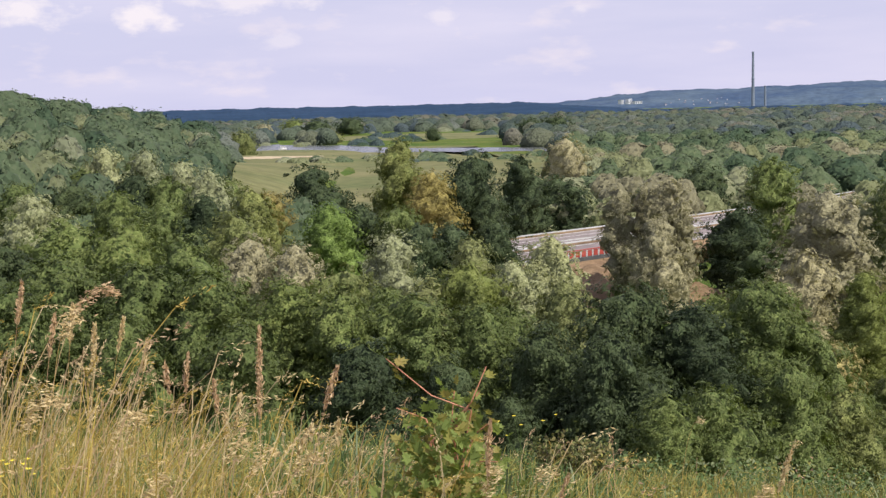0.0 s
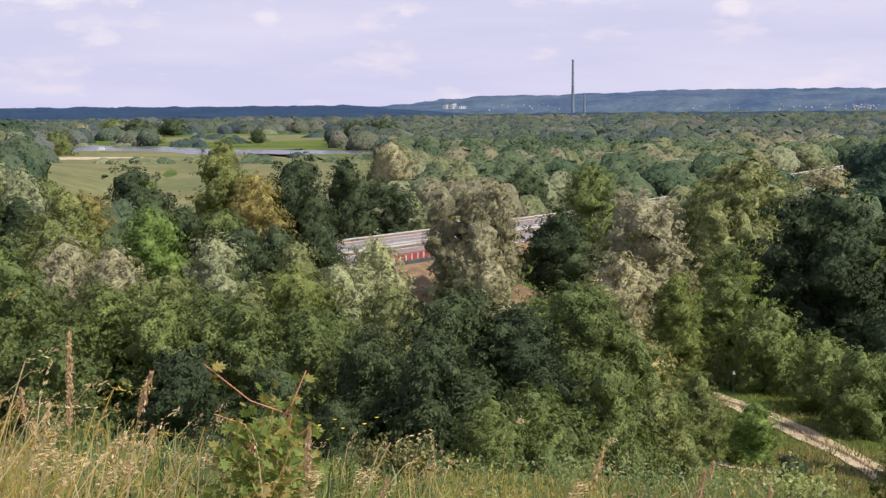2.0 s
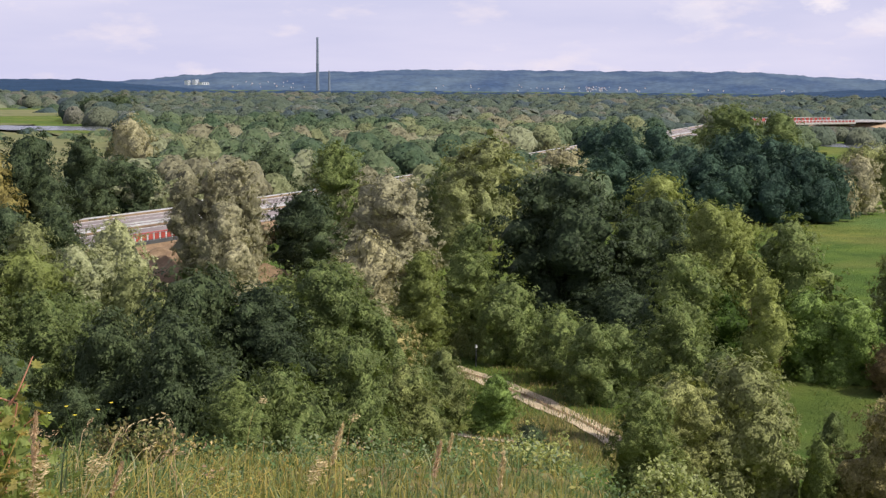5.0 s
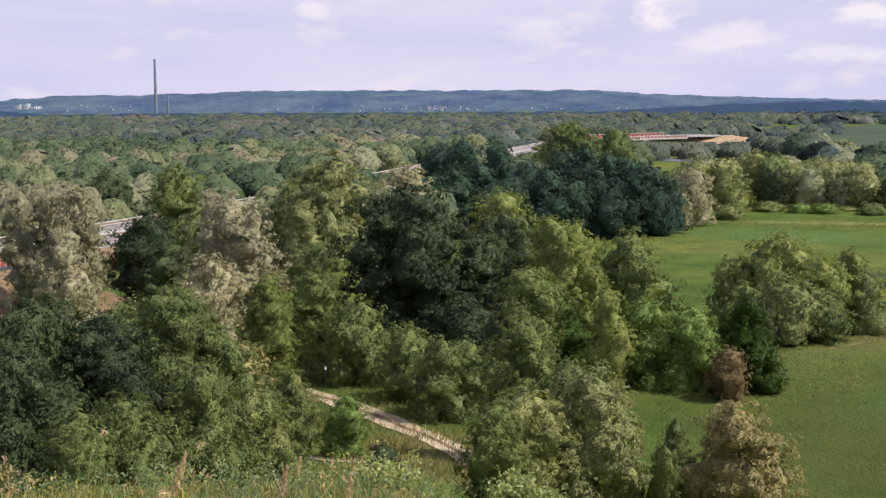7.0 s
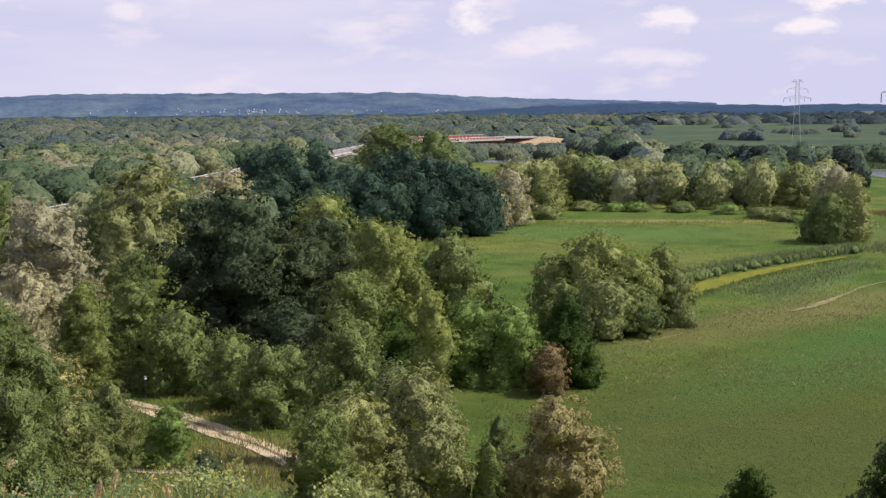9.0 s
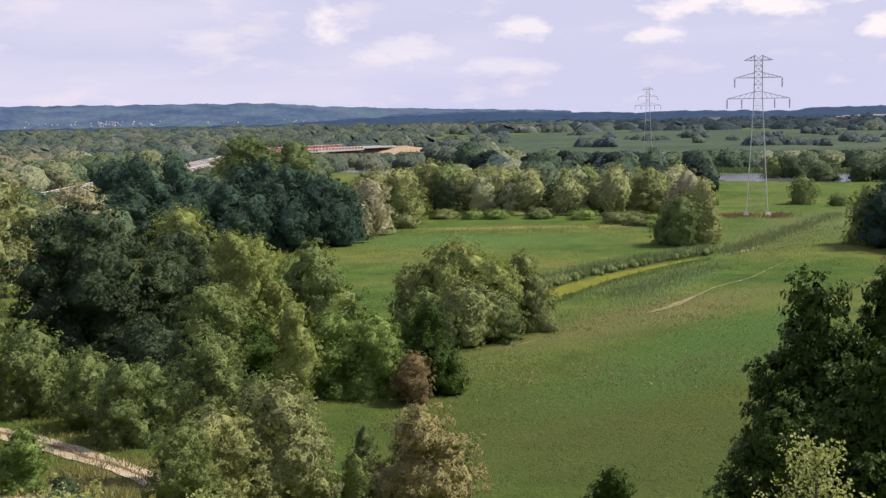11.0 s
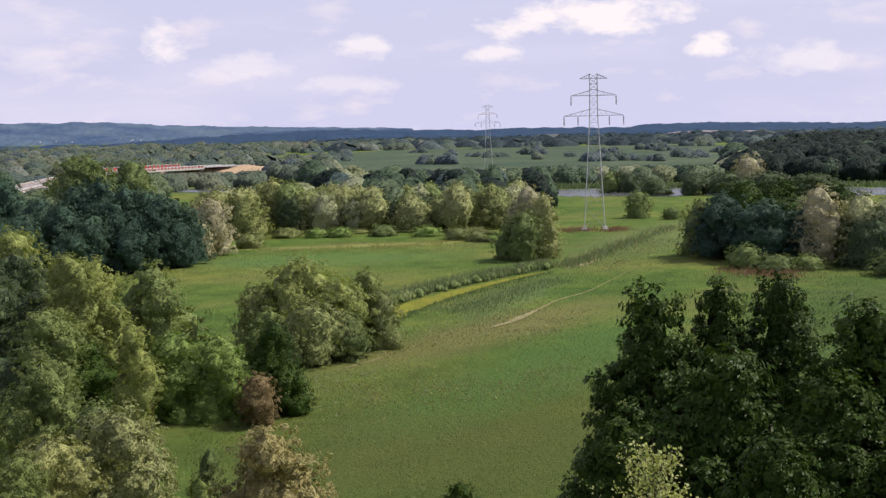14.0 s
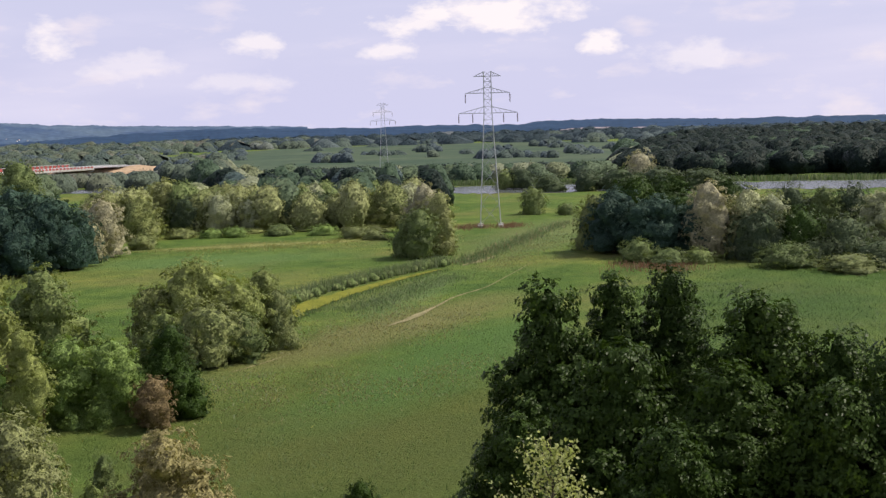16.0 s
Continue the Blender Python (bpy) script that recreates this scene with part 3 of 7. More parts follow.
def trunk_mesh(lobes, r, p, base=0.026):
    bm = bmesh.new()
    top = 0.80 * p
    steps = 6
    pts = [Vector((r.normal(0, 0.006) * i, r.normal(0, 0.006) * i, top * i / steps - 0.01)) for i in range(steps + 1)]
    for i in range(steps):
        beam(bm, pts[i], pts[i + 1], 2 * base * (1 - 0.85 * i / steps), 6, 2 * base * (1 - 0.85 * (i + 1) / steps))
    for k in range(0, len(lobes), 6):
        z = max(0.06, lobes[k, 2] * 0.62)
        i = min(int(z / top * steps), steps - 1)
        w = base * (1 - 0.8 * z / top)
        mid = (pts[i] + Vector(lobes[k, :3])) * 0.5 + Vector((0, 0, 0.03))
        beam(bm, pts[i], mid, w, 5, w * 0.7)
        beam(bm, mid, lobes[k, :3], w * 0.7, 5, w * 0.25)
    me = bpy.data.meshes.new("trunk")
    bm.to_mesh(me)
    bm.free()
    me.materials.append(BARK)
    return me


# fineness: rows and bearings of the skin, clumps, sprays in a clump, spray half length for a crown 1 wide, inner mass, roughness, clump size
FINE = {"close": (25, 33, 380, 26, 0.025, 0.55, 0.010, 0.060), "near": (21, 29, 230, 23, 0.022, 0.80, 0.006, 0.056), "mid": (15, 20, 130, 16, 0.030, 0.81, 0.008, 0.072), "far": (10, 14, 64, 12, 0.042, 0.84, 0.010, 0.098)}
SHAPES = (0.65, 0.95, 1.35, 1.9, 2.7)
STOCK = {}


def stock(form, leaf, level, variant, p, small):
    key = (form, leaf, level, variant, p, small)
    if key not in STOCK:
        mats = [FINE_LEAF[leaf], FINE_MASS[leaf]] if small else [LEAF[leaf], MASS[leaf]]
        me, lobes = crown_mesh(form, mats, 100 + 7 * variant + sum(map(ord, form)), FINE[level], p)
        STOCK[key] = me, trunk_mesh(lobes, np.random.default_rng(variant), p)
    return STOCK[key]


TREE_WORDS = {
    "dark": "dark green broadleaf", "pine": "very dark green", "mid": "green broadleaf", "willow": "grey-green willow", "silver": "silvery willow", "tan": "tan-green willow",
    "olive": "olive-green", "yellow": "yellow-green", "bright": "bright green", "orange": "ochre-yellow", "alder": "dark green alder", "brown": "withered brown", "rust": "withered rust-brown",
}
count_planted = [0]


def plant(form, leaf, az, d, h, w, where="in the wooded valley", level=""):
    """One tree or bush: bearing, distance, height and crown width."""
    count_planted[0] += 1
    k = count_planted[0]
    size = 2170 * w / d
    level = level or ("close" if form == "layered" else "near" if size > 215 else "mid" if size > 88 else "far")
    p = min(SHAPES, key=lambda q: abs(math.log(q * w / h)))
    crown, trunk = stock(form, leaf, level, k % 3, p, d < 92)
    x, y = spot(az, d)
    bush = form == "dome" and h < 5.5
    name = ("willow_" if leaf in ("willow", "silver", "tan") else "") + ("bush" if bush else "tree")
    build = "low" if h < 4 else "tall" if h > 13 else "rounded" if form in ("dome", "round") else "slender" if form in ("cone", "tall", "layered") else "spreading"
    words = "%s %s %s %s" % (build, TREE_WORDS[leaf], "bush" if bush else "tree", where)
    root = tagged(new(name), words, "bush" if bush else "tree", "trees and bushes of the valley")
    root.matrix_basis = pose(x, y, ground(x, y) - 0.1, 0, 0, (k * 137.5) % 360) @ Matrix.Diagonal((w, w, h / p, 1))
    part("trunk", trunk, root)
    part("crown", crown, root)
    return root

# ---- the trees that stand out, area by area: form, leaf, bearing, distance, height, width ----
# the wooded hill and its foot
plant("dome", "silver", -15.5, 215, 17.9, 10.0, "on the wooded hill")
plant("dome", "silver", -13.7, 222, 18.0, 10.1, "on the wooded hill")
plant("dome", "silver", -12.1, 205, 19.8, 11.1, "on the wooded hill")
plant("dome", "silver", -10.9, 198, 19.0, 10.6, "on the wooded hill")
plant("round", "silver", -18.6, 150, 17.5, 9.8, "on the wooded hill")
plant("round", "mid", -19.4, 170, 15.8, 8.8, "on the wooded hill")
plant("round", "dark", -16.9, 175, 16.3, 9.1, "on the wooded hill")
plant("round", "mid", -15.1, 165, 17.6, 9.9, "on the wooded hill")
plant("round", "mid", -13.0, 150, 17.0, 9.5, "on the wooded hill")
plant("tall", "dark", -11.0, 150, 17.9, 10.0, "on the wooded hill")
plant("tall", "dark", -14.3, 190, 17.5, 9.8, "on the wooded hill")
plant("round", "mid", -17.2, 110, 18.1, 10.1, "on the wooded hill")
plant("round", "dark", -19.9, 85, 16.4, 9.2, "on the wooded hill")
plant("round", "mid", -14.9, 108, 17.6, 9.8, "on the wooded hill")
plant("tall", "mid", -12.0, 105, 16.7, 9.4, "on the wooded hill")
plant("cone", "dark", -11.5, 118, 15.9, 4.8, "on the wooded hill")
plant("round", "olive", -9.9, 140, 16.6, 9.3, "on the wooded hill")
plant("round", "dark", -17.6, 240, 12.0, 8.8, "on the wooded hill")
plant("tall", "dark", -19.1, 250, 10.6, 9.2, "on the wooded hill")
plant("round", "mid", -16.3, 215, 13.6, 7.9, "on the wooded hill")
plant("round", "mid", -12.9, 190, 17.9, 10.0, "on the wooded hill")
plant("round", "mid", -10.1, 215, 16.3, 9.1, "on the wooded hill")
plant("tall", "mid", -14.1, 250, 13.0, 7.3, "on the wooded hill")
# the near slope below the hilltop
plant("round", "mid", -18.0, 62, 13.4, 7.5, "on the slope below the hilltop")
plant("round", "mid", -14.4, 60, 12.6, 7.0, "on the slope below the hilltop")
plant("round", "mid", -11.1, 58, 11.8, 6.6, "on the slope below the hilltop")
plant("round", "mid", -7.7, 54, 10.7, 6.2, "on the slope below the hilltop")
plant("dome", "mid", -5.1, 52, 10.0, 5.7, "on the slope below the hilltop")
plant("round", "mid", -1.9, 54, 9.9, 5.7, "on the slope below the hilltop")
plant("dome", "mid", 1.5, 54, 9.4, 5.5, "on the slope below the hilltop")
plant("round", "dark", 4.4, 50, 7.9, 5.1, "on the slope below the hilltop")
plant("round", "dark", 8.7, 54, 10.0, 6.5, "on the slope below the hilltop")
plant("round", "dark", 11.5, 54, 9.3, 5.5, "on the slope below the hilltop")
plant("dome", "dark", 7.6, 47, 7.4, 5.0, "on the slope below the hilltop")
plant("dome", "mid", 14.3, 60, 11.2, 6.3, "on the slope below the hilltop")
plant("tall", "mid", 16.2, 62, 9.8, 5.5, "on the slope below the hilltop")
plant("dome", "mid", 15.8, 52, 6.7, 4.6, "on the slope below the hilltop")
plant("dome", "olive", 18.3, 56, 5.9, 4.1, "on the slope below the hilltop")
plant("round", "mid", -19.8, 56, 11.3, 6.3, "on the slope below the hilltop")
plant("dome", "mid", -9.9, 46, 8.0, 5.5, "on the slope below the hilltop")
plant("dome", "dark", -4.1, 46, 7.3, 5.3, "on the slope below the hilltop")
plant("dome", "mid", -15.2, 46, 8.7, 4.9, "on the slope below the hilltop")
plant("dome", "dark", -0.1, 46, 6.5, 4.2, "on the slope below the hilltop")
plant("dome", "mid", 12.3, 44, 5.3, 4.7, "on the slope below the hilltop")
plant("dome", "dark", 2.8, 43, 5.0, 3.0, "on the slope below the hilltop")
plant("dome", "mid", 10.2, 42, 5.0, 3.1, "on the slope below the hilltop")
# trees before the motorway
plant("dome", "olive", -9.0, 165, 17.6, 9.9, "before the motorway")
plant("round", "orange", -8.3, 170, 16.7, 9.3, "before the motorway")
plant("round", "dark", -6.1, 225, 17.3, 14.0, "before the motorway")
plant("tall", "bright", -5.5, 155, 16.2, 9.1, "before the motorway")
plant("tall", "olive", -2.1, 235, 21.8, 12.2, "before the motorway")
plant("round", "orange", -0.6, 196, 17.5, 9.8, "before the motorway")
plant("round", "dark", 1.4, 205, 19.5, 12.7, "before the motorway")
plant("tall", "dark", 3.6, 235, 18.1, 10.2, "before the motorway")
plant("round", "dark", 5.2, 248, 12.8, 16.0, "before the motorway")
plant("round", "dark", 2.0, 200, 13.5, 7.6, "before the motorway")
plant("round", "dark", -3.9, 170, 14.7, 8.6, "before the motorway")
plant("round", "mid", -2.3, 165, 14.5, 8.4, "before the motorway")
plant("dome", "tan", -9.2, 118, 15.4, 8.6, "before the motorway")
plant("dome", "tan", -7.1, 115, 14.9, 8.4, "before the motorway")
plant("dome", "silver", -2.6, 118, 15.4, 8.6, "before the motorway")
plant("round", "olive", -4.9, 108, 13.0, 8.2, "before the motorway")
plant("dome", "willow", 1.1, 125, 14.2, 7.9, "before the motorway")
plant("dome", "silver", 4.9, 122, 14.5, 8.1, "before the motorway")
plant("tall", "yellow", 1.1, 100, 14.1, 7.9, "before the motorway")
plant("dome", "silver", 3.0, 105, 13.8, 7.7, "before the motorway")
plant("dome", "willow", -0.8, 100, 12.9, 8.0, "before the motorway")
plant("dome", "olive", -6.7, 85, 12.3, 7.5, "before the motorway")
plant("dome", "mid", -3.0, 88, 12.3, 7.6, "before the motorway")
plant("dome", "mid", 2.9, 72, 11.1, 6.2, "before the motorway")
plant("dome", "willow", 5.5, 100, 12.6, 7.0, "before the motorway")
plant("round", "dark", 0.3, 160, 12.6, 8.8, "before the motorway")
plant("round", "dark", 2.4, 166, 12.1, 6.9, "before the motorway")
plant("round", "dark", -1.3, 150, 13.6, 7.6, "before the motorway")
plant("spread", "tan", 8.1, 168, 16.2, 5.6, "before the motorway")
plant("spread", "tan", 9.3, 170, 16.5, 4.9, "before the motorway")
plant("spread", "tan", 10.3, 166, 17.5, 7.0, "before the motorway")
plant("spread", "tan", 10.9, 164, 14.7, 4.4, "before the motorway")
plant("round", "tan", 9.8, 161, 12.8, 8.6, "before the motorway")
plant("dome", "tan", 10.1, 158, 8.3, 8.0, "before the motorway")
plant("round", "mid", 14.8, 195, 18.5, 10.8, "before the motorway")
plant("round", "dark", 13.5, 172, 13.2, 10.3, "before the motorway")
plant("tall", "dark", 14.4, 165, 10.1, 8.4, "before the motorway")
plant("round", "dark", 11.8, 290, 12.5, 14.7, "before the motorway")
plant("round", "tan", 17.3, 130, 18.3, 10.6, "before the motorway")
plant("dome", "tan", 16.3, 124, 12.5, 8.6, "before the motorway")
plant("dome", "tan", 18.1, 135, 14.6, 8.2, "before the motorway")
plant("tall", "yellow", 18.9, 112, 12.0, 5.2, "before the motorway")
plant("dome", "brown", 17.6, 108, 6.3, 5.5, "before the motorway")
plant("dome", "mid", 14.9, 96, 12.5, 7.0, "before the motorway")
plant("dome", "mid", 12.5, 85, 11.7, 6.5, "before the motorway")
# the wood beside the track
plant("spread", "willow", 22.1, 205, 19.2, 16.1, "in the wood beside the track")
plant("spread", "willow", 21.2, 195, 15.1, 10.8, "in the wood beside the track")
plant("dome", "willow", 20.5, 190, 12.7, 7.9, "in the wood beside the track")
plant("round", "mid", 20.1, 215, 14.5, 8.1, "in the wood beside the track")
plant("round", "dark", 25.2, 135, 18.6, 14.6, "in the wood beside the track")
plant("tall", "tan", 25.3, 250, 15.1, 12.7, "in the wood beside the track")
plant("dome", "mid", 21.3, 145, 11.7, 6.6, "in the wood beside the track")
plant("round", "mid", 21.0, 125, 10.7, 6.3, "in the wood beside the track")
plant("round", "yellow", 29.8, 158, 16.8, 9.4, "in the wood beside the track")
plant("round", "dark", 29.9, 152, 14.5, 9.1, "in the wood beside the track")
plant("round", "dark", 28.7, 140, 13.3, 7.7, "in the wood beside the track")
plant("round", "yellow", 32.2, 125, 16.3, 6.6, "in the wood beside the track")
plant("round", "mid", 31.2, 112, 12.6, 7.0, "in the wood beside the track")
plant("dome", "mid", 23.1, 120, 8.2, 8.3, "in the wood beside the track")
plant("dome", "mid", 25.6, 112, 6.8, 7.2, "in the wood beside the track")
plant("round", "dark", 28.0, 122, 8.1, 8.4, "in the wood beside the track")
plant("dome", "mid", 28.1, 106, 6.9, 5.9, "in the wood beside the track")
plant("tall", "mid", 30.9, 86, 11.2, 6.3, "in the wood beside the track")
plant("dome", "bright", 22.5, 84, 4.5, 3.7, "in the wood beside the track")
plant("dome", "dark", 24.2, 76, 2.0, 2.6, "in the wood beside the track")
plant("dome", "olive", 20.0, 88, 6.0, 4.1, "in the wood beside the track")
plant("dome", "mid", 18.7, 72, 6.2, 3.6, "in the wood beside the track")
plant("dome", "olive", 21.3, 124, 3.7, 6.9, "in the wood beside the track")
plant("round", "dark", 31.0, 130, 12.7, 7.8, "in the wood beside the track")
plant("round", "mid", 36.0, 138, 13.6, 9.5, "in the wood beside the track")
plant("tall", "yellow", 33.4, 128, 15.6, 6.4, "in the wood beside the track")
plant("tall", "yellow", 34.9, 110, 11.6, 4.2, "in the wood beside the track")
plant("dome", "bright", 36.8, 122, 8.6, 7.0, "in the wood beside the track")
plant("dome", "bright", 38.7, 121, 8.3, 6.7, "in the wood beside the track")
plant("tall", "alder", 41.3, 122, 9.1, 5.4, "in the wood beside the track")
plant("open", "rust", 34.8, 118, 8.4, 4.0, "in the wood beside the track")
plant("tall", "rust", 40.5, 117, 5.0, 4.2, "in the wood beside the track")
plant("dome", "alder", 41.9, 121, 5.3, 5.0, "in the wood beside the track")
plant("round", "dark", 29.7, 112, 8.1, 6.2, "in the wood beside the track")
plant("dome", "mid", 27.0, 104, 7.2, 5.7, "in the wood beside the track")
plant("round", "alder", 32.6, 116, 9.2, 6.9, "in the wood beside the track")
plant("dome", "mid", 33.2, 82, 9.3, 5.2, "in the wood beside the track")
# bushes at the meadow
plant("round", "yellow", 42.7, 158, 11.4, 10.2, "on the meadow")
plant("round", "olive", 40.6, 160, 8.2, 8.1, "on the meadow")
plant("round", "yellow", 44.4, 154, 9.0, 8.5, "on the meadow")
plant("dome", "yellow", 45.7, 170, 8.7, 7.0, "on the meadow")
plant("round", "olive", 43.0, 148, 7.1, 10.2, "on the meadow")
plant("dome", "olive", 46.3, 156, 7.7, 5.7, "on the meadow")
plant("dome", "mid", 41.1, 150, 6.3, 7.6, "on the meadow")
plant("dome", "mid", 44.7, 149, 5.7, 6.9, "on the meadow")
plant("dome", "olive", 41.9, 146, 4.2, 6.1, "on the meadow")
# willows at the foot of the hill
plant("dome", "willow", 34.0, 66, 10.7, 7.4, "at the foot of the hill")
plant("round", "willow", 31.0, 62, 8.1, 4.9, "at the foot of the hill")
plant("dome", "mid", 29.7, 58, 6.8, 3.8, "at the foot of the hill")
plant("round", "brown", 40.7, 68, 9.9, 6.9, "at the foot of the hill")
plant("dome", "mid", 37.6, 66, 7.7, 2.4, "at the foot of the hill")
plant("dome", "mid", 38.1, 72, 8.7, 2.6, "at the foot of the hill")
# the dark stand
plant("tall", "pine", 32.8, 285, 16.9, 12.7, "in the dark stand")
plant("round", "pine", 33.7, 278, 18.2, 12.4, "in the dark stand")
plant("round", "pine", 34.8, 270, 16.9, 12.7, "in the dark stand")
plant("round", "pine", 35.8, 268, 15.8, 12.0, "in the dark stand")
plant("tall", "pine", 36.7, 268, 14.5, 12.0, "in the dark stand")
plant("tall", "pine", 37.5, 268, 11.5, 10.7, "in the dark stand")
plant("round", "pine", 28.1, 300, 19.2, 11.1, "in the dark stand")
plant("round", "pine", 29.7, 295, 18.6, 12.2, "in the dark stand")
plant("round", "pine", 31.1, 285, 14.3, 10.5, "in the dark stand")
plant("round", "pine", 28.9, 270, 15.1, 11.2, "in the dark stand")
plant("tall", "pine", 32.0, 270, 13.8, 12.1, "in the dark stand")
plant("round", "pine", 30.3, 262, 12.4, 9.7, "in the dark stand")
plant("tall", "tan", 38.6, 285, 13.0, 10.5, "in the dark stand")
plant("tall", "pine", 34.1, 262, 14.2, 11.1, "in the dark stand")
plant("tall", "pine", 35.4, 260, 11.9, 11.0, "in the dark stand")
plant("round", "mid", 33.1, 330, 22.4, 18.2, "in the dark stand")
plant("round", "mid", 32.7, 360, 21.8, 16.6, "in the dark stand")
plant("round", "mid", 35.2, 340, 20.9, 12.5, "in the dark stand")
plant("tall", "pine", 36.2, 262, 14.2, 11.1, "in the dark stand")
plant("tall", "pine", 33.4, 258, 12.0, 10.9, "in the dark stand")
plant("round", "pine", 37.1, 262, 9.4, 9.9, "in the dark stand")
plant("round", "pine", 29.4, 255, 11.0, 10.6, "in the dark stand")
plant("round", "pine", 27.6, 265, 14.1, 11.0, "in the dark stand")
plant("round", "pine", 34.8, 256, 9.2, 10.8, "in the dark stand")
plant("round", "pine", 32.4, 254, 8.7, 10.8, "in the dark stand")
plant("tall", "tan", 38.1, 275, 8.5, 6.3, "in the dark stand")
plant("round", "pine", 26.5, 260, 10.7, 9.6, "in the dark stand")
plant("round", "pine", 27.0, 310, 17.4, 11.4, "in the dark stand")
# the row of willows across the meadow
plant("dome", "willow", 38.8, 330, 12.9, 14.9, "in the row across the meadow")
plant("dome", "olive", 40.3, 325, 11.5, 12.8, "in the row across the meadow")
plant("dome", "willow", 41.5, 350, 14.0, 15.7, "in the row across the meadow")
plant("dome", "willow", 43.0, 345, 10.2, 16.5, "in the row across the meadow")
plant("dome", "willow", 44.5, 345, 11.6, 18.4, "in the row across the meadow")
plant("dome", "willow", 46.1, 345, 10.3, 15.5, "in the row across the meadow")
plant("round", "silver", 47.4, 345, 8.7, 13.5, "in the row across the meadow")
plant("round", "dark", 48.6, 345, 9.1, 15.5, "in the row across the meadow")
plant("dome", "willow", 49.9, 345, 9.4, 17.4, "in the row across the meadow")
plant("dome", "willow", 51.4, 340, 8.6, 15.2, "in the row across the meadow")
plant("round", "willow", 52.5, 345, 7.4, 11.6, "in the row across the meadow")
plant("dome", "tan", 53.3, 300, 13.6, 10.4, "in the row across the meadow")
plant("dome", "willow", 54.0, 260, 13.7, 7.7, "in the row across the meadow")
plant("tall", "mid", 53.1, 255, 10.5, 8.8, "in the row across the meadow")
plant("dome", "mid", 52.5, 258, 7.9, 7.1, "in the row across the meadow")
plant("dome", "olive", 40.3, 300, 3.4, 8.3, "in the row across the meadow")
plant("dome", "olive", 42.1, 325, 2.6, 9.0, "in the row across the meadow")
plant("dome", "olive", 50.8, 320, 1.8, 11.8, "in the row across the meadow")
plant("dome", "olive", 47.7, 335, 1.7, 13.9, "in the row across the meadow")
plant("dome", "olive", 45.3, 335, 1.4, 12.3, "in the row across the meadow")
plant("round", "silver", 45.3, 338, 9.0, 9.5, "in the row across the meadow")
plant("round", "mid", 47.9, 340, 8.2, 9.0, "in the row across the meadow")
plant("round", "willow", 49.2, 336, 8.6, 9.0, "in the row across the meadow")
plant("round", "olive", 50.7, 338, 8.8, 9.5, "in the row across the meadow")
plant("round", "dark", 42.3, 340, 9.6, 9.0, "in the row across the meadow")
plant("round", "silver", 43.8, 338, 10.2, 9.5, "in the row across the meadow")
plant("dome", "bright", 43.4, 322, 2.4, 7.0, "at the foot of the willow row")
plant("dome", "bright", 44.5, 322, 2.6, 8.0, "at the foot of the willow row")
plant("dome", "mid", 46.5, 322, 2.9, 9.0, "at the foot of the willow row")
plant("dome", "bright", 48.6, 318, 2.6, 9.5, "at the foot of the willow row")
plant("dome", "olive", 50.0, 306, 3.0, 8.5, "at the foot of the willow row")
plant("dome", "olive", 50.9, 300, 2.4, 7.0, "at the foot of the willow row")
# the right-hand wood
plant("dome", "mid", 58.4, 368, 7.9, 8.8, "in the wood beyond the meadow")
plant("dome", "mid", 59.9, 362, 3.5, 6.0, "in the wood beyond the meadow")
plant("dome", "olive", 61.2, 262, 12.1, 9.1, "in the wood beyond the meadow")
plant("round", "alder", 63.1, 262, 15.2, 14.5, "in the wood beyond the meadow")
plant("round", "alder", 64.8, 265, 15.3, 13.4, "in the wood beyond the meadow")
plant("tall", "tan", 66.4, 246, 15.3, 9.1, "in the wood beyond the meadow")
plant("dome", "silver", 68.2, 248, 13.6, 10.9, "in the wood beyond the meadow")
plant("dome", "alder", 67.3, 268, 14.3, 13.6, "in the wood beyond the meadow")
plant("dome", "dark", 70.0, 262, 13.0, 12.1, "in the wood beyond the meadow")
plant("round", "silver", 69.2, 250, 12.3, 9.2, "in the wood beyond the meadow")
plant("round", "mid", 71.5, 260, 12.7, 10.8, "in the wood beyond the meadow")
plant("dome", "dark", 72.7, 262, 13.1, 13.3, "in the wood beyond the meadow")
plant("round", "silver", 73.9, 256, 12.3, 10.6, "in the wood beyond the meadow")
plant("dome", "mid", 63.2, 240, 4.4, 8.3, "in the wood beyond the meadow")
plant("dome", "mid", 64.6, 236, 3.0, 8.7, "in the wood beyond the meadow")
plant("dome", "mid", 65.9, 238, 2.8, 7.7, "in the wood beyond the meadow")
plant("dome", "mid", 69.9, 232, 4.4, 11.8, "in the wood beyond the meadow")
plant("dome", "olive", 72.5, 226, 3.0, 12.5, "in the wood beyond the meadow")
plant("dome", "dark", 71.3, 240, 4.2, 11.1, "in the wood beyond the meadow")
plant("dome", "dark", 73.9, 235, 4.7, 11.9, "in the wood beyond the meadow")
plant("tall", "tan", 63.3, 560, 11.9, 15.5, "in the wood beyond the meadow")
plant("round", "pine", 62.1, 256, 13.2, 13.0, "in the wood beyond the meadow")
plant("round", "pine", 64.0, 252, 11.9, 13.9, "in the wood beyond the meadow")
plant("round", "pine", 65.8, 250, 10.8, 12.7, "in the wood beyond the meadow")
plant("dome", "dark", 68.7, 244, 9.7, 12.4, "in the wood beyond the meadow")
plant("dome", "alder", 70.5, 246, 9.7, 12.5, "in the wood beyond the meadow")
plant("dome", "dark", 72.5, 243, 8.2, 13.4, "in the wood beyond the meadow")
plant("round", "dark", 57.9, 505, 8.2, 12.8, "in the wood beyond the meadow")
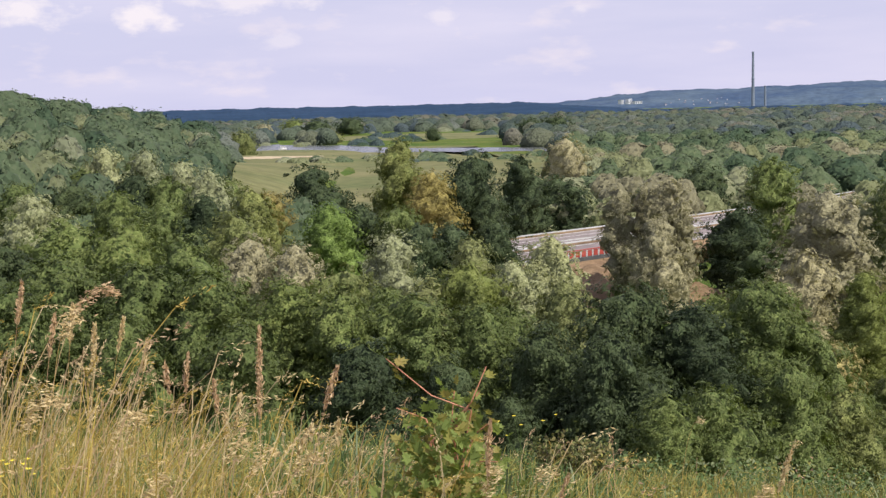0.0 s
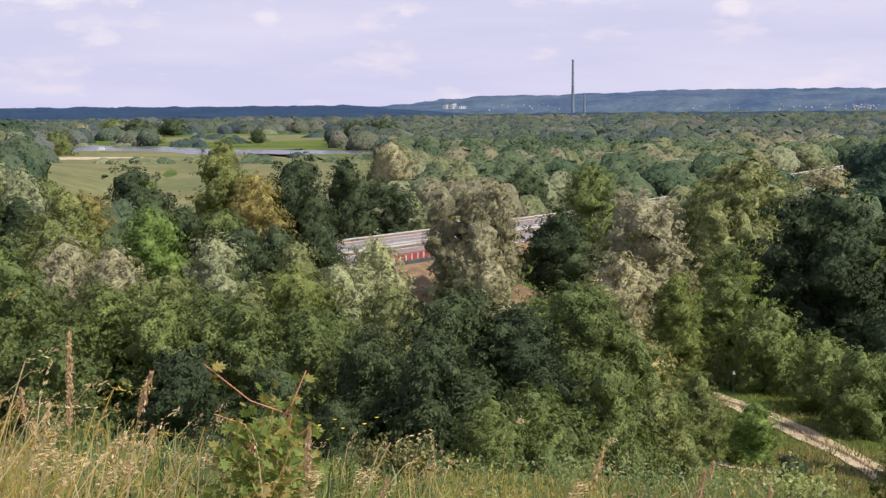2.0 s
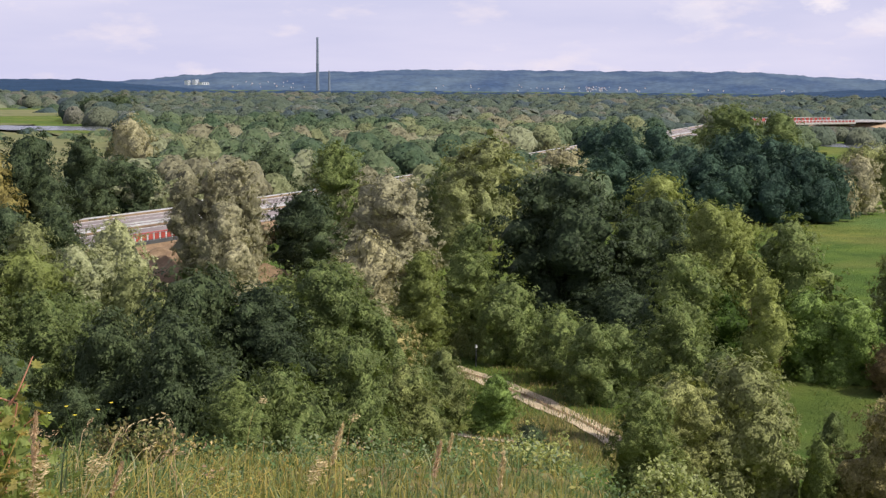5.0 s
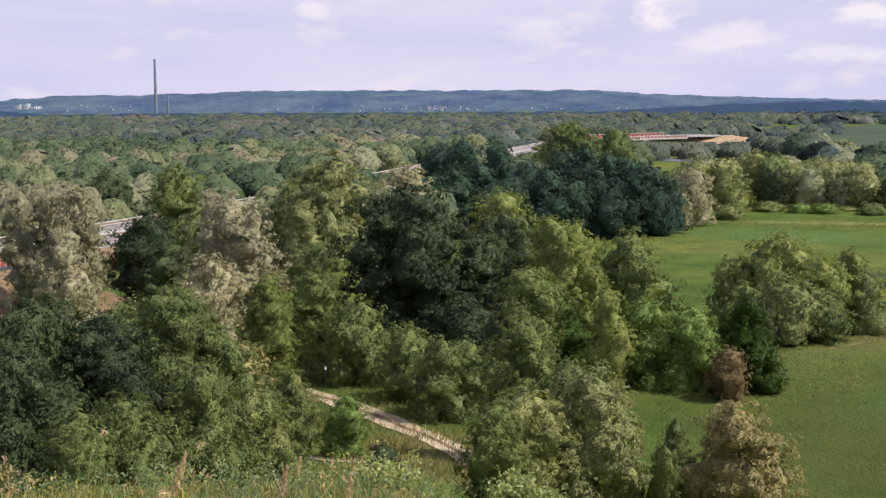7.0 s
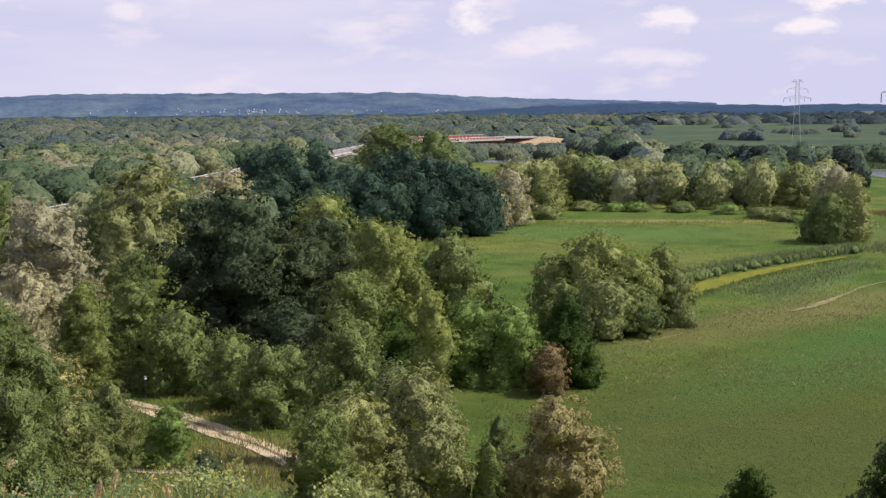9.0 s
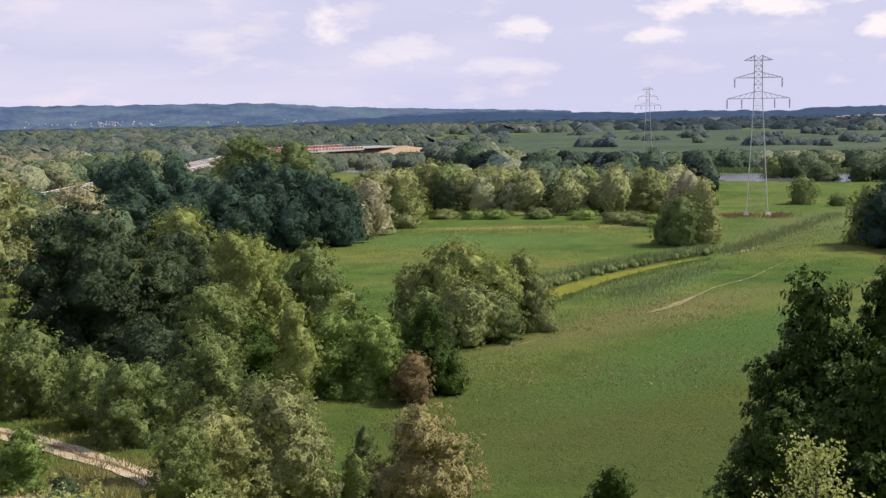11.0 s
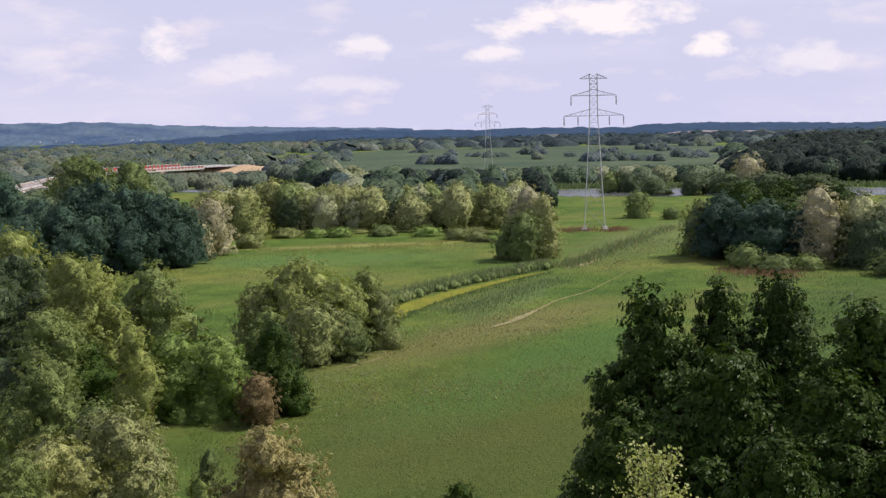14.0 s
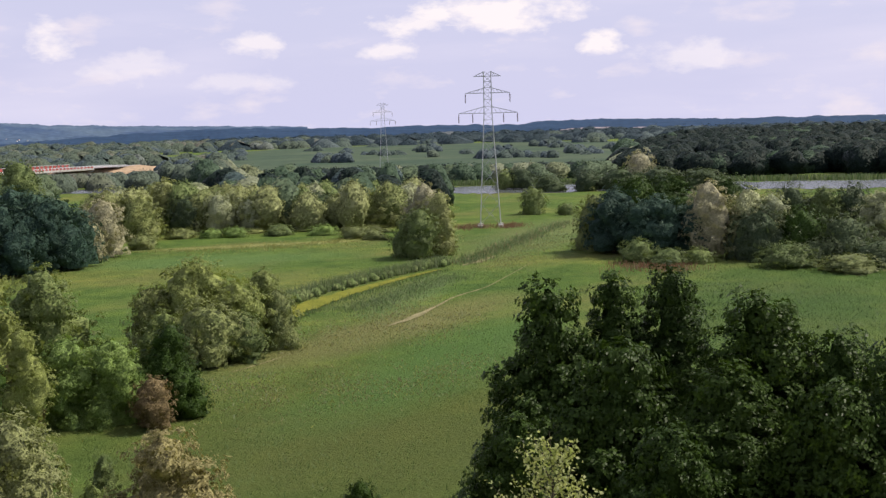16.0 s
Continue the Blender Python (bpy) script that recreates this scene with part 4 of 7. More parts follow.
plant("round", "mid", 57.1, 505, 7.4, 10.7, "in the wood beyond the meadow")
plant("dome", "dark", 59.2, 485, 6.4, 15.6, "in the wood beyond the meadow")
plant("round", "dark", 60.9, 482, 7.1, 13.3, "in the wood beyond the meadow")
plant("round", "dark", 62.4, 482, 8.2, 17.8, "in the wood beyond the meadow")
plant("round", "dark", 64.2, 476, 8.5, 19.7, "in the wood beyond the meadow")
plant("round", "dark", 66.1, 474, 7.9, 19.7, "in the wood beyond the meadow")
# the alders below the hilltop
plant("layered", "alder", 59.1, 52, 15.8, 7.2, "on the slope below the hilltop")
plant("layered", "alder", 62.1, 53, 16.2, 5.6, "on the slope below the hilltop")
plant("layered", "alder", 64.8, 54, 16.7, 6.0, "on the slope below the hilltop")
plant("layered", "alder", 68.8, 50, 15.1, 9.0, "on the slope below the hilltop")
plant("layered", "alder", 72.2, 50, 13.7, 6.9, "on the slope below the hilltop")
plant("layered", "alder", 57.6, 46, 10.2, 5.6, "on the slope below the hilltop")
plant("layered", "alder", 62.6, 48, 12.7, 8.2, "on the slope below the hilltop")
plant("layered", "alder", 67.3, 46, 12.0, 7.4, "on the slope below the hilltop")
plant("layered", "alder", 72.0, 45, 11.3, 7.6, "on the slope below the hilltop")
plant("layered", "alder", 75.3, 47, 13.4, 7.5, "on the slope below the hilltop")
plant("layered", "alder", 64.7, 42, 9.6, 6.4, "on the slope below the hilltop")
plant("dome", "alder", 49.9, 70, 6.5, 3.7, "on the slope below the hilltop")
# single trees on the far meadow
plant("round", "dark", -0.5, 960, 10.5, 11.5, "on the far meadow")
plant("round", "dark", -1.8, 1600, 12.1, 11.8, "on the far meadow")
plant("round", "dark", -3.3, 1650, 11.1, 9.1, "on the far meadow")
plant("dome", "olive", -9.3, 770, 14.2, 21.3, "on the far meadow")
plant("dome", "tan", -8.3, 1050, 15.1, 21.3, "on the far meadow")
plant("dome", "willow", -5.1, 1000, 7.7, 18.4, "on the far meadow")
plant("round", "dark", -5.9, 1150, 16.2, 31.8, "on the far meadow")
plant("round", "dark", -4.3, 1250, 16.0, 34.5, "on the far meadow")
plant("dome", "mid", -6.9, 1200, 16.8, 33.2, "on the far meadow")
plant("round", "tan", 5.6, 335, 18.4, 12.3, "on the far meadow")
plant("dome", "dark", 3.1, 1000, 5.9, 18.4, "on the far meadow")
plant("round", "dark", 5.2, 900, 17.3, 29.0, "on the far meadow")
plant("round", "dark", 4.1, 950, 14.6, 26.3, "on the far meadow")

# ---- far woods: uncounted trees as one object a wood ----
def motorway(x):
    return x + 194 - 10 * math.exp(-((x - 80) / 60) ** 2) if x < 380 else 574 + 28 * (1 - math.exp((380 - x) / 40))


def open_land(az, d):
    """Meadows, water and the motorway, where no wood stands."""
    x, y = spot(az, d)
    if -12 < x < 560 and -24 < y - motorway(x) < 27:
        return True
    if -10 < az < 5.2 and 385 + 12 * abs(az + 3) < d < 1000 - 15 * (az + 10):
        return True
    if -4.5 < az < 3 and d < 1300 and d > 700:
        return True
    if az > 36.5 and d < np.interp(az, (36.5, 38, 41, 44, 50, 57, 75), (240, 262, 322, 335, 340, 470, 470)):
        return True
    if az > 48 and 425 < d < 560:
        return True
    if 41 < az < 62.5 + (d - 900) * 0.004 and 900 < d < 1590:
        return True
    return False


def wood_stock(level):
    """Small crowns for the far woods, as arrays."""
    out = []
    for form, p in (("round", 0.95), ("dome", 0.8), ("round", 1.2), ("dome", 0.95), ("tall", 1.6), ("dome", 0.65), ("tall", 1.3)):
        nz, na, tufts, leaves, leaf, shrink = level
        out.append((crown_arrays(form, 900 + len(out), nz, na, tufts, leaves, leaf, shrink, p, 0.012, 1.3), p))
    return out


WOOD_FINE, WOOD_COARSE = wood_stock((9, 13, 70, 3, 0.026, 0.92)), wood_stock((5, 7, 10, 2, 0.045, 0.92))


def far_wood(name, label, az0, az1, d0, d1, gap, leaves, weights, tall=(9, 14), crowns=None, share=1.0, seed=1, keep=None, free=False, mixed=False):
    """Crown beside crown over a stretch of land; every crown turned, sized and toned on its own."""
    r = np.random.default_rng(seed)
    V, N, F3, F4, I3, I4, nv = [], [], [], [], [], [], 0
    d = d0
    while d < d1:
        w = gap * (0.72 + d * 0.0014)
        az = az0 + r.random() * math.degrees(w / d)
        while az < az1:
            a, dd = az + r.normal(0, 0.5) * math.degrees(w / d), d + r.normal(0, 0.55) * w
            az += math.degrees(w / d) * r.uniform(0.75, 1.15)
            if (not free and open_land(a, dd)) or r.random() > share or (keep and not keep(a, dd)):
                continue
            x, y = spot(a, dd)
            cw, h = w * r.uniform(0.85, 1.45), r.uniform(*tall) * (0.97 + 0.28 * noise.noise((x * 0.012, y * 0.012, 3)))
            g = ground(x, y)
            if 30.3 < a < 41.5 and dd < 800:
                h = min(h, (28.0 if a < 33.4 else 27.2) - dd * 0.0300)
            if 30.4 < a < 32.3 and dd < 640:
                h = min(h, 27.6 - dd * 0.0400)
            if 22.5 < a < 27 and motorway(x) - 75 < y < motorway(x):
                h *= 0.84
            if 44 < a < 62.5 and 500 < dd < 900:
                h = min(h, 28.3 - dd * 0.0345)
            if h < (1.5 if tall[1] < 7 else 3):
                continue
            stockpile = crowns or (WOOD_FINE if dd < 620 else WOOD_COARSE)
            (lv, lf, soft, M, MF, lobes), p = stockpile[r.integers(len(stockpile))]
            # stands of one kind: the tone goes by place, with strays
            pick = r.random() if mixed else min(max(0.5 + 0.9 * noise.noise((x * 0.011, y * 0.011, 9.0)) + r.normal(0, 0.18), 0), 0.999)
            mat = int(np.searchsorted(np.cumsum(weights), pick))
            t = r.random() * 6.283
            c, s = math.cos(t), math.sin(t)
            turn = np.array([[c, s, 0], [-s, c, 0], [0, 0, 1]])
            high = max(h, 0.7 * cw)
            size = np.array([cw, cw, high / p])
            at = np.array([x, y, g + h - high])
            V += [(lv * size) @ turn + at, (M * size) @ turn + at]
            mn = M - [0, 0, p * 0.4]
            mn = mn / (np.linalg.norm(mn, axis=1, keepdims=True) + 1e-9)
            N += [soft @ turn, mn @ turn]
            F3.append(lf + nv)
            F4.append(MF + nv + len(lv))
            I3.append(np.full(len(lf), 2 * mat))
            I4.append(np.full(len(MF), 2 * mat + 1))
            nv += len(lv) + len(M)
        d += w * 0.8
    me = mesh_from(name, np.concatenate(V), (np.concatenate(F3), np.concatenate(F4)), leaves, np.concatenate(I3 + I4), smooth=True)
    me.normals_split_custom_set_from_vertices(np.concatenate(N))
    return tagged(new(name, me), label, "woodland", kind="stuff")


def wood_leaf(name, dark, light, tint):
    """Leaves of far crowns: varied over tens of metres and leaf by leaf."""
    m, t, p = material(name, 0.6)
    geo = t.nodes.new("ShaderNodeNewGeometry")
    col = ramp(t, noise_tex(t, 0.045, 3.0), [(0.34, dark), (0.66, light)]).outputs[0]
    col = mix(t, ramp(t, geo.outputs["Random Per Island"], [(0.4, (0, 0, 0)), (1.0, (0.5, 0.5, 0.5))]).outputs[0], col, tint)
    t.links.new(col, p.inputs["Base Color"])
    p.inputs["Specular IOR Level"].default_value = 0.04
    return m


WOOD_TONES = (
    ("dark", (0.037, 0.063, 0.040), (0.058, 0.090, 0.052), (0.088, 0.124, 0.075)),
    ("blue", (0.043, 0.068, 0.068), (0.065, 0.093, 0.086), (0.093, 0.122, 0.114)),
    ("green", (0.062, 0.092, 0.053), (0.096, 0.130, 0.072), (0.138, 0.167, 0.103)),
    ("olive", (0.112, 0.130, 0.068), (0.162, 0.182, 0.098), (0.213, 0.234, 0.138)),
    ("grey", (0.148, 0.167, 0.103), (0.205, 0.223, 0.140), (0.263, 0.283, 0.195)),
    ("tan", (0.142, 0.140, 0.092), (0.185, 0.180, 0.121), (0.228, 0.223, 0.162)),
    # darker than foliage: cloud shade is put into this tone
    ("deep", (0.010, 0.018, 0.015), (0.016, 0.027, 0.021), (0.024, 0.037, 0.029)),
)
WOODS = []
for tone, c0, c1, c2 in WOOD_TONES:
    WOODS += [wood_leaf("wood_%s_leaves" % tone, c0, c1, c2), mass_material("wood_%s_foliage" % tone, c0, c1, c2, 1.3, 0.5)]
# the farthest woods: the paling, bluish haze of distance is put into their leaf tones
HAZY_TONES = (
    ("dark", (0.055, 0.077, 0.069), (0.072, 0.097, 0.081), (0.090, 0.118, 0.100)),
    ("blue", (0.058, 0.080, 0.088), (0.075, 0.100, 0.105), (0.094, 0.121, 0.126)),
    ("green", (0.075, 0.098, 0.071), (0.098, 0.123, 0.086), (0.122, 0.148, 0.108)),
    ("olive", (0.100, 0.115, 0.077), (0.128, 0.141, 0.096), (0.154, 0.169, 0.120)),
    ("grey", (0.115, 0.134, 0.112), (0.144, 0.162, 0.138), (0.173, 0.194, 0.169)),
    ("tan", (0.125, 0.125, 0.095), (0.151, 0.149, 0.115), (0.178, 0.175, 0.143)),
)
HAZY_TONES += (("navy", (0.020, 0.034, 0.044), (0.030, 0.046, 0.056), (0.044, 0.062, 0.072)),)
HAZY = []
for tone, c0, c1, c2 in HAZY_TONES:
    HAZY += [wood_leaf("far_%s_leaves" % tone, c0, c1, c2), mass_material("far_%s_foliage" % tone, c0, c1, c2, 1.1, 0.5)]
far_wood("valley_wood", "mixed green and grey-green wood across the valley", -2, 47, 235, 620, 9.8, WOODS, (0.28, 0.0, 0.44, 0.16, 0.09, 0.03), seed=3,
         keep=lambda a, d: not (a < 5.5 and d < 700) and not (27.5 < a < 39 and d < 300) and spot(a, d)[1] > motorway(spot(a, d)[0]) - 20 or (8 < a < 27.5 and d > 215) or (27.5 <= a < 36.3 and d > 310))
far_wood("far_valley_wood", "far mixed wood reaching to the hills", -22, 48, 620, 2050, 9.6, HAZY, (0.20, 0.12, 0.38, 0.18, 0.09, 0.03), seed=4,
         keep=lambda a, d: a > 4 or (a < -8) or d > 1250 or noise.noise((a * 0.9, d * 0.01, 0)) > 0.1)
far_wood("hill_wood", "mixed wood on the slope of the hill", -23, -7, 150, 480, 9.4, WOODS, (0.16, 0.0, 0.50, 0.26, 0.08, 0.0), seed=5, tall=(10.5, 15),
         keep=lambda a, d: (ground(*spot(a, d)) > 1.5 or d < 400) and (a < -10.3 or d < 215))
ROW = []
for k in ("willow", "silver", "olive", "mid"):
    n, c0, c1, c2 = LEAF_TONES[k][:4]
    ROW += [wood_leaf("row_" + n, c0, c1, c2), mass_material("row_" + n.replace("leaves", "foliage"), c0, c1, c2, 1.6, 0.5)]
far_wood("willow_row_wood", "grey-green willows in a row across the meadow", 38.6, 53, 338, 376, 7.4, ROW, (0.38, 0.32, 0.20, 0.10), seed=9, tall=(10, 14), free=True, mixed=True, crowns=wood_stock((12, 17, 240, 5, 0.022, 0.87)))
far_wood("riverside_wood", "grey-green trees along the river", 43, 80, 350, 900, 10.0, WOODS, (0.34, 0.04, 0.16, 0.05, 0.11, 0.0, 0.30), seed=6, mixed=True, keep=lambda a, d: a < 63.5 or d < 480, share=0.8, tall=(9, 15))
far_wood("dark_wood", "wood on the low rise beyond the river, cloud shade painted into its dark tone", 62, 80, 560, 1800, 9.6, WOODS, (0.12, 0.0, 0.0, 0.0, 0.0, 0.0, 0.88), seed=8, tall=(11, 13.5),
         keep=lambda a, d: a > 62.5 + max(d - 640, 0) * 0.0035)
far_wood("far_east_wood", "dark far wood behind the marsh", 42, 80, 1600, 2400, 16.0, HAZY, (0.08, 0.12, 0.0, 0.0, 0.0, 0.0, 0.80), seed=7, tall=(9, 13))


far_wood("river_scrub", "low willow scrub and reeds along the river", -10, 6, 590, 700, 8.0, WOODS, (0.2, 0.1, 0.3, 0.3, 0.1, 0.0), seed=12, tall=(1.6, 3.4), crowns=WOOD_COARSE, free=True,
         keep=lambda a, d: (a > -5 or d < 640) and d < 690 - 8 * a and noise.noise((a * 0.8, d * 0.02, 5)) > 0.12)
far_wood("far_river_scrub", "low scrub and single trees beyond the river", -8, 5, 880, 1300, 10.0, WOODS, (0.25, 0.2, 0.25, 0.2, 0.1, 0.0), seed=13, tall=(2.5, 6), crowns=WOOD_COARSE, free=True,
         keep=lambda a, d: noise.noise((a * 0.7, d * 0.012, 8)) > 0.22)


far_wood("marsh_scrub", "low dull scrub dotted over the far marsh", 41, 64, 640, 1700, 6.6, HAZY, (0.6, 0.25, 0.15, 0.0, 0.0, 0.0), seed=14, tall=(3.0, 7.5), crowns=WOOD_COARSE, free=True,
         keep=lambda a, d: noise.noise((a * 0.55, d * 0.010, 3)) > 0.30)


def ridge(name, mat, az0, az1, d, depth, height, label, rough=6.0):
    """A far wooded rise: its skyline follows height(az), with an uneven edge of tree tops."""
    n, m = int((az1 - az0) / 0.09), 10
    verts, faces = [], []
    for i in range(n + 1):
        az = az0 + (az1 - az0) * i / n
        top = height(az)
        for k in range(m + 1):
            u = k / m
            dd = d + depth * u
            x, y = spot(az, dd)
            z = top * math.sin(u * math.pi / 2) ** 0.8
            z += rough * (0.35 + 0.65 * u) * noise.noise((az * 1.3, k * 0.5, d * 0.01)) + 0.35 * rough * noise.noise((az * 6, k * 1.9, 7))
            verts.append((x, y, z if k else -8))
    for i in range(n):
        for k in range(m):
            a = i * (m + 1) + k
            faces.append((a, a + m + 1, a + m + 2, a + 1))
    me = mesh_from(name, verts, faces, [mat], smooth=True)
    return tagged(new(name, me), label, "hill", kind="structure")


def skyline(points):
    a, e = zip(*points)
    return lambda az: float(np.interp(az, a, e))


# heights as angles over the eye's level, in degrees
def rise(points, d):
    f = skyline(points)
    return lambda az: 28 + d * math.tan(radians(f(az)))


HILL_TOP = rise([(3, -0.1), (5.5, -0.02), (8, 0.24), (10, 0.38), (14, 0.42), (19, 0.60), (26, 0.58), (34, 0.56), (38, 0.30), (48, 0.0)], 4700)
ridge("backdrop_hill", FAR_HILL, 3, 48, 4000, 700, HILL_TOP, "long wooded hill on the horizon with blue haze in its colour", 7)
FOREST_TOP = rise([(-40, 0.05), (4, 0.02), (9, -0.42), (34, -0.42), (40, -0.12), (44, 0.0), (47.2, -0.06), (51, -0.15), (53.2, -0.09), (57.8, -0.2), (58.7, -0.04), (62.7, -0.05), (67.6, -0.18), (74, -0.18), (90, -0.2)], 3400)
ridge("backdrop_forest", FAR_WOOD, -40, 90, 2500, 900, FOREST_TOP, "dark forest belt on the horizon with blue haze in its colour", 5)


def clearing(az0, az1, e0, e1, mat, label):
    """A bare or open patch on the forest belt, lying on its slope."""
    bm = bmesh.new()
    n = 14
    rows = []
    for i in range(n + 1):
        az = az0 + (az1 - az0) * i / n
        top = FOREST_TOP(az)
        swell = math.sin(math.pi * min(max(i / n, 0.04), 0.96)) ** 0.5
        row = []
        for e in (e0, e0 + (e1 - e0) * swell * (0.8 + 0.3 * noise.noise((az * 4, 1, 2)))):
            d, z = 2500, 0
            for k in range(1, 100):
                d, z = 2500 + 9 * k, top * math.sin(k / 100 * math.pi / 2) ** 0.8
                if z > 28 + d * math.tan(radians(e)):
                    break
            d -= 30
            row.append(bm.verts.new((*spot(az, d), 28 + d * math.tan(radians(e)))))
        rows.append(row)
    for a, b in zip(rows, rows[1:]):
        bm.faces.new((a[0], b[0], b[1], a[1]))
    return thing_bm("clearing", bm, [mat], label, "clearing", kind="structure")


FAR_SAND = plain("far_pinkish_sand", (0.24, 0.20, 0.22), (0.32, 0.27, 0.27), 0.02, 0.9)
FAR_FIELD = plain("far_dull_field", (0.10, 0.115, 0.12), (0.14, 0.14, 0.13), 0.015, 0.9)
clearing(59.7, 62.8, -0.52, -0.36, FAR_SAND, "pale sand quarry in the far forest")
clearing(62.9, 64.0, -0.50, -0.42, FAR_SAND, "pale sand quarry in the far forest")
clearing(53.4, 55.6, -0.55, -0.38, FAR_FIELD, "dull field in the far forest")
clearing(48.6, 50.4, -0.58, -0.44, FAR_FIELD, "dull field in the far forest")
# ---- motorway, river, tracks ----
def motorway_bed():
    """Embankment, two carriageways, lines and barriers."""
    def prof(x):
        return 3.5 + 3.8 * min(max((x - 130) / 260, 0), 1)
    def strip(name, mat, o0, o1, z0, z1, label, category, parent=None, x0=-40, x1=500):
        bm = bmesh.new()
        prev = None
        for x in np.linspace(x0, x1, int((x1 - x0) / 9)):
            y = motorway(x)
            e = 2.0
            t = Vector((e, motorway(x + e) - y)).normalized()
            nrm = Vector((-t.y, t.x))
            row = [bm.verts.new((x + nrm.x * o, y + nrm.y * o, prof(x) + z)) for o, z in ((o0, z0), (o1, z1))]
            if prev:
                f = bm.faces.new((prev[0], row[0], row[1], prev[1]))
            prev = row
        for f in bm.faces:
            f.normal_update()
            if f.normal.z < 0:
                f.normal_flip()
        me = bpy.data.meshes.new(name)
        bm.to_mesh(me)
        bm.free()
        me.materials.append(mat)
        if parent:
            return part(name, me, parent, label)
        return tagged(new(name, me), label, category, kind="structure")
    strip("embankment", GRASSLAND, -20, 20, -7.5, -7.5, "grassy foot of the motorway embankment", "embankment")
    for x0, x1, mat, words in ((-40, 150, DRY_EARTH, "dry brown grass flank of the motorway embankment"), (150, 384, GRASSLAND, "grassy flank of the motorway embankment")):
        strip("embankment", mat, -21, -13, -7.0, -0.12, words, "embankment", x0=x0, x1=x1)
        strip("embankment", mat, 13, 21, -0.12, -7.0, words, "embankment", x0=x0, x1=x1)
    road = strip("road", ASPHALT, -13, 13, -0.1, -0.1, "pale grey dual carriageway of the motorway", "road")
    strip("median", DRY_EARTH, -1.6, 1.6, -0.06, -0.06, "dry grass median", "", road)
    for o in (-12.2, -2.3, 2.3, 12.2):
        strip("edge_line", WHITE, o - 0.2, o + 0.2, -0.06, -0.06, "white edge line", "", road)
    for o in (-12.2 + 3.6, 12.2 - 3.6):
        strip("lane_line", WHITE, o - 0.12, o + 0.12, -0.06, -0.06, "white lane line", "", road)
    for o in (-12.9, -1.4, 1.4, 12.9):
        strip("crash_barrier", STEEL, o, o + 0.05, 0.30, 0.55, "galvanised crash barrier", "", road)
    for o in (-16.4, 16.0):
        strip("verge", DRY_EARTH, o - 2.6, o + 2.6, -0.9, -0.5, "dry grass verge", "", road, x1=380)


motorway_bed()
TRACK = [(39.5, 117), (40.6, 107.6), (41.8, 102.7), (42.3, 97.2), (42.8, 93.4), (42.6, 87.4), (41.5, 78.9), (40.5, 72), (42, 62)]
ribbon("track", SAND, TRACK, [2.7] * 9, 0.07, "pale sandy two-rut track through the grass", "track", 0.15)
ribbon("track_middle", DRY_EARTH, TRACK, [0.4] * 9, 0.12, "worn brown grass between the ruts", "grass strip", 0.15)
ribbon("river", WATER, [spot(36, 620), spot(48, 560), spot(53, 515), spot(58, 505), spot(66, 500), spot(74, 500), spot(84, 520)], [30, 40, 50, 55, 55, 55, 60], 0.12, "calm grey river between trees", "river", follow=False)
ribbon("river", WATER, [spot(-14, 1010), spot(-8, 880), spot(-4, 800), spot(0, 770), spot(5, 745), spot(12, 760)], [150, 120, 70, 60, 60, 60], 0.14, "pale grey river across the meadow", "river", follow=False)

# ---- creek, path and patches of the meadow ----
DUCKWEED = plain("yellow_green_duckweed", (0.135, 0.150, 0.018), (0.20, 0.20, 0.028), 0.3, 0.9, relief=0.02)
CUT_REED = plain("pale_cut_reed", (0.18, 0.165, 0.080), (0.30, 0.26, 0.14), 0.4, 0.9, relief=0.05)
ribbon("creek", DUCKWEED, [(122, 121), (130, 124.5), (139, 127.5), (150, 131), (160, 133.3), (171, 135.2), (182, 136.4), (189, 137)], [4, 6, 5.0, 3.8, 3.0, 2.2, 1.5, 0.6], 0.16, "creek covered with yellow-green duckweed", "creek", 0.6)
ribbon("path", CUT_REED, [(196, 137), (203, 138), (212, 140)], [0.4, 1.5, 0.4], 0.1, "pale bare mud at the creek", "path", 0.9)
ribbon("path", CUT_REED, [(98, 101.8), (104, 102.3), (110, 103.3)], [0.05, 0.35, 0.05], 0.06, "pale trodden path of cut reed", "path", 0.9)
ribbon("path", CUT_REED, [(132, 105.4), (138, 106.3), (146, 108.7), (153, 111)], [0.2, 1.1, 0.8, 0.4], 0.10, "pale trodden path of cut reed", "path", 0.9)
ribbon("path", CUT_REED, [(153, 111), (160, 113.3), (171, 115), (184, 119.3), (206, 127)], [0.4, 0.5, 0.3, 0.2, 0.1], 0.10, "pale trodden path of cut reed", "path", 0.9)
FAR_PALE = plain("pale_far_meadow", (0.125, 0.145, 0.062), (0.205, 0.195, 0.095), 0.018, 0.9, relief=0.3)
ribbon("meadow", FAR_PALE, [spot(-17, 560), spot(-12, 560), spot(-6, 560), spot(0, 560), spot(5, 565), spot(9, 590)], [500, 560, 580, 580, 480, 200], 0.1, "pale yellowish wet meadow before the river", "meadow", 0.05)
ribbon("meadow", FAR_PALE, [spot(-5, 1130), spot(-1, 1120), spot(4, 1140)], [120, 240, 160], 0.1, "pale green meadow beyond the river", "meadow", 0.1)
FAR_MARSH = plain("dull_green_far_marsh", (0.040, 0.072, 0.044), (0.078, 0.104, 0.060), 0.012, 0.9, relief=0.3, detail=9.0)
ribbon("meadow", FAR_MARSH, [spot(41, 1300), spot(47, 1230), spot(53, 1180), spot(59, 1150), spot(65, 1150)], [700, 850, 900, 850, 500], 0.15, "dull green far marsh beyond the river", "meadow", 0.1)
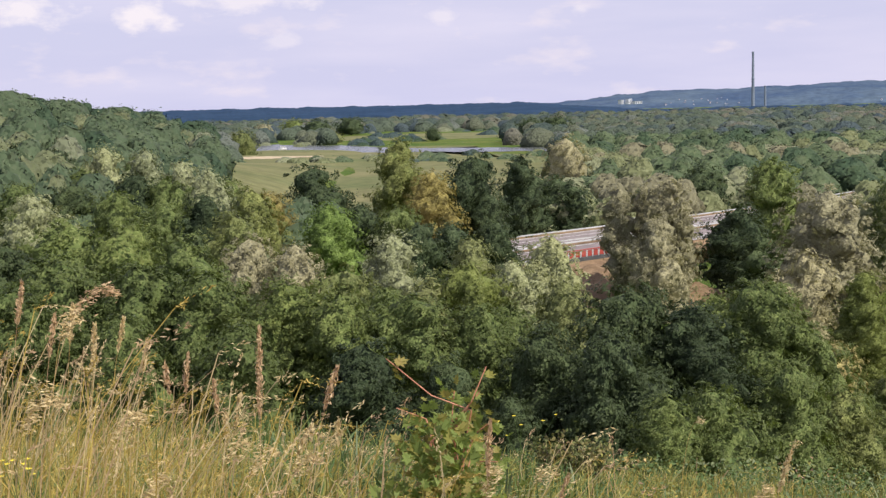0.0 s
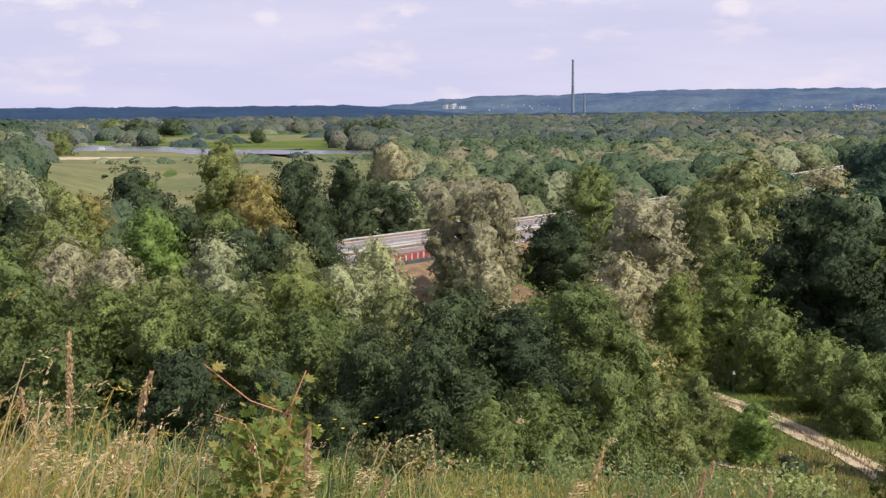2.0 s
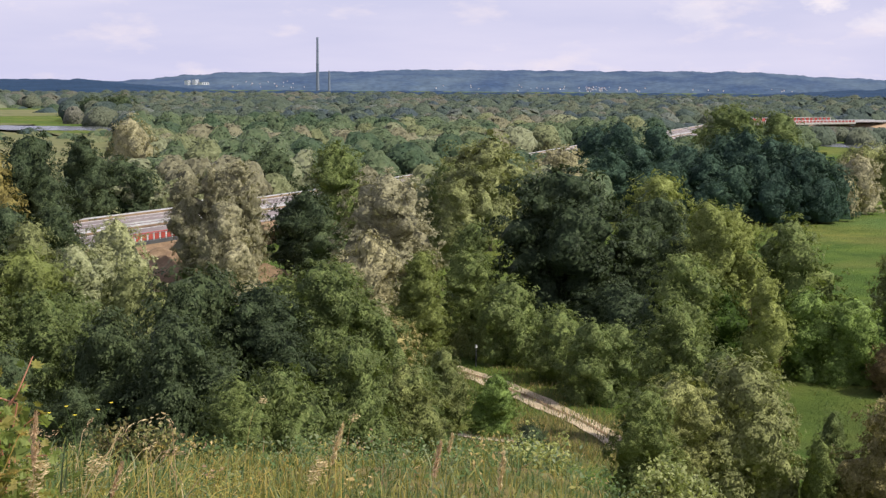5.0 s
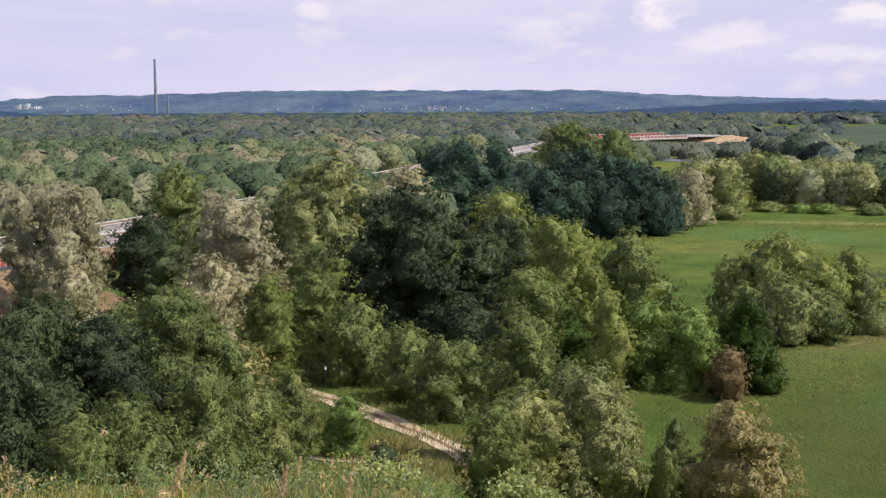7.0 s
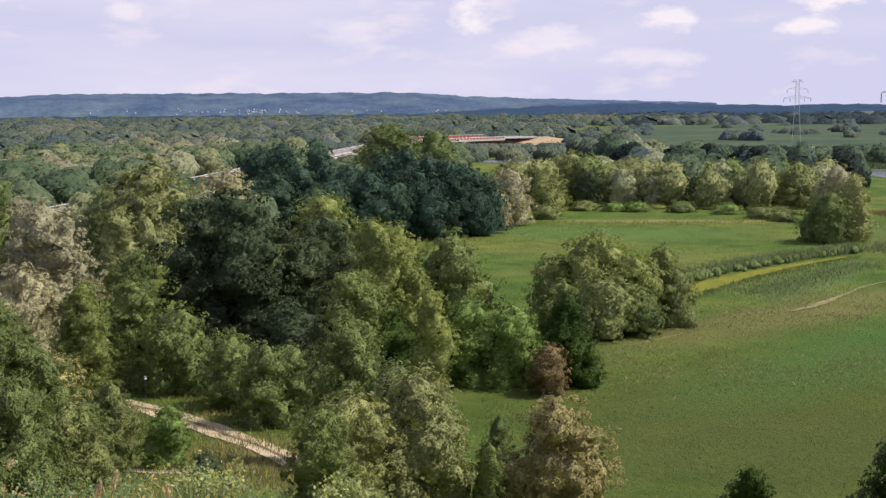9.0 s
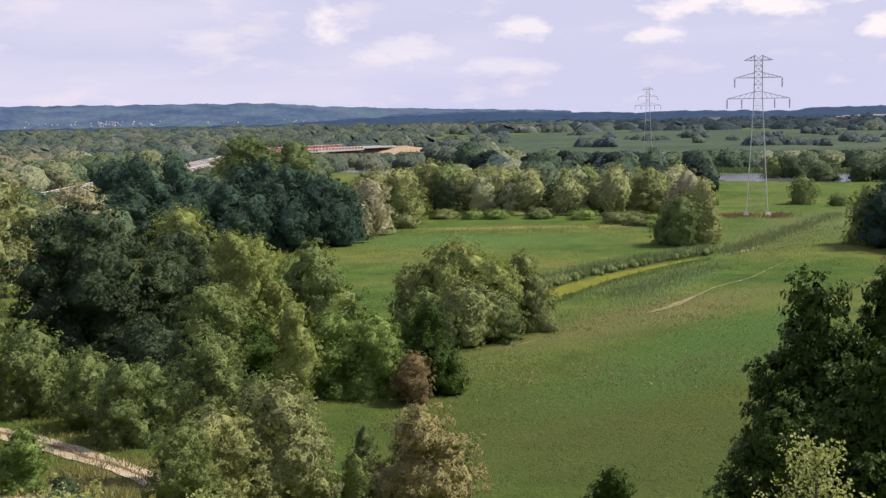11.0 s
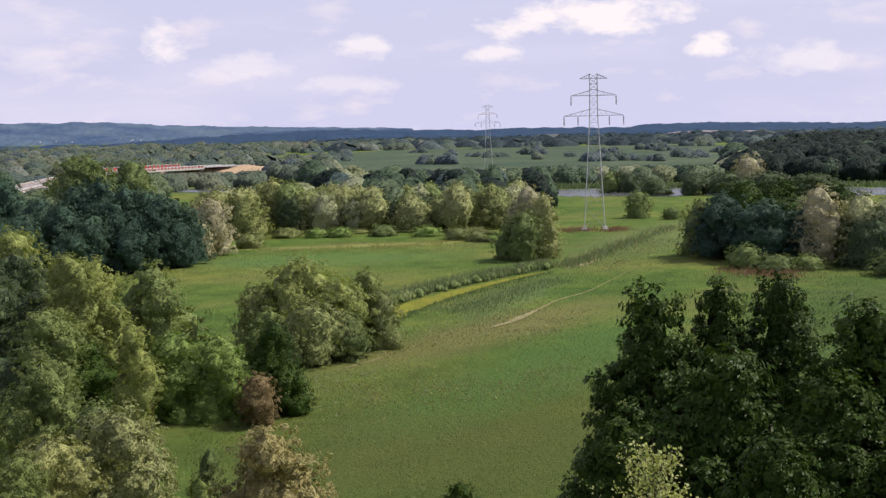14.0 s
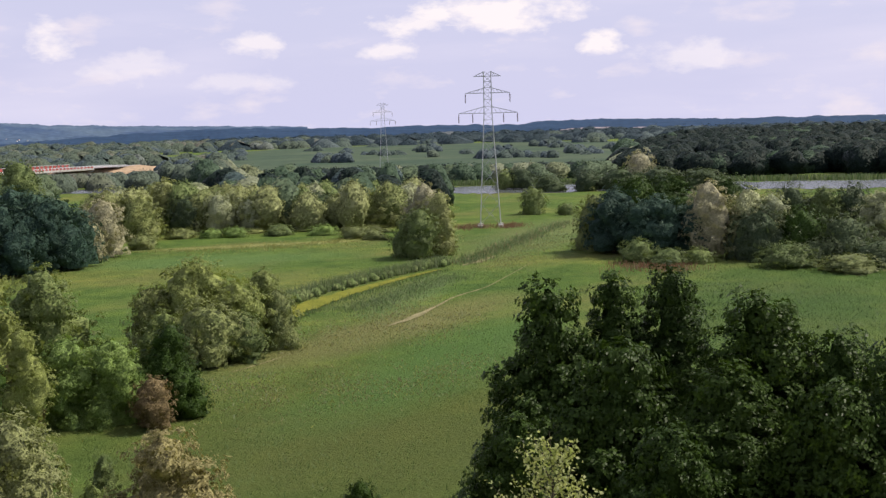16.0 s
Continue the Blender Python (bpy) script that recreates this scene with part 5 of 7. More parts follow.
ribbon("sandbank", SAND, [spot(-10.6, 702), spot(-9.4, 705), spot(-8, 706), spot(-6.6, 709), spot(-5.6, 713)], [20, 54, 46, 22, 5], 0.2, "pale sandy bank at the river", "sandbank")
ribbon("lake", WATER, [spot(-4.2, 2130), spot(-1.5, 2160), spot(0.8, 2120)], [60, 130, 60], 0.3, "far strip of pale water", "water", follow=False)
ribbon("track", SAND, [(29.5, 78.5), (31.0, 76.3), (32.4, 73.0)], [0.8, 1.8, 0.5], 0.07, "bare sandy spot beside the track", "track", 0.9)


def blades(name, label, category, mats, weights, places, high, wide, lean, seed, two=True):
    """Uncounted stalks: bent blades, each of two pieces, as one object."""
    r = np.random.default_rng(seed)
    n = len(places)
    p = np.asarray(places, float)
    h = r.uniform(*high, n)
    if p.shape[1] > 3:
        h, p = h * p[:, 3], p[:, :3]
    a = r.uniform(0, 2 * np.pi, n)
    t = np.stack([np.cos(a), np.sin(a), np.zeros(n)], 1) * (r.uniform(*wide, n) / 2)[:, None]
    b = r.uniform(0, 2 * np.pi, n)
    off = np.stack([np.cos(b), np.sin(b), np.zeros(n)], 1) * (h * r.uniform(0, lean, n))[:, None]
    up = np.stack([np.zeros(n), np.zeros(n), h], 1)
    mid = p + up * 0.55 + off * 0.3
    tip = p + up + off
    if two:
        v = np.stack([p - t, p + t, mid + t * 0.8, mid - t * 0.8, tip + t * 0.15, tip - t * 0.15], 1).reshape(-1, 3)
        k = np.arange(n)[:, None] * 6
        f = np.concatenate([k + [0, 1, 2, 3], k + [3, 2, 4, 5]], 1).reshape(-1, 4)
    else:
        v = np.stack([p - t, p + t, tip + t * 0.4, tip - t * 0.4], 1).reshape(-1, 3)
        f = np.arange(4 * n).reshape(n, 4)
    idx = np.repeat(r.choice(len(mats), n, p=weights), 2 if two else 1)
    me = mesh_from(name, v, f, mats, idx)
    return tagged(new(name, me), label, category, kind="stuff")


def blade_material(name, a, b):
    m, t, p = material(name, 0.6)
    geo = t.nodes.new("ShaderNodeNewGeometry")
    col = ramp(t, geo.outputs["Random Per Island"], [(0.0, a), (1.0, b)]).outputs[0]
    t.links.new(col, p.inputs["Base Color"])
    tr = t.nodes.new("ShaderNodeBsdfTranslucent")
    t.links.new(col, tr.inputs["Color"])
    ms = t.nodes.new("ShaderNodeMixShader")
    ms.inputs[0].default_value = 0.3
    t.links.new(p.outputs[0], ms.inputs[1])
    t.links.new(tr.outputs[0], ms.inputs[2])
    t.links.new(ms.outputs[0], t.nodes["Material Output"].inputs["Surface"])
    return m


B_GREEN = blade_material("green_blades", (0.072, 0.128, 0.034), (0.120, 0.190, 0.052))
B_REED = blade_material("reed_blades", (0.13, 0.175, 0.075), (0.22, 0.26, 0.125))
B_STRAW = blade_material("straw_blades", (0.42, 0.29, 0.10), (0.66, 0.49, 0.21))
B_YELLOW = blade_material("yellow_green_blades", (0.20, 0.21, 0.045), (0.36, 0.33, 0.08))
B_RUST = blade_material("rust_stalks", (0.28, 0.17, 0.10), (0.46, 0.31, 0.20))


def scatter(n, az, d, seed, rule=None, power=0.5, rise_of=None):
    r = np.random.default_rng(seed)
    out = []
    while len(out) < n:
        a = r.uniform(*az)
        dd = d[0] + (d[1] - d[0]) * r.random() ** power
        x, y = spot(a, dd)
        if rule and not rule(x, y, a, dd, r):
            continue
        out.append((x, y, ground(x, y), rise_of(a, dd)) if rise_of else (x, y, ground(x, y)))
    return out


def meadow_rule(x, y, a, d, r):
    return noise.noise((x * 0.05, y * 0.05, 1.0)) + 0.6 * noise.noise((x * 0.2, y * 0.2, 4.0)) + 0.25 > r.random() - 0.25


blades("meadow_grass", "tall green marsh grass of the meadow", "grass", [B_GREEN, B_REED, B_YELLOW], (0.96, 0.03, 0.01), scatter(38000, (37, 76), (62, 300), 21, meadow_rule, 0.8), (0.12, 0.34), (0.03, 0.07), 1.6, 22, False)


def reed_line(line, width, n, seed):
    r = np.random.default_rng(seed)
    out = []
    for _ in range(n):
        i = r.integers(len(line) - 1)
        u = r.random()
        p = Vector(line[i]).lerp(Vector(line[i + 1]), u)
        x, y = p.x + r.normal(0, width), p.y + r.normal(0, width)
        out.append((x, y, ground(x, y)))
    return out


def drift(spots, n, seed):
    """Places strewn softly round some spots: x, y, reach along and across."""
    r = np.random.default_rng(seed)
    out = []
    for x0, y0, rx, ry, turn in spots:
        c, q = math.cos(radians(turn)), math.sin(radians(turn))
        for _ in range(n):
            u, v = r.normal(0, rx), r.normal(0, ry)
            x, y = x0 + c * u - q * v, y0 + q * u + c * v
            if noise.noise((x * 0.22, y * 0.22, 6.0)) + 0.35 * r.normal() > -0.1:
                out.append((x, y, ground(x, y)))
    return out


B_DRY = blade_material("dry_brownish_blades", (0.16, 0.145, 0.060), (0.25, 0.22, 0.10))
blades("dry_meadow_grass", "dry brownish grass between bush, path and creek", "grass", [B_DRY, B_YELLOW, B_REED], (0.55, 0.25, 0.20),
       drift([(122, 107, 10, 4, 18), (140, 111, 9, 3, 18), (136, 99, 9, 2.5, 18), (212, 135, 12, 3, 28), (240, 146, 14, 3, 27), (96, 86, 8, 4, 0), (92, 96, 7, 3, 0), (108, 80, 8, 3, 10)], 2300, 61), (0.08, 0.26), (0.06, 0.12), 1.8, 62, False)
B_RUSSET = blade_material("russet_blades", (0.17, 0.085, 0.050), (0.28, 0.145, 0.085))
blades("russet_plants", "russet dry plants beside bushes and round the pylon feet", "plants", [B_RUSSET, B_DRY], (0.75, 0.25),
       drift([(*spot(63.4, 233), 4.5, 3.0, 20), (*spot(64.8, 231), 3.5, 2.5, 20), (*spot(55.6, 326), 3.5, 2.5, 30), (*spot(57.2, 327), 3.5, 2.5, 30)], 1300, 65), (0.4, 0.9), (0.07, 0.14), 0.8, 66, False)
# blades toned darker to paint cloud shade onto the right of the meadow
B_SHADED_SEDGE = blade_material("cloud_shaded_sedge_blades", (0.048, 0.088, 0.027), (0.080, 0.130, 0.042))
blades("sedge", "sedge on the right of the meadow, cloud shade painted into its dark green", "sedge", [B_SHADED_SEDGE, B_GREEN], (0.85, 0.15),
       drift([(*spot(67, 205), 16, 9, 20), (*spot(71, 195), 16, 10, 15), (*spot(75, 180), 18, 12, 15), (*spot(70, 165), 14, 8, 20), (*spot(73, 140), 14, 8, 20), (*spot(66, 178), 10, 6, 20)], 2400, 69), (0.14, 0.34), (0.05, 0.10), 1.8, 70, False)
B_PALE = blade_material("pale_yellow_green_blades", (0.19, 0.23, 0.065), (0.30, 0.33, 0.11))
blades("pale_grass", "pale yellow strip of ripe grass across the meadow", "grass", [B_YELLOW, B_PALE], (0.45, 0.55),
       drift([(195, 216, 9, 3.0, -52), (203, 207, 8, 4.5, -50), (211, 201, 8, 5.5, -40), (220, 197, 8, 6.0, -30), (229, 194, 6, 4.0, -20)], 1500, 67), (0.2, 0.4), (0.06, 0.12), 1.2, 68, False)
blades("track_side_grass", "dry and yellowish grass beside the sandy track", "grass", [B_DRY, B_YELLOW, B_GREEN, B_STRAW], (0.38, 0.3, 0.22, 0.1),
       drift([(44.5, 84, 2.2, 7, 0), (38.5, 84, 2.4, 7, 0), (39, 72, 4, 4, 0), (33, 75, 4, 3, 0), (45, 100, 2.5, 8, 0), (38.5, 103, 2.2, 8, 0), (47, 74, 4, 4, 0), (35, 70, 6, 4, 0), (41, 67, 5, 3, 0)], 2200, 63), (0.2, 0.55), (0.03, 0.07), 0.9, 64, False)
def reed_hedge(label, line, width, n, high, mats, weights, seed):
    """Clump beside clump of reeds along a line, feathery on top."""
    r = np.random.default_rng(seed)
    V, N, F3, F4, I3, I4, nv = [], [], [], [], [], [], 0
    for x, y, z in reed_line(line, width, n, seed):
        (lv, lf, soft, M, MF, lobes), p = WOOD_FINE[r.integers(len(WOOD_FINE))]
        h = r.uniform(*high) * (1 + 0.35 * noise.noise((x * 0.12, y * 0.12, 2.0)))
        size = np.array([h * r.uniform(0.8, 2.2), h * r.uniform(0.6, 1.2), h / p])
        a = r.random() * 6.283
        c, q = math.cos(a), math.sin(a)
        turn = np.array([[c, q, 0], [-q, c, 0], [0, 0, 1]])
        mat = int(np.searchsorted(np.cumsum(weights), r.random() * 0.999))
        mn = M - [0, 0, p * 0.3]
        V += [(lv * size) @ turn + [x, y, z - 0.05], (M * size) @ turn + [x, y, z - 0.05]]
        N += [soft @ turn, (mn / (np.linalg.norm(mn, axis=1, keepdims=True) + 1e-9)) @ turn]
        F3.append(lf + nv)
        F4.append(MF + nv + len(lv))
        I3.append(np.full(len(lf), 2 * mat))
        I4.append(np.full(len(MF), 2 * mat + 1))
        nv += len(lv) + len(M)
    me = mesh_from("reed_bed", np.concatenate(V), (np.concatenate(F3), np.concatenate(F4)), mats, np.concatenate(I3 + I4), smooth=True)
    me.normals_split_custom_set_from_vertices(np.concatenate(N))
    return tagged(new("reed_bed", me), label, "reeds", kind="stuff")


REEDS = []
for tone, c0, c1, c2 in (("grey_green", (0.095, 0.125, 0.050), (0.135, 0.165, 0.066), (0.175, 0.205, 0.090)), ("fresh", (0.085, 0.125, 0.042), (0.120, 0.165, 0.058), (0.165, 0.205, 0.085))):
    REEDS += [wood_leaf(tone + "_reed_blades", c0, c1, c2), mass_material(tone + "_reeds", c0, c1, c2, 5.0, 0.4)]
reed_hedge("dense grey-green reeds along the creek", [(137, 132.5), (145, 134.5), (158, 137.4), (170, 139.3), (183, 140.6), (196, 141)], 0.8, 150, (0.6, 1.6), REEDS, (0.4, 0.6), 31)
blades("reed_bed", "reeds and brown stalks along the upper creek", "reeds", [B_REED, B_RUST, B_GREEN], (0.5, 0.1, 0.4), reed_line([(198, 139), (212, 143), (233, 150), (253, 156), (290, 168)], 1.9, 4200, 35), (0.35, 0.95), (0.06, 0.12), 0.7, 36, False)
blades("reed_bed", "grey-green reed tips above the creek", "reeds", [B_REED, B_GREEN], (0.8, 0.2), reed_line([(137, 132.5), (145, 135), (158, 138), (170, 139.6), (183, 140.6), (196, 141)], 0.8, 4200, 41), (1.0, 2.3), (0.05, 0.10), 0.4, 44, False)
blades("reed_bed", "fresh green reeds on the near edge of the creek", "reeds", [B_GREEN, B_REED], (0.6, 0.4), reed_line([(124, 118.6), (133, 122), (141, 125), (152, 128.4), (163, 130.8), (176, 133.2), (189, 135.4)], 0.55, 900, 39), (0.3, 0.8), (0.05, 0.11), 0.7, 40, False)
blades("reed_bed", "low reeds between creek and path", "reeds", [B_REED, B_GREEN], (0.6, 0.4), reed_line([(140, 119), (152, 122), (166, 126), (182, 129)], 2.6, 4500, 33), (0.2, 0.5), (0.05, 0.10), 0.9, 34, False)
blades("reed_bed", "reeds along the far river bank", "reeds", [B_REED, B_GREEN], (0.6, 0.4), reed_line([spot(47, 600), spot(54, 548), spot(60, 538), spot(68, 534), spot(76, 536)], 3.0, 5000, 37), (1.6, 2.6), (0.3, 0.6), 0.3, 38, False)


# ---- power pylon ----
def pylon(name, az, d, turn, label, wires=True):
    x, y = spot(az, d)
    root = tagged(new(name), label, "pylon", "power line pylons")
    root.matrix_basis = pose(x, y, ground(x, y), 0, 0, turn)
    LOW, MID, TOP, TIP = 30.2, 35.5, 39.9, 41.2

    def half(z):
        return float(np.interp(z, (0, LOW, TIP), (2.75, 1.05, 0.95)))

    levels = [0.6, 6, 11, 15.5, 19.5, 23, 26, 28.4, LOW, 32.0, 33.8, MID, 37.0, 38.5, TOP, TIP]
    corner = [(-1, -1), (1, -1), (1, 1), (-1, 1)]
    for cx, cy in corner:
        bm = bmesh.new()
        for z0, z1 in zip(levels, levels[1:]):
            beam(bm, (cx * half(z0), cy * half(z0), z0), (cx * half(z1), cy * half(z1), z1), 0.24)
        leg = part_bm("leg", bm, STEEL, root)
        bm = bmesh.new()
        box(bm, (cx * 2.75 - 0.7, cy * 2.75 - 0.7, -0.3), (cx * 2.75 + 0.7, cy * 2.75 + 0.7, 0.65))
        bmesh.ops.bevel(bm, geom=bm.edges[:], offset=0.08, segments=1, affect="EDGES")
        part_bm("foot", bm, CONCRETE, leg, "weathered concrete footing")
    bm = bmesh.new()
    for k, (z0, z1) in enumerate(zip(levels, levels[1:])):
        for i in range(4):
            a, b = corner[i], corner[(i + 1) % 4]
            h0, h1 = half(z0), half(z1)
            beam(bm, (a[0] * h0, a[1] * h0, z0), (b[0] * h1, b[1] * h1, z1), 0.07)
            beam(bm, (b[0] * h0, b[1] * h0, z0), (a[0] * h1, a[1] * h1, z1), 0.07)
            if z0 > 20:
                beam(bm, (a[0] * h0, a[1] * h0, z0), (b[0] * h0, b[1] * h0, z0), 0.12)
    part_bm("bracing", bm, STEEL, root)
    for z, reach, rise_, hang in ((LOW, 7.8, 1.7, (7.8, 4.1)), (MID, 5.9, 1.3, (5.9,)), (TOP, 3.6, 1.2, ())):
        for side in (-1, 1):
            h = half(z)
            bm = bmesh.new()
            tip = Vector((side * reach, 0, z))
            for cy in (-1, 1):
                a, b = Vector((side * h, cy * h, z)), Vector((side * h, cy * h, z + rise_))
                beam(bm, a, tip, 0.20)
                beam(bm, b, tip, 0.16)
                for k in range(1, 5):
                    u = k / 5
                    beam(bm, a.lerp(tip, u), b.lerp(tip, u - 0.15), 0.08)
            for k in range(1, 4):
                u = k / 4
                beam(bm, Vector((side * h, -h, z)).lerp(tip, u), Vector((side * h, h, z)).lerp(tip, u), 0.08)
            arm = part_bm("cross_arm", bm, STEEL, root)
            for hx in hang:
                bm = bmesh.new()
                for k in range(10):
                    bmesh.ops.create_cone(bm, cap_ends=True, segments=8, radius1=0.19, radius2=0.12, depth=0.16, matrix=Matrix.Translation((side * hx, 0, z - 0.35 - 0.22 * k)))
                beam(bm, (side * hx, 0, z), (side * hx, 0, z - 2.6), 0.06)
                part_bm("insulator", bm, DARK_GLASS, arm, "dark string insulator")
    return root


SANDY = plain("bare_sandy_earth", (0.36, 0.25, 0.16), (0.48, 0.35, 0.23), 0.08, 0.9, relief=0.1)
DARK_GLASS = plain("brown_insulator", (0.06, 0.035, 0.03), (0.10, 0.06, 0.05), 2.0, 0.3)
pylon("power_pylon", 56.4, 328, -56.4, "tall grey lattice power pylon standing in the meadow")
pylon("power_pylon", 51.5, 770, -51.5, "grey lattice power pylon far beyond the river")


# ---- far chimneys and town ----
def chimney(az, d, top_el, wide, label):
    x, y = spot(az, d)
    root = tagged(new("chimney"), label, "chimney", "chimneys on the horizon")
    root.matrix_basis = pose(x, y, 0)
    top = 28 + d * math.tan(radians(top_el))
    bm = bmesh.new()
    n = 14
    prev = None
    for z, w in ((0, wide), (top * 0.45, wide * 0.78), (top * 0.97, wide * 0.60), (top * 0.97, wide * 0.70), (top, wide * 0.70), (top, wide * 0.5), (top - 3, wide * 0.5)):
        ring = [bm.verts.new((w / 2 * math.cos(2 * math.pi * i / n), w / 2 * math.sin(2 * math.pi * i / n), z)) for i in range(n)]
        if prev:
            for i in range(n):
                bm.faces.new((prev[i], prev[(i + 1) % n], ring[(i + 1) % n], ring[i]))
        prev = ring
    part_bm("shaft", bm, HAZY_CONCRETE, root)
    for z in (0.5, 0.75):
        bm = bmesh.new()
        w = wide * np.interp(z, (0, 0.45, 0.97), (1, 0.78, 0.6)) * 1.25
        bmesh.ops.create_cone(bm, cap_ends=True, segments=n, radius1=w / 2, radius2=w / 2, depth=1.5, matrix=Matrix.Translation((0, 0, top * z)))
        part_bm("gallery", bm, HAZY_CONCRETE, root)


# far building tones, with the bluish haze of distance mixed into the colour
HAZY_CONCRETE = plain("hazy_far_concrete", (0.20, 0.24, 0.32), (0.26, 0.30, 0.38), 0.02, 0.9)
HAZY_WHITE = plain("far_white_render", (0.66, 0.69, 0.78), (0.84, 0.86, 0.92), 0.05, 0.9)
HAZY_ROOF = plain("far_tiled_roof", (0.24, 0.19, 0.22), (0.34, 0.24, 0.24), 0.05, 0.9)
HAZY_GLASS = plain("far_window", (0.16, 0.19, 0.25), (0.2, 0.23, 0.3), 0.05, 0.4)
chimney(14.08, 3900, 2.02, 11, "very tall slender grey concrete chimney on the horizon")
chimney(14.61, 3900, 0.5, 8, "shorter slender grey chimney on the horizon")


def tower_block(az, d, z0, w, h, deep=14):
    x, y = spot(az, d)
    root = tagged(new("tower_block"), "white far tower block at the foot of the hill", "building", "far town buildings")
    root.matrix_basis = pose(x, y, z0, 0, 0, 45 - az)
    bm = bmesh.new()
    box(bm, (-w / 2, 0, 0), (w / 2, deep, h))
    wall = part_bm("wall", bm, HAZY_WHITE, root)
    bm = bmesh.new()
    box(bm, (-w / 2 - 0.4, -0.4, h), (w / 2 + 0.4, deep + 0.4, h + 1.2))
    part_bm("roof", bm, HAZY_CONCRETE, root)
    for i in range(3):
        bm = bmesh.new()
        cx = -w / 2 + w * (i + 0.5) / 3
        box(bm, (cx - w * 0.09, -0.3, h * 0.12), (cx + w * 0.09, 0.2, h * 0.92))
        part_bm("window", bm, HAZY_GLASS, root)


for az, w, h in ((8.28, 14, 13), (8.62, 17, 16), (9.0, 30, 8)):
    tower_block(az, 3960, 16, w, h)


def house_stock():
    root = tagged(new("house"), "small far house with white walls and tiled roof", "house", "far village houses")
    bm = bmesh.new()
    box(bm, (-5, -4, -2), (5, 4, 5))
    part_bm("wall", bm, HAZY_WHITE, root)
    bm = bmesh.new()
    v = [bm.verts.new(c) for c in ((-5.6, -4.6, 4.8), (5.6, -4.6, 4.8), (5.6, 4.6, 4.8), (-5.6, 4.6, 4.8), (-5.6, 0, 9.2), (5.6, 0, 9.2))]
    for f in ((0, 1, 5, 4), (2, 3, 4, 5), (0, 4, 3), (1, 2, 5), (0, 3, 2, 1)):
        bm.faces.new([v[i] for i in f])
    part_bm("roof", bm, HAZY_ROOF, root)
    for cx in (-2.6, 0, 2.6):
        bm = bmesh.new()
        box(bm, (cx - 0.6, -4.1, 1), (cx + 0.6, -3.9, 2.8))
        part_bm("window", bm, HAZY_GLASS, root)
    return root


HOUSE = house_stock()
r_h = np.random.default_rng(5)
first = True
for az0, az1, n, e0, e1 in ((23.0, 29.2, 48, -0.36, -0.14), (10.2, 13.6, 20, -0.28, 0.0), (18, 24, 8, -0.3, -0.05), (29, 36, 7, -0.32, -0.2)):
    for _ in range(n):
        az, e = r_h.uniform(az0, az1), r_h.uniform(e0, e1)
        if n >= 30 and r_h.random() < 0.5:
            az = r_h.normal(26.9, 0.35)
        top = HILL_TOP(az)
        for k in range(1, 200):
            u = k / 260
            d = 4000 + 700 * u
            z = top * math.sin(u * math.pi / 2) ** 0.8
            if z > 28 + d * math.tan(radians(e)):
                break
        m = pose(*spot(az, d), z, 0, 0, -az + r_h.uniform(20, 75)) @ Matrix.Scale(r_h.uniform(0.45, 0.9), 4)
        if first:
            HOUSE.matrix_basis, first = m, False
        else:
            copy_thing(HOUSE, m)

# ---- a boat on the river ----
def boat():
    x, y = spot(-7.45, 850)
    root = tagged(new("motor_boat"), "small white motor boat on the river", "boat")
    root.matrix_basis = pose(x, y, 0.1, 0, 0, 70)
    bm = bmesh.new()
    rings = []
    for u, w, z in ((-4.5, 1.3, 0.9), (-1, 1.5, 0.9), (2, 1.3, 1.0), (3.8, 0.7, 1.2), (4.8, 0.05, 1.35)):
        rings.append([bm.verts.new(c) for c in ((u, -w, z), (u, -w * 0.7, 0), (u, w * 0.7, 0), (u, w, z))])
    for a, b in zip(rings, rings[1:]):
        for i in range(4):
            bm.faces.new((a[i], a[(i + 1) % 4], b[(i + 1) % 4], b[i]))
    bm.faces.new(rings[0])
    part_bm("hull", bm, WHITE, root)
    bm = bmesh.new()
    v = box(bm, (-2.2, -0.95, 0.9), (1.6, 0.95, 2.3))
    for k in (5, 6):
        v[k].co.x -= 0.8
    part_bm("cabin", bm, WHITE, root)
    bm = bmesh.new()
    box(bm, (-1.9, -1.0, 1.5), (0.6, 1.0, 2.0))
    part_bm("window", bm, DARK_GLASS, root)


boat()


# ---- bridge of the motorway, lorries ----
def along(x, off=0.0):
    y = motorway(x)
    t = Vector((2.0, motorway(x + 2) - y)).normalized()
    return Vector((x - t.y * off, y + t.x * off)), math.degrees(math.atan2(t.y, t.x))


def deck_height(x):
    return 3.5 + 3.8 * min(max((x - 130) / 260, 0), 1)


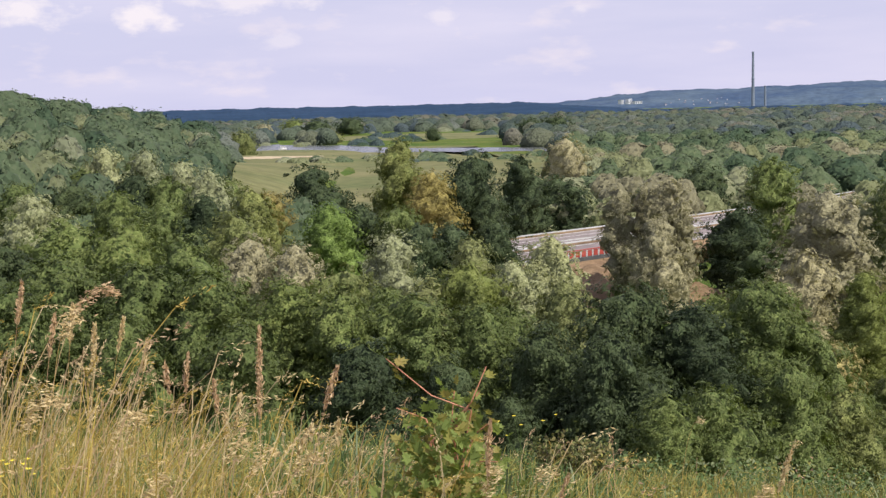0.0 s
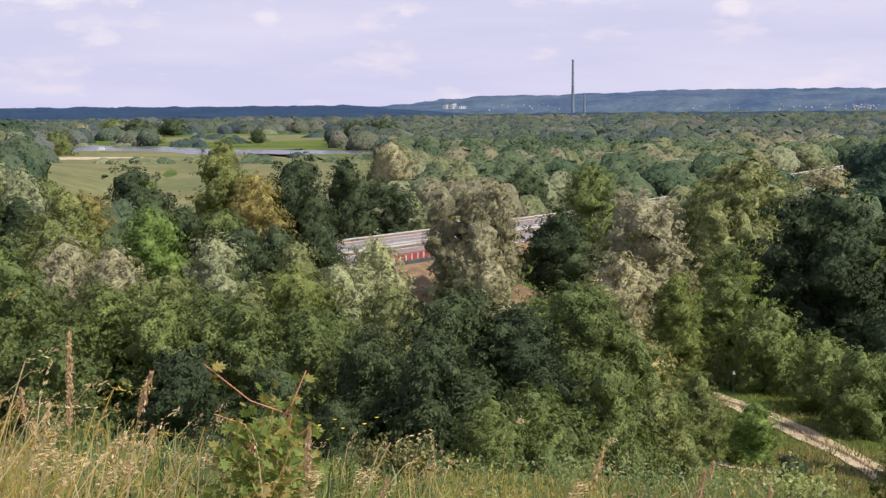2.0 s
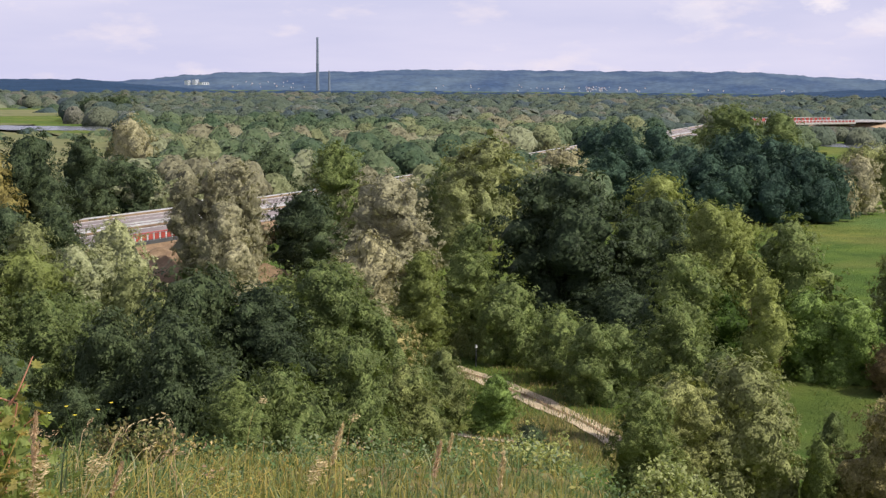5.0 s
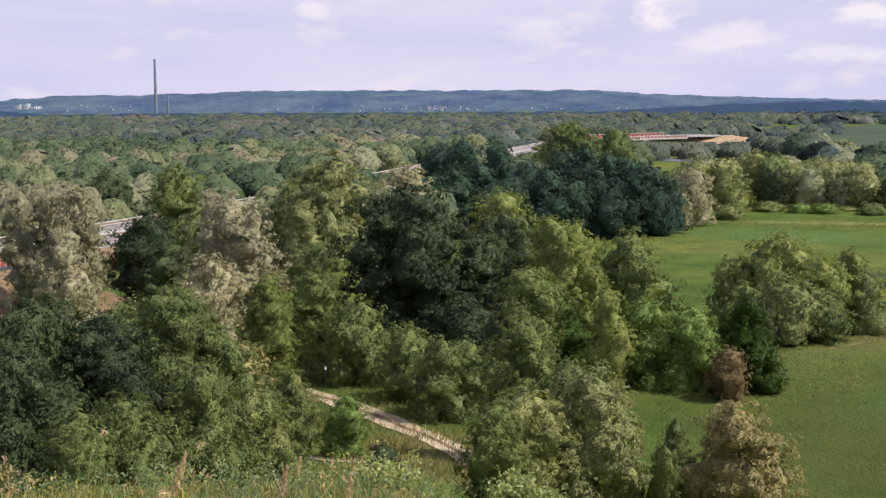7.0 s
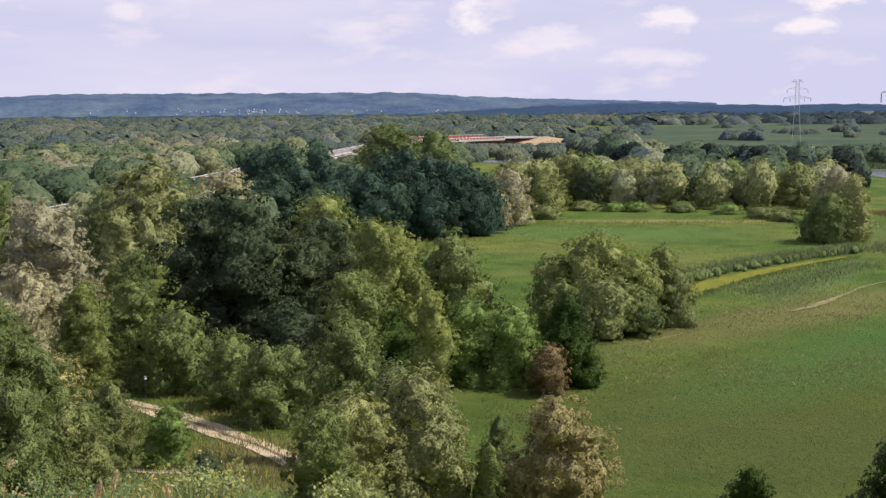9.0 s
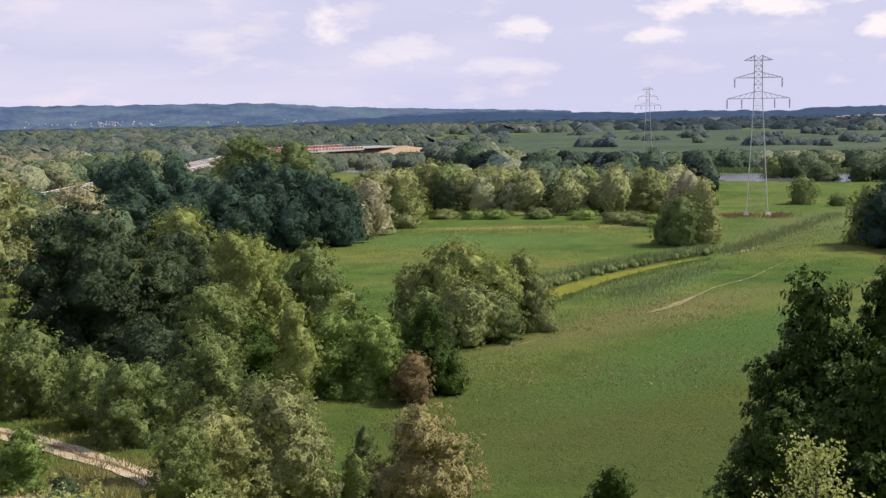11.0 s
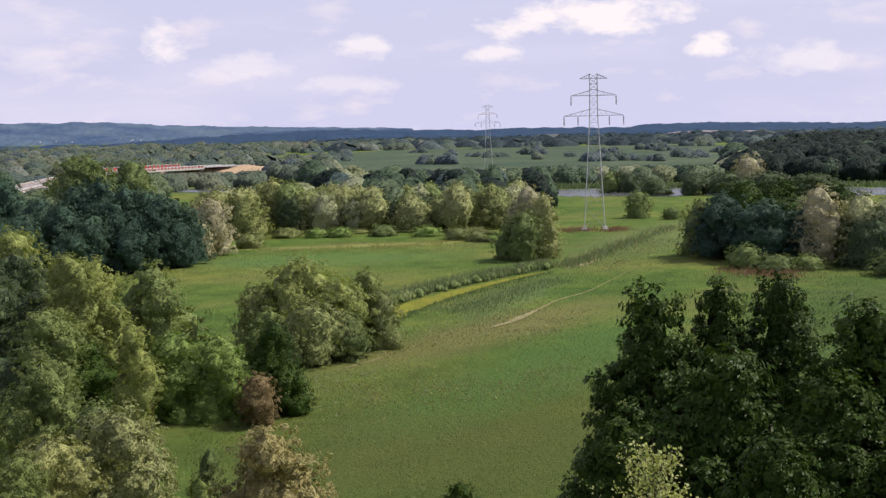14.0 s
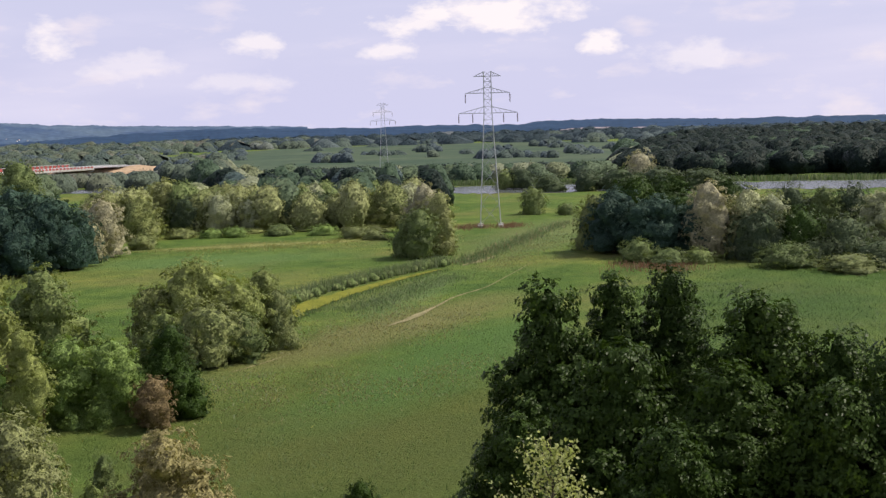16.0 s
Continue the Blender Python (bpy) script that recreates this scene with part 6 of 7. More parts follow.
def rail(x0, x1, off, name, label, n, high=1.1, fascia=1.2):
    """A bridge edge: dark fascia, red posts and panels, white top strip."""
    root = tagged(new(name), label, "bridge railing")
    a, b = along(x0, off)[0], along(x1, off)[0]
    ang = math.degrees(math.atan2(b.y - a.y, b.x - a.x))
    L = (b - a).length
    root.matrix_basis = pose(a.x, a.y, deck_height((x0 + x1) / 2), 0, 0, ang)
    bm = bmesh.new()
    box(bm, (0, -0.35, -fascia), (L, 0.15, 0.02))
    bmesh.ops.bevel(bm, geom=bm.edges[:], offset=0.03, segments=1, affect="EDGES")
    part_bm("fascia", bm, CONCRETE if "far" in label else DARK_STEEL, root)
    bm = bmesh.new()
    box(bm, (0, -0.30, high), (L, 0.05, high + 0.14))
    part_bm("top_rail", bm, WHITE if "far" in label else RED, root)
    for i in range(n):
        bm = bmesh.new()
        u0, u1 = L * (i + 0.08) / n, L * (i + 0.72) / n
        box(bm, (u0, -0.16, 0.12), (u1, -0.08, high - 0.1))
        part_bm("panel", bm, RED, root)
        bm = bmesh.new()
        beam(bm, (L * (i + 0.9) / n, -0.12, 0.0), (L * (i + 0.9) / n, -0.12, high + 0.02), 0.14)
        part_bm("post", bm, WHITE, root)
    return root


DARK_STEEL = plain("dark_painted_girder", (0.05, 0.055, 0.065), (0.09, 0.095, 0.10), 0.6, 0.6)
rail(8.5, 23.5, -14.2, "bridge_railing", "red panelled bridge railing over a dark girder", 14, 1.15, 1.6)
rail(385, 430, 13.5, "bridge_railing", "far red railing of the motorway bridge", 12, 2.0, 0.8)
rail(430, 468, 13.5, "bridge_railing", "far red railing of the motorway bridge", 12, 2.0, 0.8)
rail(386, 428, -13.5, "bridge_railing", "far white and red railing of the motorway bridge", 12, 1.2, 1.0)
rail(428, 462, -13.5, "bridge_railing", "far white and red railing of the motorway bridge", 12, 1.2, 1.0)


def mound(name, x, y, wx, wy, h, turn, label, mat=DRY_EARTH, flat=2.0):
    bm = bmesh.new()
    n = 22
    grid = []
    for i in range(n + 1):
        row = []
        for j in range(n + 1):
            u, v = i / n * 2 - 1, j / n * 2 - 1
            z = h * max(0.0, 1 - abs(u) ** flat) ** 1.2 * max(0.0, 1 - v * v) ** 1.2 * (1 + 0.25 * noise.noise((u * 3, v * 3, h)))
            row.append(bm.verts.new((u * wx, v * wy, z - 0.15)))
        grid.append(row)
    for i in range(n):
        for j in range(n):
            bm.faces.new((grid[i][j], grid[i + 1][j], grid[i + 1][j + 1], grid[i][j + 1])).smooth = True
    ob = thing_bm(name, bm, [mat], label, "bank", kind="structure")
    ob.matrix_basis = pose(x, y, ground(x, y), 0, 0, turn)
    return ob


mound("earth_bank", 21.5, 177, 11, 8, 4.2, 45, "dry brown earth bank below the bridge")
mound("earth_bank", 33.5, 163, 7, 7, 3.4, 20, "dry brown earth bank beside the willow")
mound("earth_bank", *spot(39.15, 765), 44, 16, 7.4, -38, "bare sandy bank at the end of the bridge", SANDY, 5.0)


def lorry(x, off, label, cab_mat):
    p, ang = along(x, off)
    root = tagged(new("lorry"), label, "lorry", "lorries on the motorway")
    root.matrix_basis = pose(p.x, p.y, deck_height(x) - 0.1, 0, 0, ang)
    bm = bmesh.new()
    box(bm, (-6.8, -1.27, 1.15), (6.8, 1.27, 4.0))
    bmesh.ops.bevel(bm, geom=bm.edges[:], offset=0.06, segments=2, affect="EDGES")
    body = part_bm("trailer_body", bm, WHITE, root, "white box trailer")
    for k in range(1, 6):
        bm = bmesh.new()
        box(bm, (-6.8 + k * 2.27 - 0.04, -1.30, 1.2), (-6.8 + k * 2.27 + 0.04, -1.27, 3.95))
        part_bm("seam", bm, STEEL, body)
    bm = bmesh.new()
    box(bm, (-6.6, -1.1, 0.85), (7.6, 1.1, 1.12))
    part_bm("chassis", bm, DARK_STEEL, root)
    bm = bmesh.new()
    v = box(bm, (7.5, -1.22, 0.6), (9.6, 1.22, 3.7))
    for k in (5, 6):
        v[k].co.x -= 0.35
    bmesh.ops.bevel(bm, geom=bm.edges[:], offset=0.08, segments=2, affect="EDGES")
    cab = part_bm("cab", bm, cab_mat, root, "blue driver's cab")
    bm = bmesh.new()
    box(bm, (9.3, -1.1, 2.1), (9.63, 1.1, 3.1))
    part_bm("windscreen", bm, DARK_GLASS, cab)
    for wx in (-5.2, -3.9, -2.6, 6.2, 8.6):
        for side in (-1, 1):
            bm = bmesh.new()
            bmesh.ops.create_cone(bm, cap_ends=True, segments=18, radius1=0.5, radius2=0.5, depth=0.32, matrix=Matrix.Translation((wx, side * 1.05, 0.5)) @ Matrix.Rotation(math.pi / 2, 4, "X"))
            part_bm("wheel", bm, TYRE, root)


TYRE = plain("black_rubber", (0.02, 0.02, 0.02), (0.035, 0.035, 0.035), 2.0, 0.85)
BLUE = plain("blue_paint", (0.03, 0.06, 0.24), (0.04, 0.08, 0.30), 0.5, 0.4)
lorry(31.0, -6, "white box lorry with blue cab on the motorway", BLUE)
lorry(312, -7, "white box lorry far along the motorway", WHITE)


# ---- waymark post at the track ----
def waymark():
    x, y = spot(21.55, 117)
    root = tagged(new("marker_post"), "thin dark marker post with white cap by the track", "post")
    root.matrix_basis = pose(x, y, ground(x, y))
    bm = bmesh.new()
    beam(bm, (0, 0, -0.2), (0, 0, 1.9), 0.10, 8)
    part_bm("post", bm, DARK_STEEL, root)
    bm = bmesh.new()
    beam(bm, (0, 0, 1.9), (0, 0, 2.2), 0.26, 8, 0.20)
    part_bm("cap", bm, WHITE, root)


waymark()

# ---- the hilltop: dry grass, stalks, bramble, birch ----
def herb_height(a, d):
    """Herbs stay low towards the open flank and rise in the dry grass."""
    return float(np.interp(d, (3, 8, 16, 30, 46), (0.35, 0.55, 0.9, 1.1, 1.3))) * float(np.interp(a, (-25, -8, 6, 50), (1.0, 0.9, 0.75, 0.75)))


def flank(d):
    """How far the hill has dropped below the eye at a distance."""
    return 28 - ground(0, d)


def straw_height(a, d):
    """The dry grass is tallest on the left shoulder and thins out to low growth."""
    top = float(np.interp(a, (-25, -20.4, -17.5, -14.4, -9.3, -5.3, 3, 18), (-9.2, -10.2, -11.3, -12.4, -14.2, -15.5, -16.1, -16.9)))
    return min(max(flank(d) + d * math.tan(radians(top)), 0.22), 1.15)


B_GOLD = blade_material("golden_blades", (0.36, 0.26, 0.055), (0.58, 0.43, 0.11))
blades("hill_grass", "green and straw-coloured herbs on the hill flank", "grass", [B_GREEN, B_YELLOW, B_STRAW, B_REED, B_RUST], (0.60, 0.18, 0.02, 0.17, 0.03),
       scatter(22000, (-24, 50), (6, 46), 41, None, 0.75, herb_height), (0.10, 0.40), (0.008, 0.018), 2.2, 42, False)


def bent_blades(name, label, mats, weights, places, wide, seed, low=0.35, wind=0.25, pieces=4):
    """Grass in tussocks: each blade bends over, mostly with the wind, and tapers."""
    r = np.random.default_rng(seed)
    p = np.asarray(places, float)
    n = len(p)
    # tussocks share a tone, a lean and a height
    cell = np.floor(p[:, :2] * 5.0).astype(int)
    key = (cell[:, 0] * 73856093 ^ cell[:, 1] * 19349663) % 9973
    tus = np.random.default_rng(seed + 1).random((9973, 4))[key]
    h = p[:, 3] * r.uniform(low, 1.0, n) * (0.72 + 0.36 * tus[:, 0])
    b = r.uniform(0, 2 * np.pi, n)
    lean = h * r.uniform(0.12, 1.05, n) ** 1.2
    dirn = np.stack([np.cos(b) * 0.85 + wind * 2.6 * (tus[:, 1] - 0.25), np.sin(b) * 0.85], 1) * lean[:, None]
    a = b + np.pi / 2 + r.normal(0, 0.6, n)
    t = np.stack([np.cos(a), np.sin(a), np.zeros(n)], 1) * (r.uniform(*wide, n) / 2)[:, None]
    rows = []
    for k in range(pieces + 1):
        u = k / pieces
        sag = np.minimum(lean / (h + 1e-6), 0.9) * 0.42
        c = p[:, :3] + np.concatenate([dirn * u ** 2.2, (h * (u - sag * u ** 3))[:, None]], 1)
        w = 1.0 - 0.85 * u ** 1.6
        rows += [c - t * w, c + t * w]
    v = np.stack(rows, 1).reshape(-1, 3)
    k0 = np.arange(n)[:, None] * 2 * (pieces + 1)
    f = np.concatenate([k0 + [2 * k, 2 * k + 1, 2 * k + 3, 2 * k + 2] for k in range(pieces)], 1).reshape(-1, 4)
    pick = np.clip(0.72 * tus[:, 2] + 0.28 * r.random(n), 0, 0.999)
    idx = np.searchsorted(np.cumsum(weights), pick).clip(0, len(mats) - 1)
    me = mesh_from(name, v, f, mats, np.repeat(idx, pieces))
    return tagged(new(name, me), label, "grass", kind="stuff")


def straw_rule(x, y, a, d, r):
    share = np.interp(a, (-25, -12, -4, 6, 14), (1.0, 0.9, 0.6, 0.32, 0.15))
    return r.random() < share * (0.6 + 0.9 * noise.noise((x * 1.8, y * 1.8, 0)))


bent_blades("dry_grass", "tall dry golden grass bent over on the hilltop", [B_GREEN, B_YELLOW, B_GOLD, B_STRAW, B_RUST], (0.18, 0.38, 0.28, 0.12, 0.04),
            scatter(20000, (-25, 16), (2.6, 13.0), 43, straw_rule, 0.8, straw_height), (0.003, 0.009), 44, pieces=3)
bent_blades("green_grass", "low green and yellowish grass under the dry stalks", [B_GREEN, B_YELLOW, B_REED, B_GOLD], (0.34, 0.38, 0.16, 0.12),
            scatter(11000, (-25, 30), (2.6, 12.0), 45, None, 0.8, lambda a, d: 0.80 * straw_height(a, d)), (0.005, 0.012), 46, 0.25, 0.15, 3)


def weed_height(a, d):
    """Green weeds fill the dip behind the dry grass."""
    top = float(np.interp(a, (-14, -8, -3, 4, 8), (-13.0, -13.4, -14.4, -16.0, -17.0)))
    return min(max(flank(d) + d * math.tan(radians(top)), 0.2), 1.2)


bent_blades("weeds", "tall green and yellowish weeds behind the dry grass", [B_GREEN, B_YELLOW, B_REED], (0.52, 0.28, 0.20), scatter(7000, (-14, 8), (5.5, 12), 77, None, 0.8, weed_height), (0.012, 0.030), 78)


def herb_leaves(name, label, n, az, d, high, size, mats, weights, seed, rise_of):
    """Small leaves of low herbs in clumps, as one object."""
    r = np.random.default_rng(seed)
    clumps = scatter(n // 14, az, d, seed, None, 0.7, rise_of)
    c = np.repeat(np.array(clumps), 14, 0)
    m = len(c)
    grow = r.random(m) ** 0.8
    far = np.hypot(c[:, 0], c[:, 1])
    pos = c[:, :3] + np.stack([r.normal(0, 0.10, m) * (0.6 + far / 30), r.normal(0, 0.10, m) * (0.6 + far / 30), grow * high * c[:, 3]], 1)
    nr = r.normal(size=(m, 3)) * 0.7 + [0.1, -0.5, 0.8]
    nr /= np.linalg.norm(nr, axis=1, keepdims=True)
    v, f = quads(pos, nr, r.uniform(*size, m) * (0.7 + far / 45), 0.5, r)
    me = mesh_from(name, v, f, mats, np.repeat(r.choice(len(mats), n // 14, p=weights), 14))
    return tagged(new(name, me), label, "herbs", kind="stuff")


herb_leaves("herbs", "low green herbs and shrubs covering the hill flank", 54000, (-24, 52), (5.0, 44), 0.62, (0.012, 0.030), [B_GREEN, B_YELLOW, B_REED, B_STRAW, B_RUST], (0.56, 0.20, 0.18, 0.03, 0.03), 47, herb_height)


PALE_HUSK = blade_material("pale_husks", (0.54, 0.41, 0.20), (0.76, 0.62, 0.36))
PINK_HUSK = blade_material("pinkish_husks", (0.48, 0.32, 0.18), (0.70, 0.51, 0.31))


herb_leaves("low_herbs", "small yellowish and green herb leaves under the dry grass", 16000, (-25, 12), (2.8, 8.0), 0.55, (0.007, 0.016), [B_GREEN, B_YELLOW, B_GOLD, B_REED], (0.34, 0.40, 0.12, 0.14), 48, lambda a, d: straw_height(a, d))


def husks(pos, way, size, r):
    """Narrow husks, each a pointed sliver lying roughly along its head."""
    n = len(pos)
    t = way + 0.42 * r.normal(size=(n, 3))
    t /= np.linalg.norm(t, axis=1, keepdims=True)
    b = np.cross(t, r.normal(size=(n, 3)))
    b /= np.linalg.norm(b, axis=1, keepdims=True) + 1e-9
    s = np.asarray(size)[:, None]
    v = np.stack([pos - t * s, pos - b * s * 0.26, pos + t * s, pos + b * s * 0.26], 1).reshape(-1, 3)
    return v, np.arange(4 * n).reshape(n, 4)


def stalk(az, d, top_el, lean, head, rust, plume):
    """A dry grass stalk: a thin bending stem and a head of small husks in knots."""
    x, y = spot(az, d)
    g = ground(x, y)
    top = 28 + d * math.tan(radians(top_el)) - g
    root = tagged(new("grass_stalk"), "dry %s grass stalk with a %s seed head" % (("pinkish brown" if rust else "straw-coloured"), ("drooping" if plume else "narrow upright")), "grass stalk", "dry stalks on the hilltop")
    root.matrix_basis = pose(x - lean * math.cos(radians(az)), y + lean * math.sin(radians(az)), g - 0.02, 0, 0, -az)
    bend = 1.75 if plume else 0.8
    pts = []
    for i in range(15):
        u = i / 14
        w = bend * u
        pts.append(Vector((lean * (1 - math.cos(w)) / (1 - math.cos(bend)), 0.02 * math.sin(u * 3 + az), (top + 0.02) * (math.sin(w) / math.sin(min(bend, 1.57))))))
    bm = bmesh.new()
    for i, (a, b) in enumerate(zip(pts, pts[1:])):
        beam(bm, a, b, 0.0034 * (1 - 0.045 * i), 5, 0.0034 * (1 - 0.045 * (i + 1)))
    part_bm("stem", bm, PINK_HUSK if rust else B_STRAW, root)
    r = np.random.default_rng(int(abs(az) * 100))
    line = np.array(pts)
    run = np.concatenate([[0], np.cumsum(np.linalg.norm(np.diff(line, axis=0), axis=1))])
    n = int(190 * head / 0.12)
    # knots along the head, thickest a third up
    knots = int(5 + head * 40)
    u = (r.integers(knots, size=n) + 0.5 + r.normal(0, 0.36, n)) / knots
    s = run[-1] - np.clip(u, 0, 1) * head
    pos = np.stack([np.interp(s, run, line[:, k]) for k in range(3)], 1)
    wid = (0.0036 if not plume else 0.009) * (0.4 + np.sin(0.2 + np.clip(u, 0, 1) * 2.6))
    pos += r.normal(size=(n, 3)) * wid[:, None]
    if plume:
        pos[:, 2] -= np.abs(r.normal(0, 0.010, n))
    way = np.array((pts[-1] - pts[-4]).normalized())
    v, f = husks(pos, way, r.uniform(0.005, 0.011, n), r)
    tagged(part("seed_head", mesh_from("seed_head", v, f, [PINK_HUSK if rust else PALE_HUSK]), root), kind="stuff")


# bearing, distance, height over eye level, sideways reach, head length, pinkish, drooping
for row in (
        (-8.9, 3.6, -10.0, 0.02, 0.27, 1, 0), (-5.3, 3.4, -11.9, 0.16, 0.13, 1, 0), (-11.1, 3.8, -12.2, -0.03, 0.10, 1, 0), (-5.35, 3.3, -14.4, 0.02, 0.07, 0, 0),
        (-15.2, 3.9, -7.75, 0.30, 0.15, 1, 1), (-16.9, 3.8, -8.9, 0.14, 0.10, 0, 1), (-19.3, 3.7, -7.3, 0.10, 0.12, 1, 0), (-18.0, 3.6, -8.8, 0.10, 0.12, 1, 0), (-17.2, 3.9, -8.4, 0.07, 0.12, 0, 0),
        (-16.3, 3.7, -9.4, 0.05, 0.12, 0, 0), (-15.0, 3.9, -9.2, 0.12, 0.10, 0, 0), (-14.0, 3.8, -10.3, 0.10, 0.10, 0, 0), (-12.2, 3.7, -11.0, 0.06, 0.12, 1, 0), (-13.3, 3.8, -11.4, -0.05, 0.10, 1, 0),
        (-17.8, 3.3, -12.4, 0.22, 0.14, 0, 1), (-14.2, 3.4, -13.6, 0.20, 0.12, 0, 1), (-9.9, 3.5, -13.0, 0.09, 0.10, 0, 0), (-9.6, 3.4, -15.0, 0.14, 0.09, 0, 1), (-8.3, 3.5, -15.6, 0.16, 0.10, 0, 1),
        (-6.6, 3.6, -14.6, 0.20, 0.10, 0, 0), (-6.2, 3.6, -16.0, 0.18, 0.11, 0, 1), (-10.6, 3.8, -13.7, 0.02, 0.08, 0, 0), (-13.4, 3.2, -16.5, 0.12, 0.10, 0, 1),
        (1.9, 3.6, -14.6, 0.03, 0.17, 1, 0), (2.3, 3.5, -16.8, 0.08, 0.10, 0, 1), (5.6, 3.8, -17.2, 0.10, 0.12, 1, 0), (4.9, 3.6, -17.0, 0.12, 0.06, 0, 1),
        (11.9, 7.5, -14.6, 0.14, 0.03, 0, 1), (16.2, 8.0, -15.4, 0.08, 0.05, 0, 1), (20.9, 6.0, -16.2, 0.05, 0.10, 0, 0), (15.1, 4.0, -17.4, 0.10, 0.10, 0, 1), (15.9, 3.9, -15.8, 0.10, 0.14, 0, 0), (20.6, 3.9, -16.5, 0.06, 0.12, 1, 0), (23.6, 4.0, -17.1, 0.03, 0.13, 0, 0)):
    stalk(*row)


def panicles(n, seed):
    """Loose ripe heads over the dry grass, nodding with the wind, as one object."""
    r = np.random.default_rng(seed)
    spots = scatter(n, (-25, 9), (2.8, 8.0), seed, lambda x, y, a, d, q: q.random() < np.interp(a, (-25, -12, -4, 9), (1.0, 0.8, 0.4, 0.12)), 0.8, straw_height)
    V, F, I, nv = [], [], [], 0
    for x, y, z, k in spots:
        h = r.uniform(0.55, 1.08) * k
        lean = np.array([r.normal(0.10, 0.10), r.normal(0, 0.07)]) * (0.5 + h)
        foot, top = np.array([x, y, z]), np.array([x + lean[0], y + lean[1], z + h])
        knee = np.array([x + lean[0] * 0.3, y + lean[1] * 0.3, z + h * 0.62])
        L = r.uniform(0.05, 0.13)
        nod = np.array([lean[0] * 3.0, lean[1] * 3.0, h * r.uniform(-0.2, 0.8)])
        nod /= np.linalg.norm(nod)
        m = 30
        u = r.random(m)
        fluff = 0.003 + 0.009 * r.random()
        pos = top + nod * (u * L)[:, None] + r.normal(size=(m, 3)) * (fluff * np.sin(0.3 + u * 2.6))[:, None]
        v, f = husks(pos, nod, r.uniform(0.0045, 0.010, m), r)
        t = np.array([0.0015, 0, 0])
        v = np.concatenate([v, [foot - t, foot + t, knee + t, knee - t, top + t, top - t]])
        f = np.concatenate([f, [[4 * m, 4 * m + 1, 4 * m + 2, 4 * m + 3], [4 * m + 3, 4 * m + 2, 4 * m + 4, 4 * m + 5]]])
        V.append(v)
        F.append(f + nv)
        I.append(np.full(m + 2, r.choice(3, p=(0.4, 0.35, 0.25))))
        nv += len(v)
    me = mesh_from("grass_panicles", np.concatenate(V), np.concatenate(F), [PALE_HUSK, B_GOLD, PINK_HUSK], np.concatenate(I))
    return tagged(new("grass_panicles", me), "loose ripe grass heads over the dry hilltop", "grass", kind="stuff")


panicles(560, 51)

BLOSSOM = plain("yellow_petals", (0.62, 0.50, 0.03), (0.78, 0.66, 0.06), 30.0, 0.6)


def wild_flower(az, d, top_el, heads, seed):
    """A herb with a few small yellow blossoms."""
    x, y = spot(az, d)
    g = ground(x, y)
    top = 28 + d * math.tan(radians(top_el)) - g
    root = tagged(new("wild_flower"), "wild herb with small bright yellow blossoms", "flower", "yellow flowers on the hilltop")
    root.matrix_basis = pose(x, y, g)
    r = np.random.default_rng(seed)
    bm = bmesh.new()
    knee = Vector((0.02, 0, top * 0.7))
    beam(bm, (0, 0, 0), knee, 0.005, 5, 0.004)
    tips = [Vector((r.normal(0, 0.045), r.normal(0, 0.03), top - abs(r.normal(0, 0.035)))) for _ in range(heads)]
    for tip in tips:
        beam(bm, knee, tip, 0.003, 4, 0.002)
    part_bm("stem", bm, B_GREEN, root)
    for tip in tips:
        bm = bmesh.new()
        mid = bm.verts.new(tip + Vector((0, 0, 0.004)))
        ring = []
        for k in range(10):
            rad = 0.010 if k % 2 else 0.005
            ring.append(bm.verts.new(tip + Vector((rad * math.cos(k * 0.628), rad * math.sin(k * 0.628) - 0.004, rad * 0.5))))
        for k in range(10):
            bm.faces.new((mid, ring[k], ring[(k + 1) % 10]))
        part_bm("blossom", bm, BLOSSOM, root)


wild_flower(-19.9, 3.6, -15.0, 5, 1)
wild_flower(-19.4, 3.7, -15.5, 4, 2)
wild_flower(3.3, 5.0, -14.4, 4, 3)
wild_flower(3.0, 5.2, -14.8, 2, 4)

# bramble: arching reddish canes with lobed leaves
CANE = plain("reddish_cane", (0.46, 0.19, 0.11), (0.60, 0.28, 0.17), 6.0, 0.6)
BR_GREEN = leaf_material("bramble_leaves", (0.20, 0.27, 0.075), (0.32, 0.39, 0.115), (0.44, 0.47, 0.17), through=0.45, scale=12.0, cover=9.0)
BR_YELLOW = leaf_material("yellowing_bramble_leaves", (0.30, 0.30, 0.075), (0.42, 0.39, 0.12), (0.50, 0.30, 0.16), through=0.4, scale=12.0, cover=9.0)


def lobed_leaf(bm, p, q, s, mat_index):
    """A leaf with five points, folded along its rib."""
    out = [(0, 0), (0.40, 0.02), (0.26, 0.22), (0.62, 0.46), (0.26, 0.46), (0.34, 0.74), (0.13, 0.70), (0, 1.0)]
    mid = [bm.verts.new(p + q @ Vector((0, y * s, -0.08 * s * math.sin(y * 3)))) for y in (0, 0.45, 1.0)]
    for side in (-1, 1):
        edge = [bm.verts.new(p + q @ Vector((side * x * s, y * s, 0.16 * x * s))) for x, y in out[1:-1]]
        ring = [mid[0], *edge, mid[2], mid[1]]
        f = bm.faces.new(ring if side > 0 else ring[::-1])
        f.material_index = mat_index


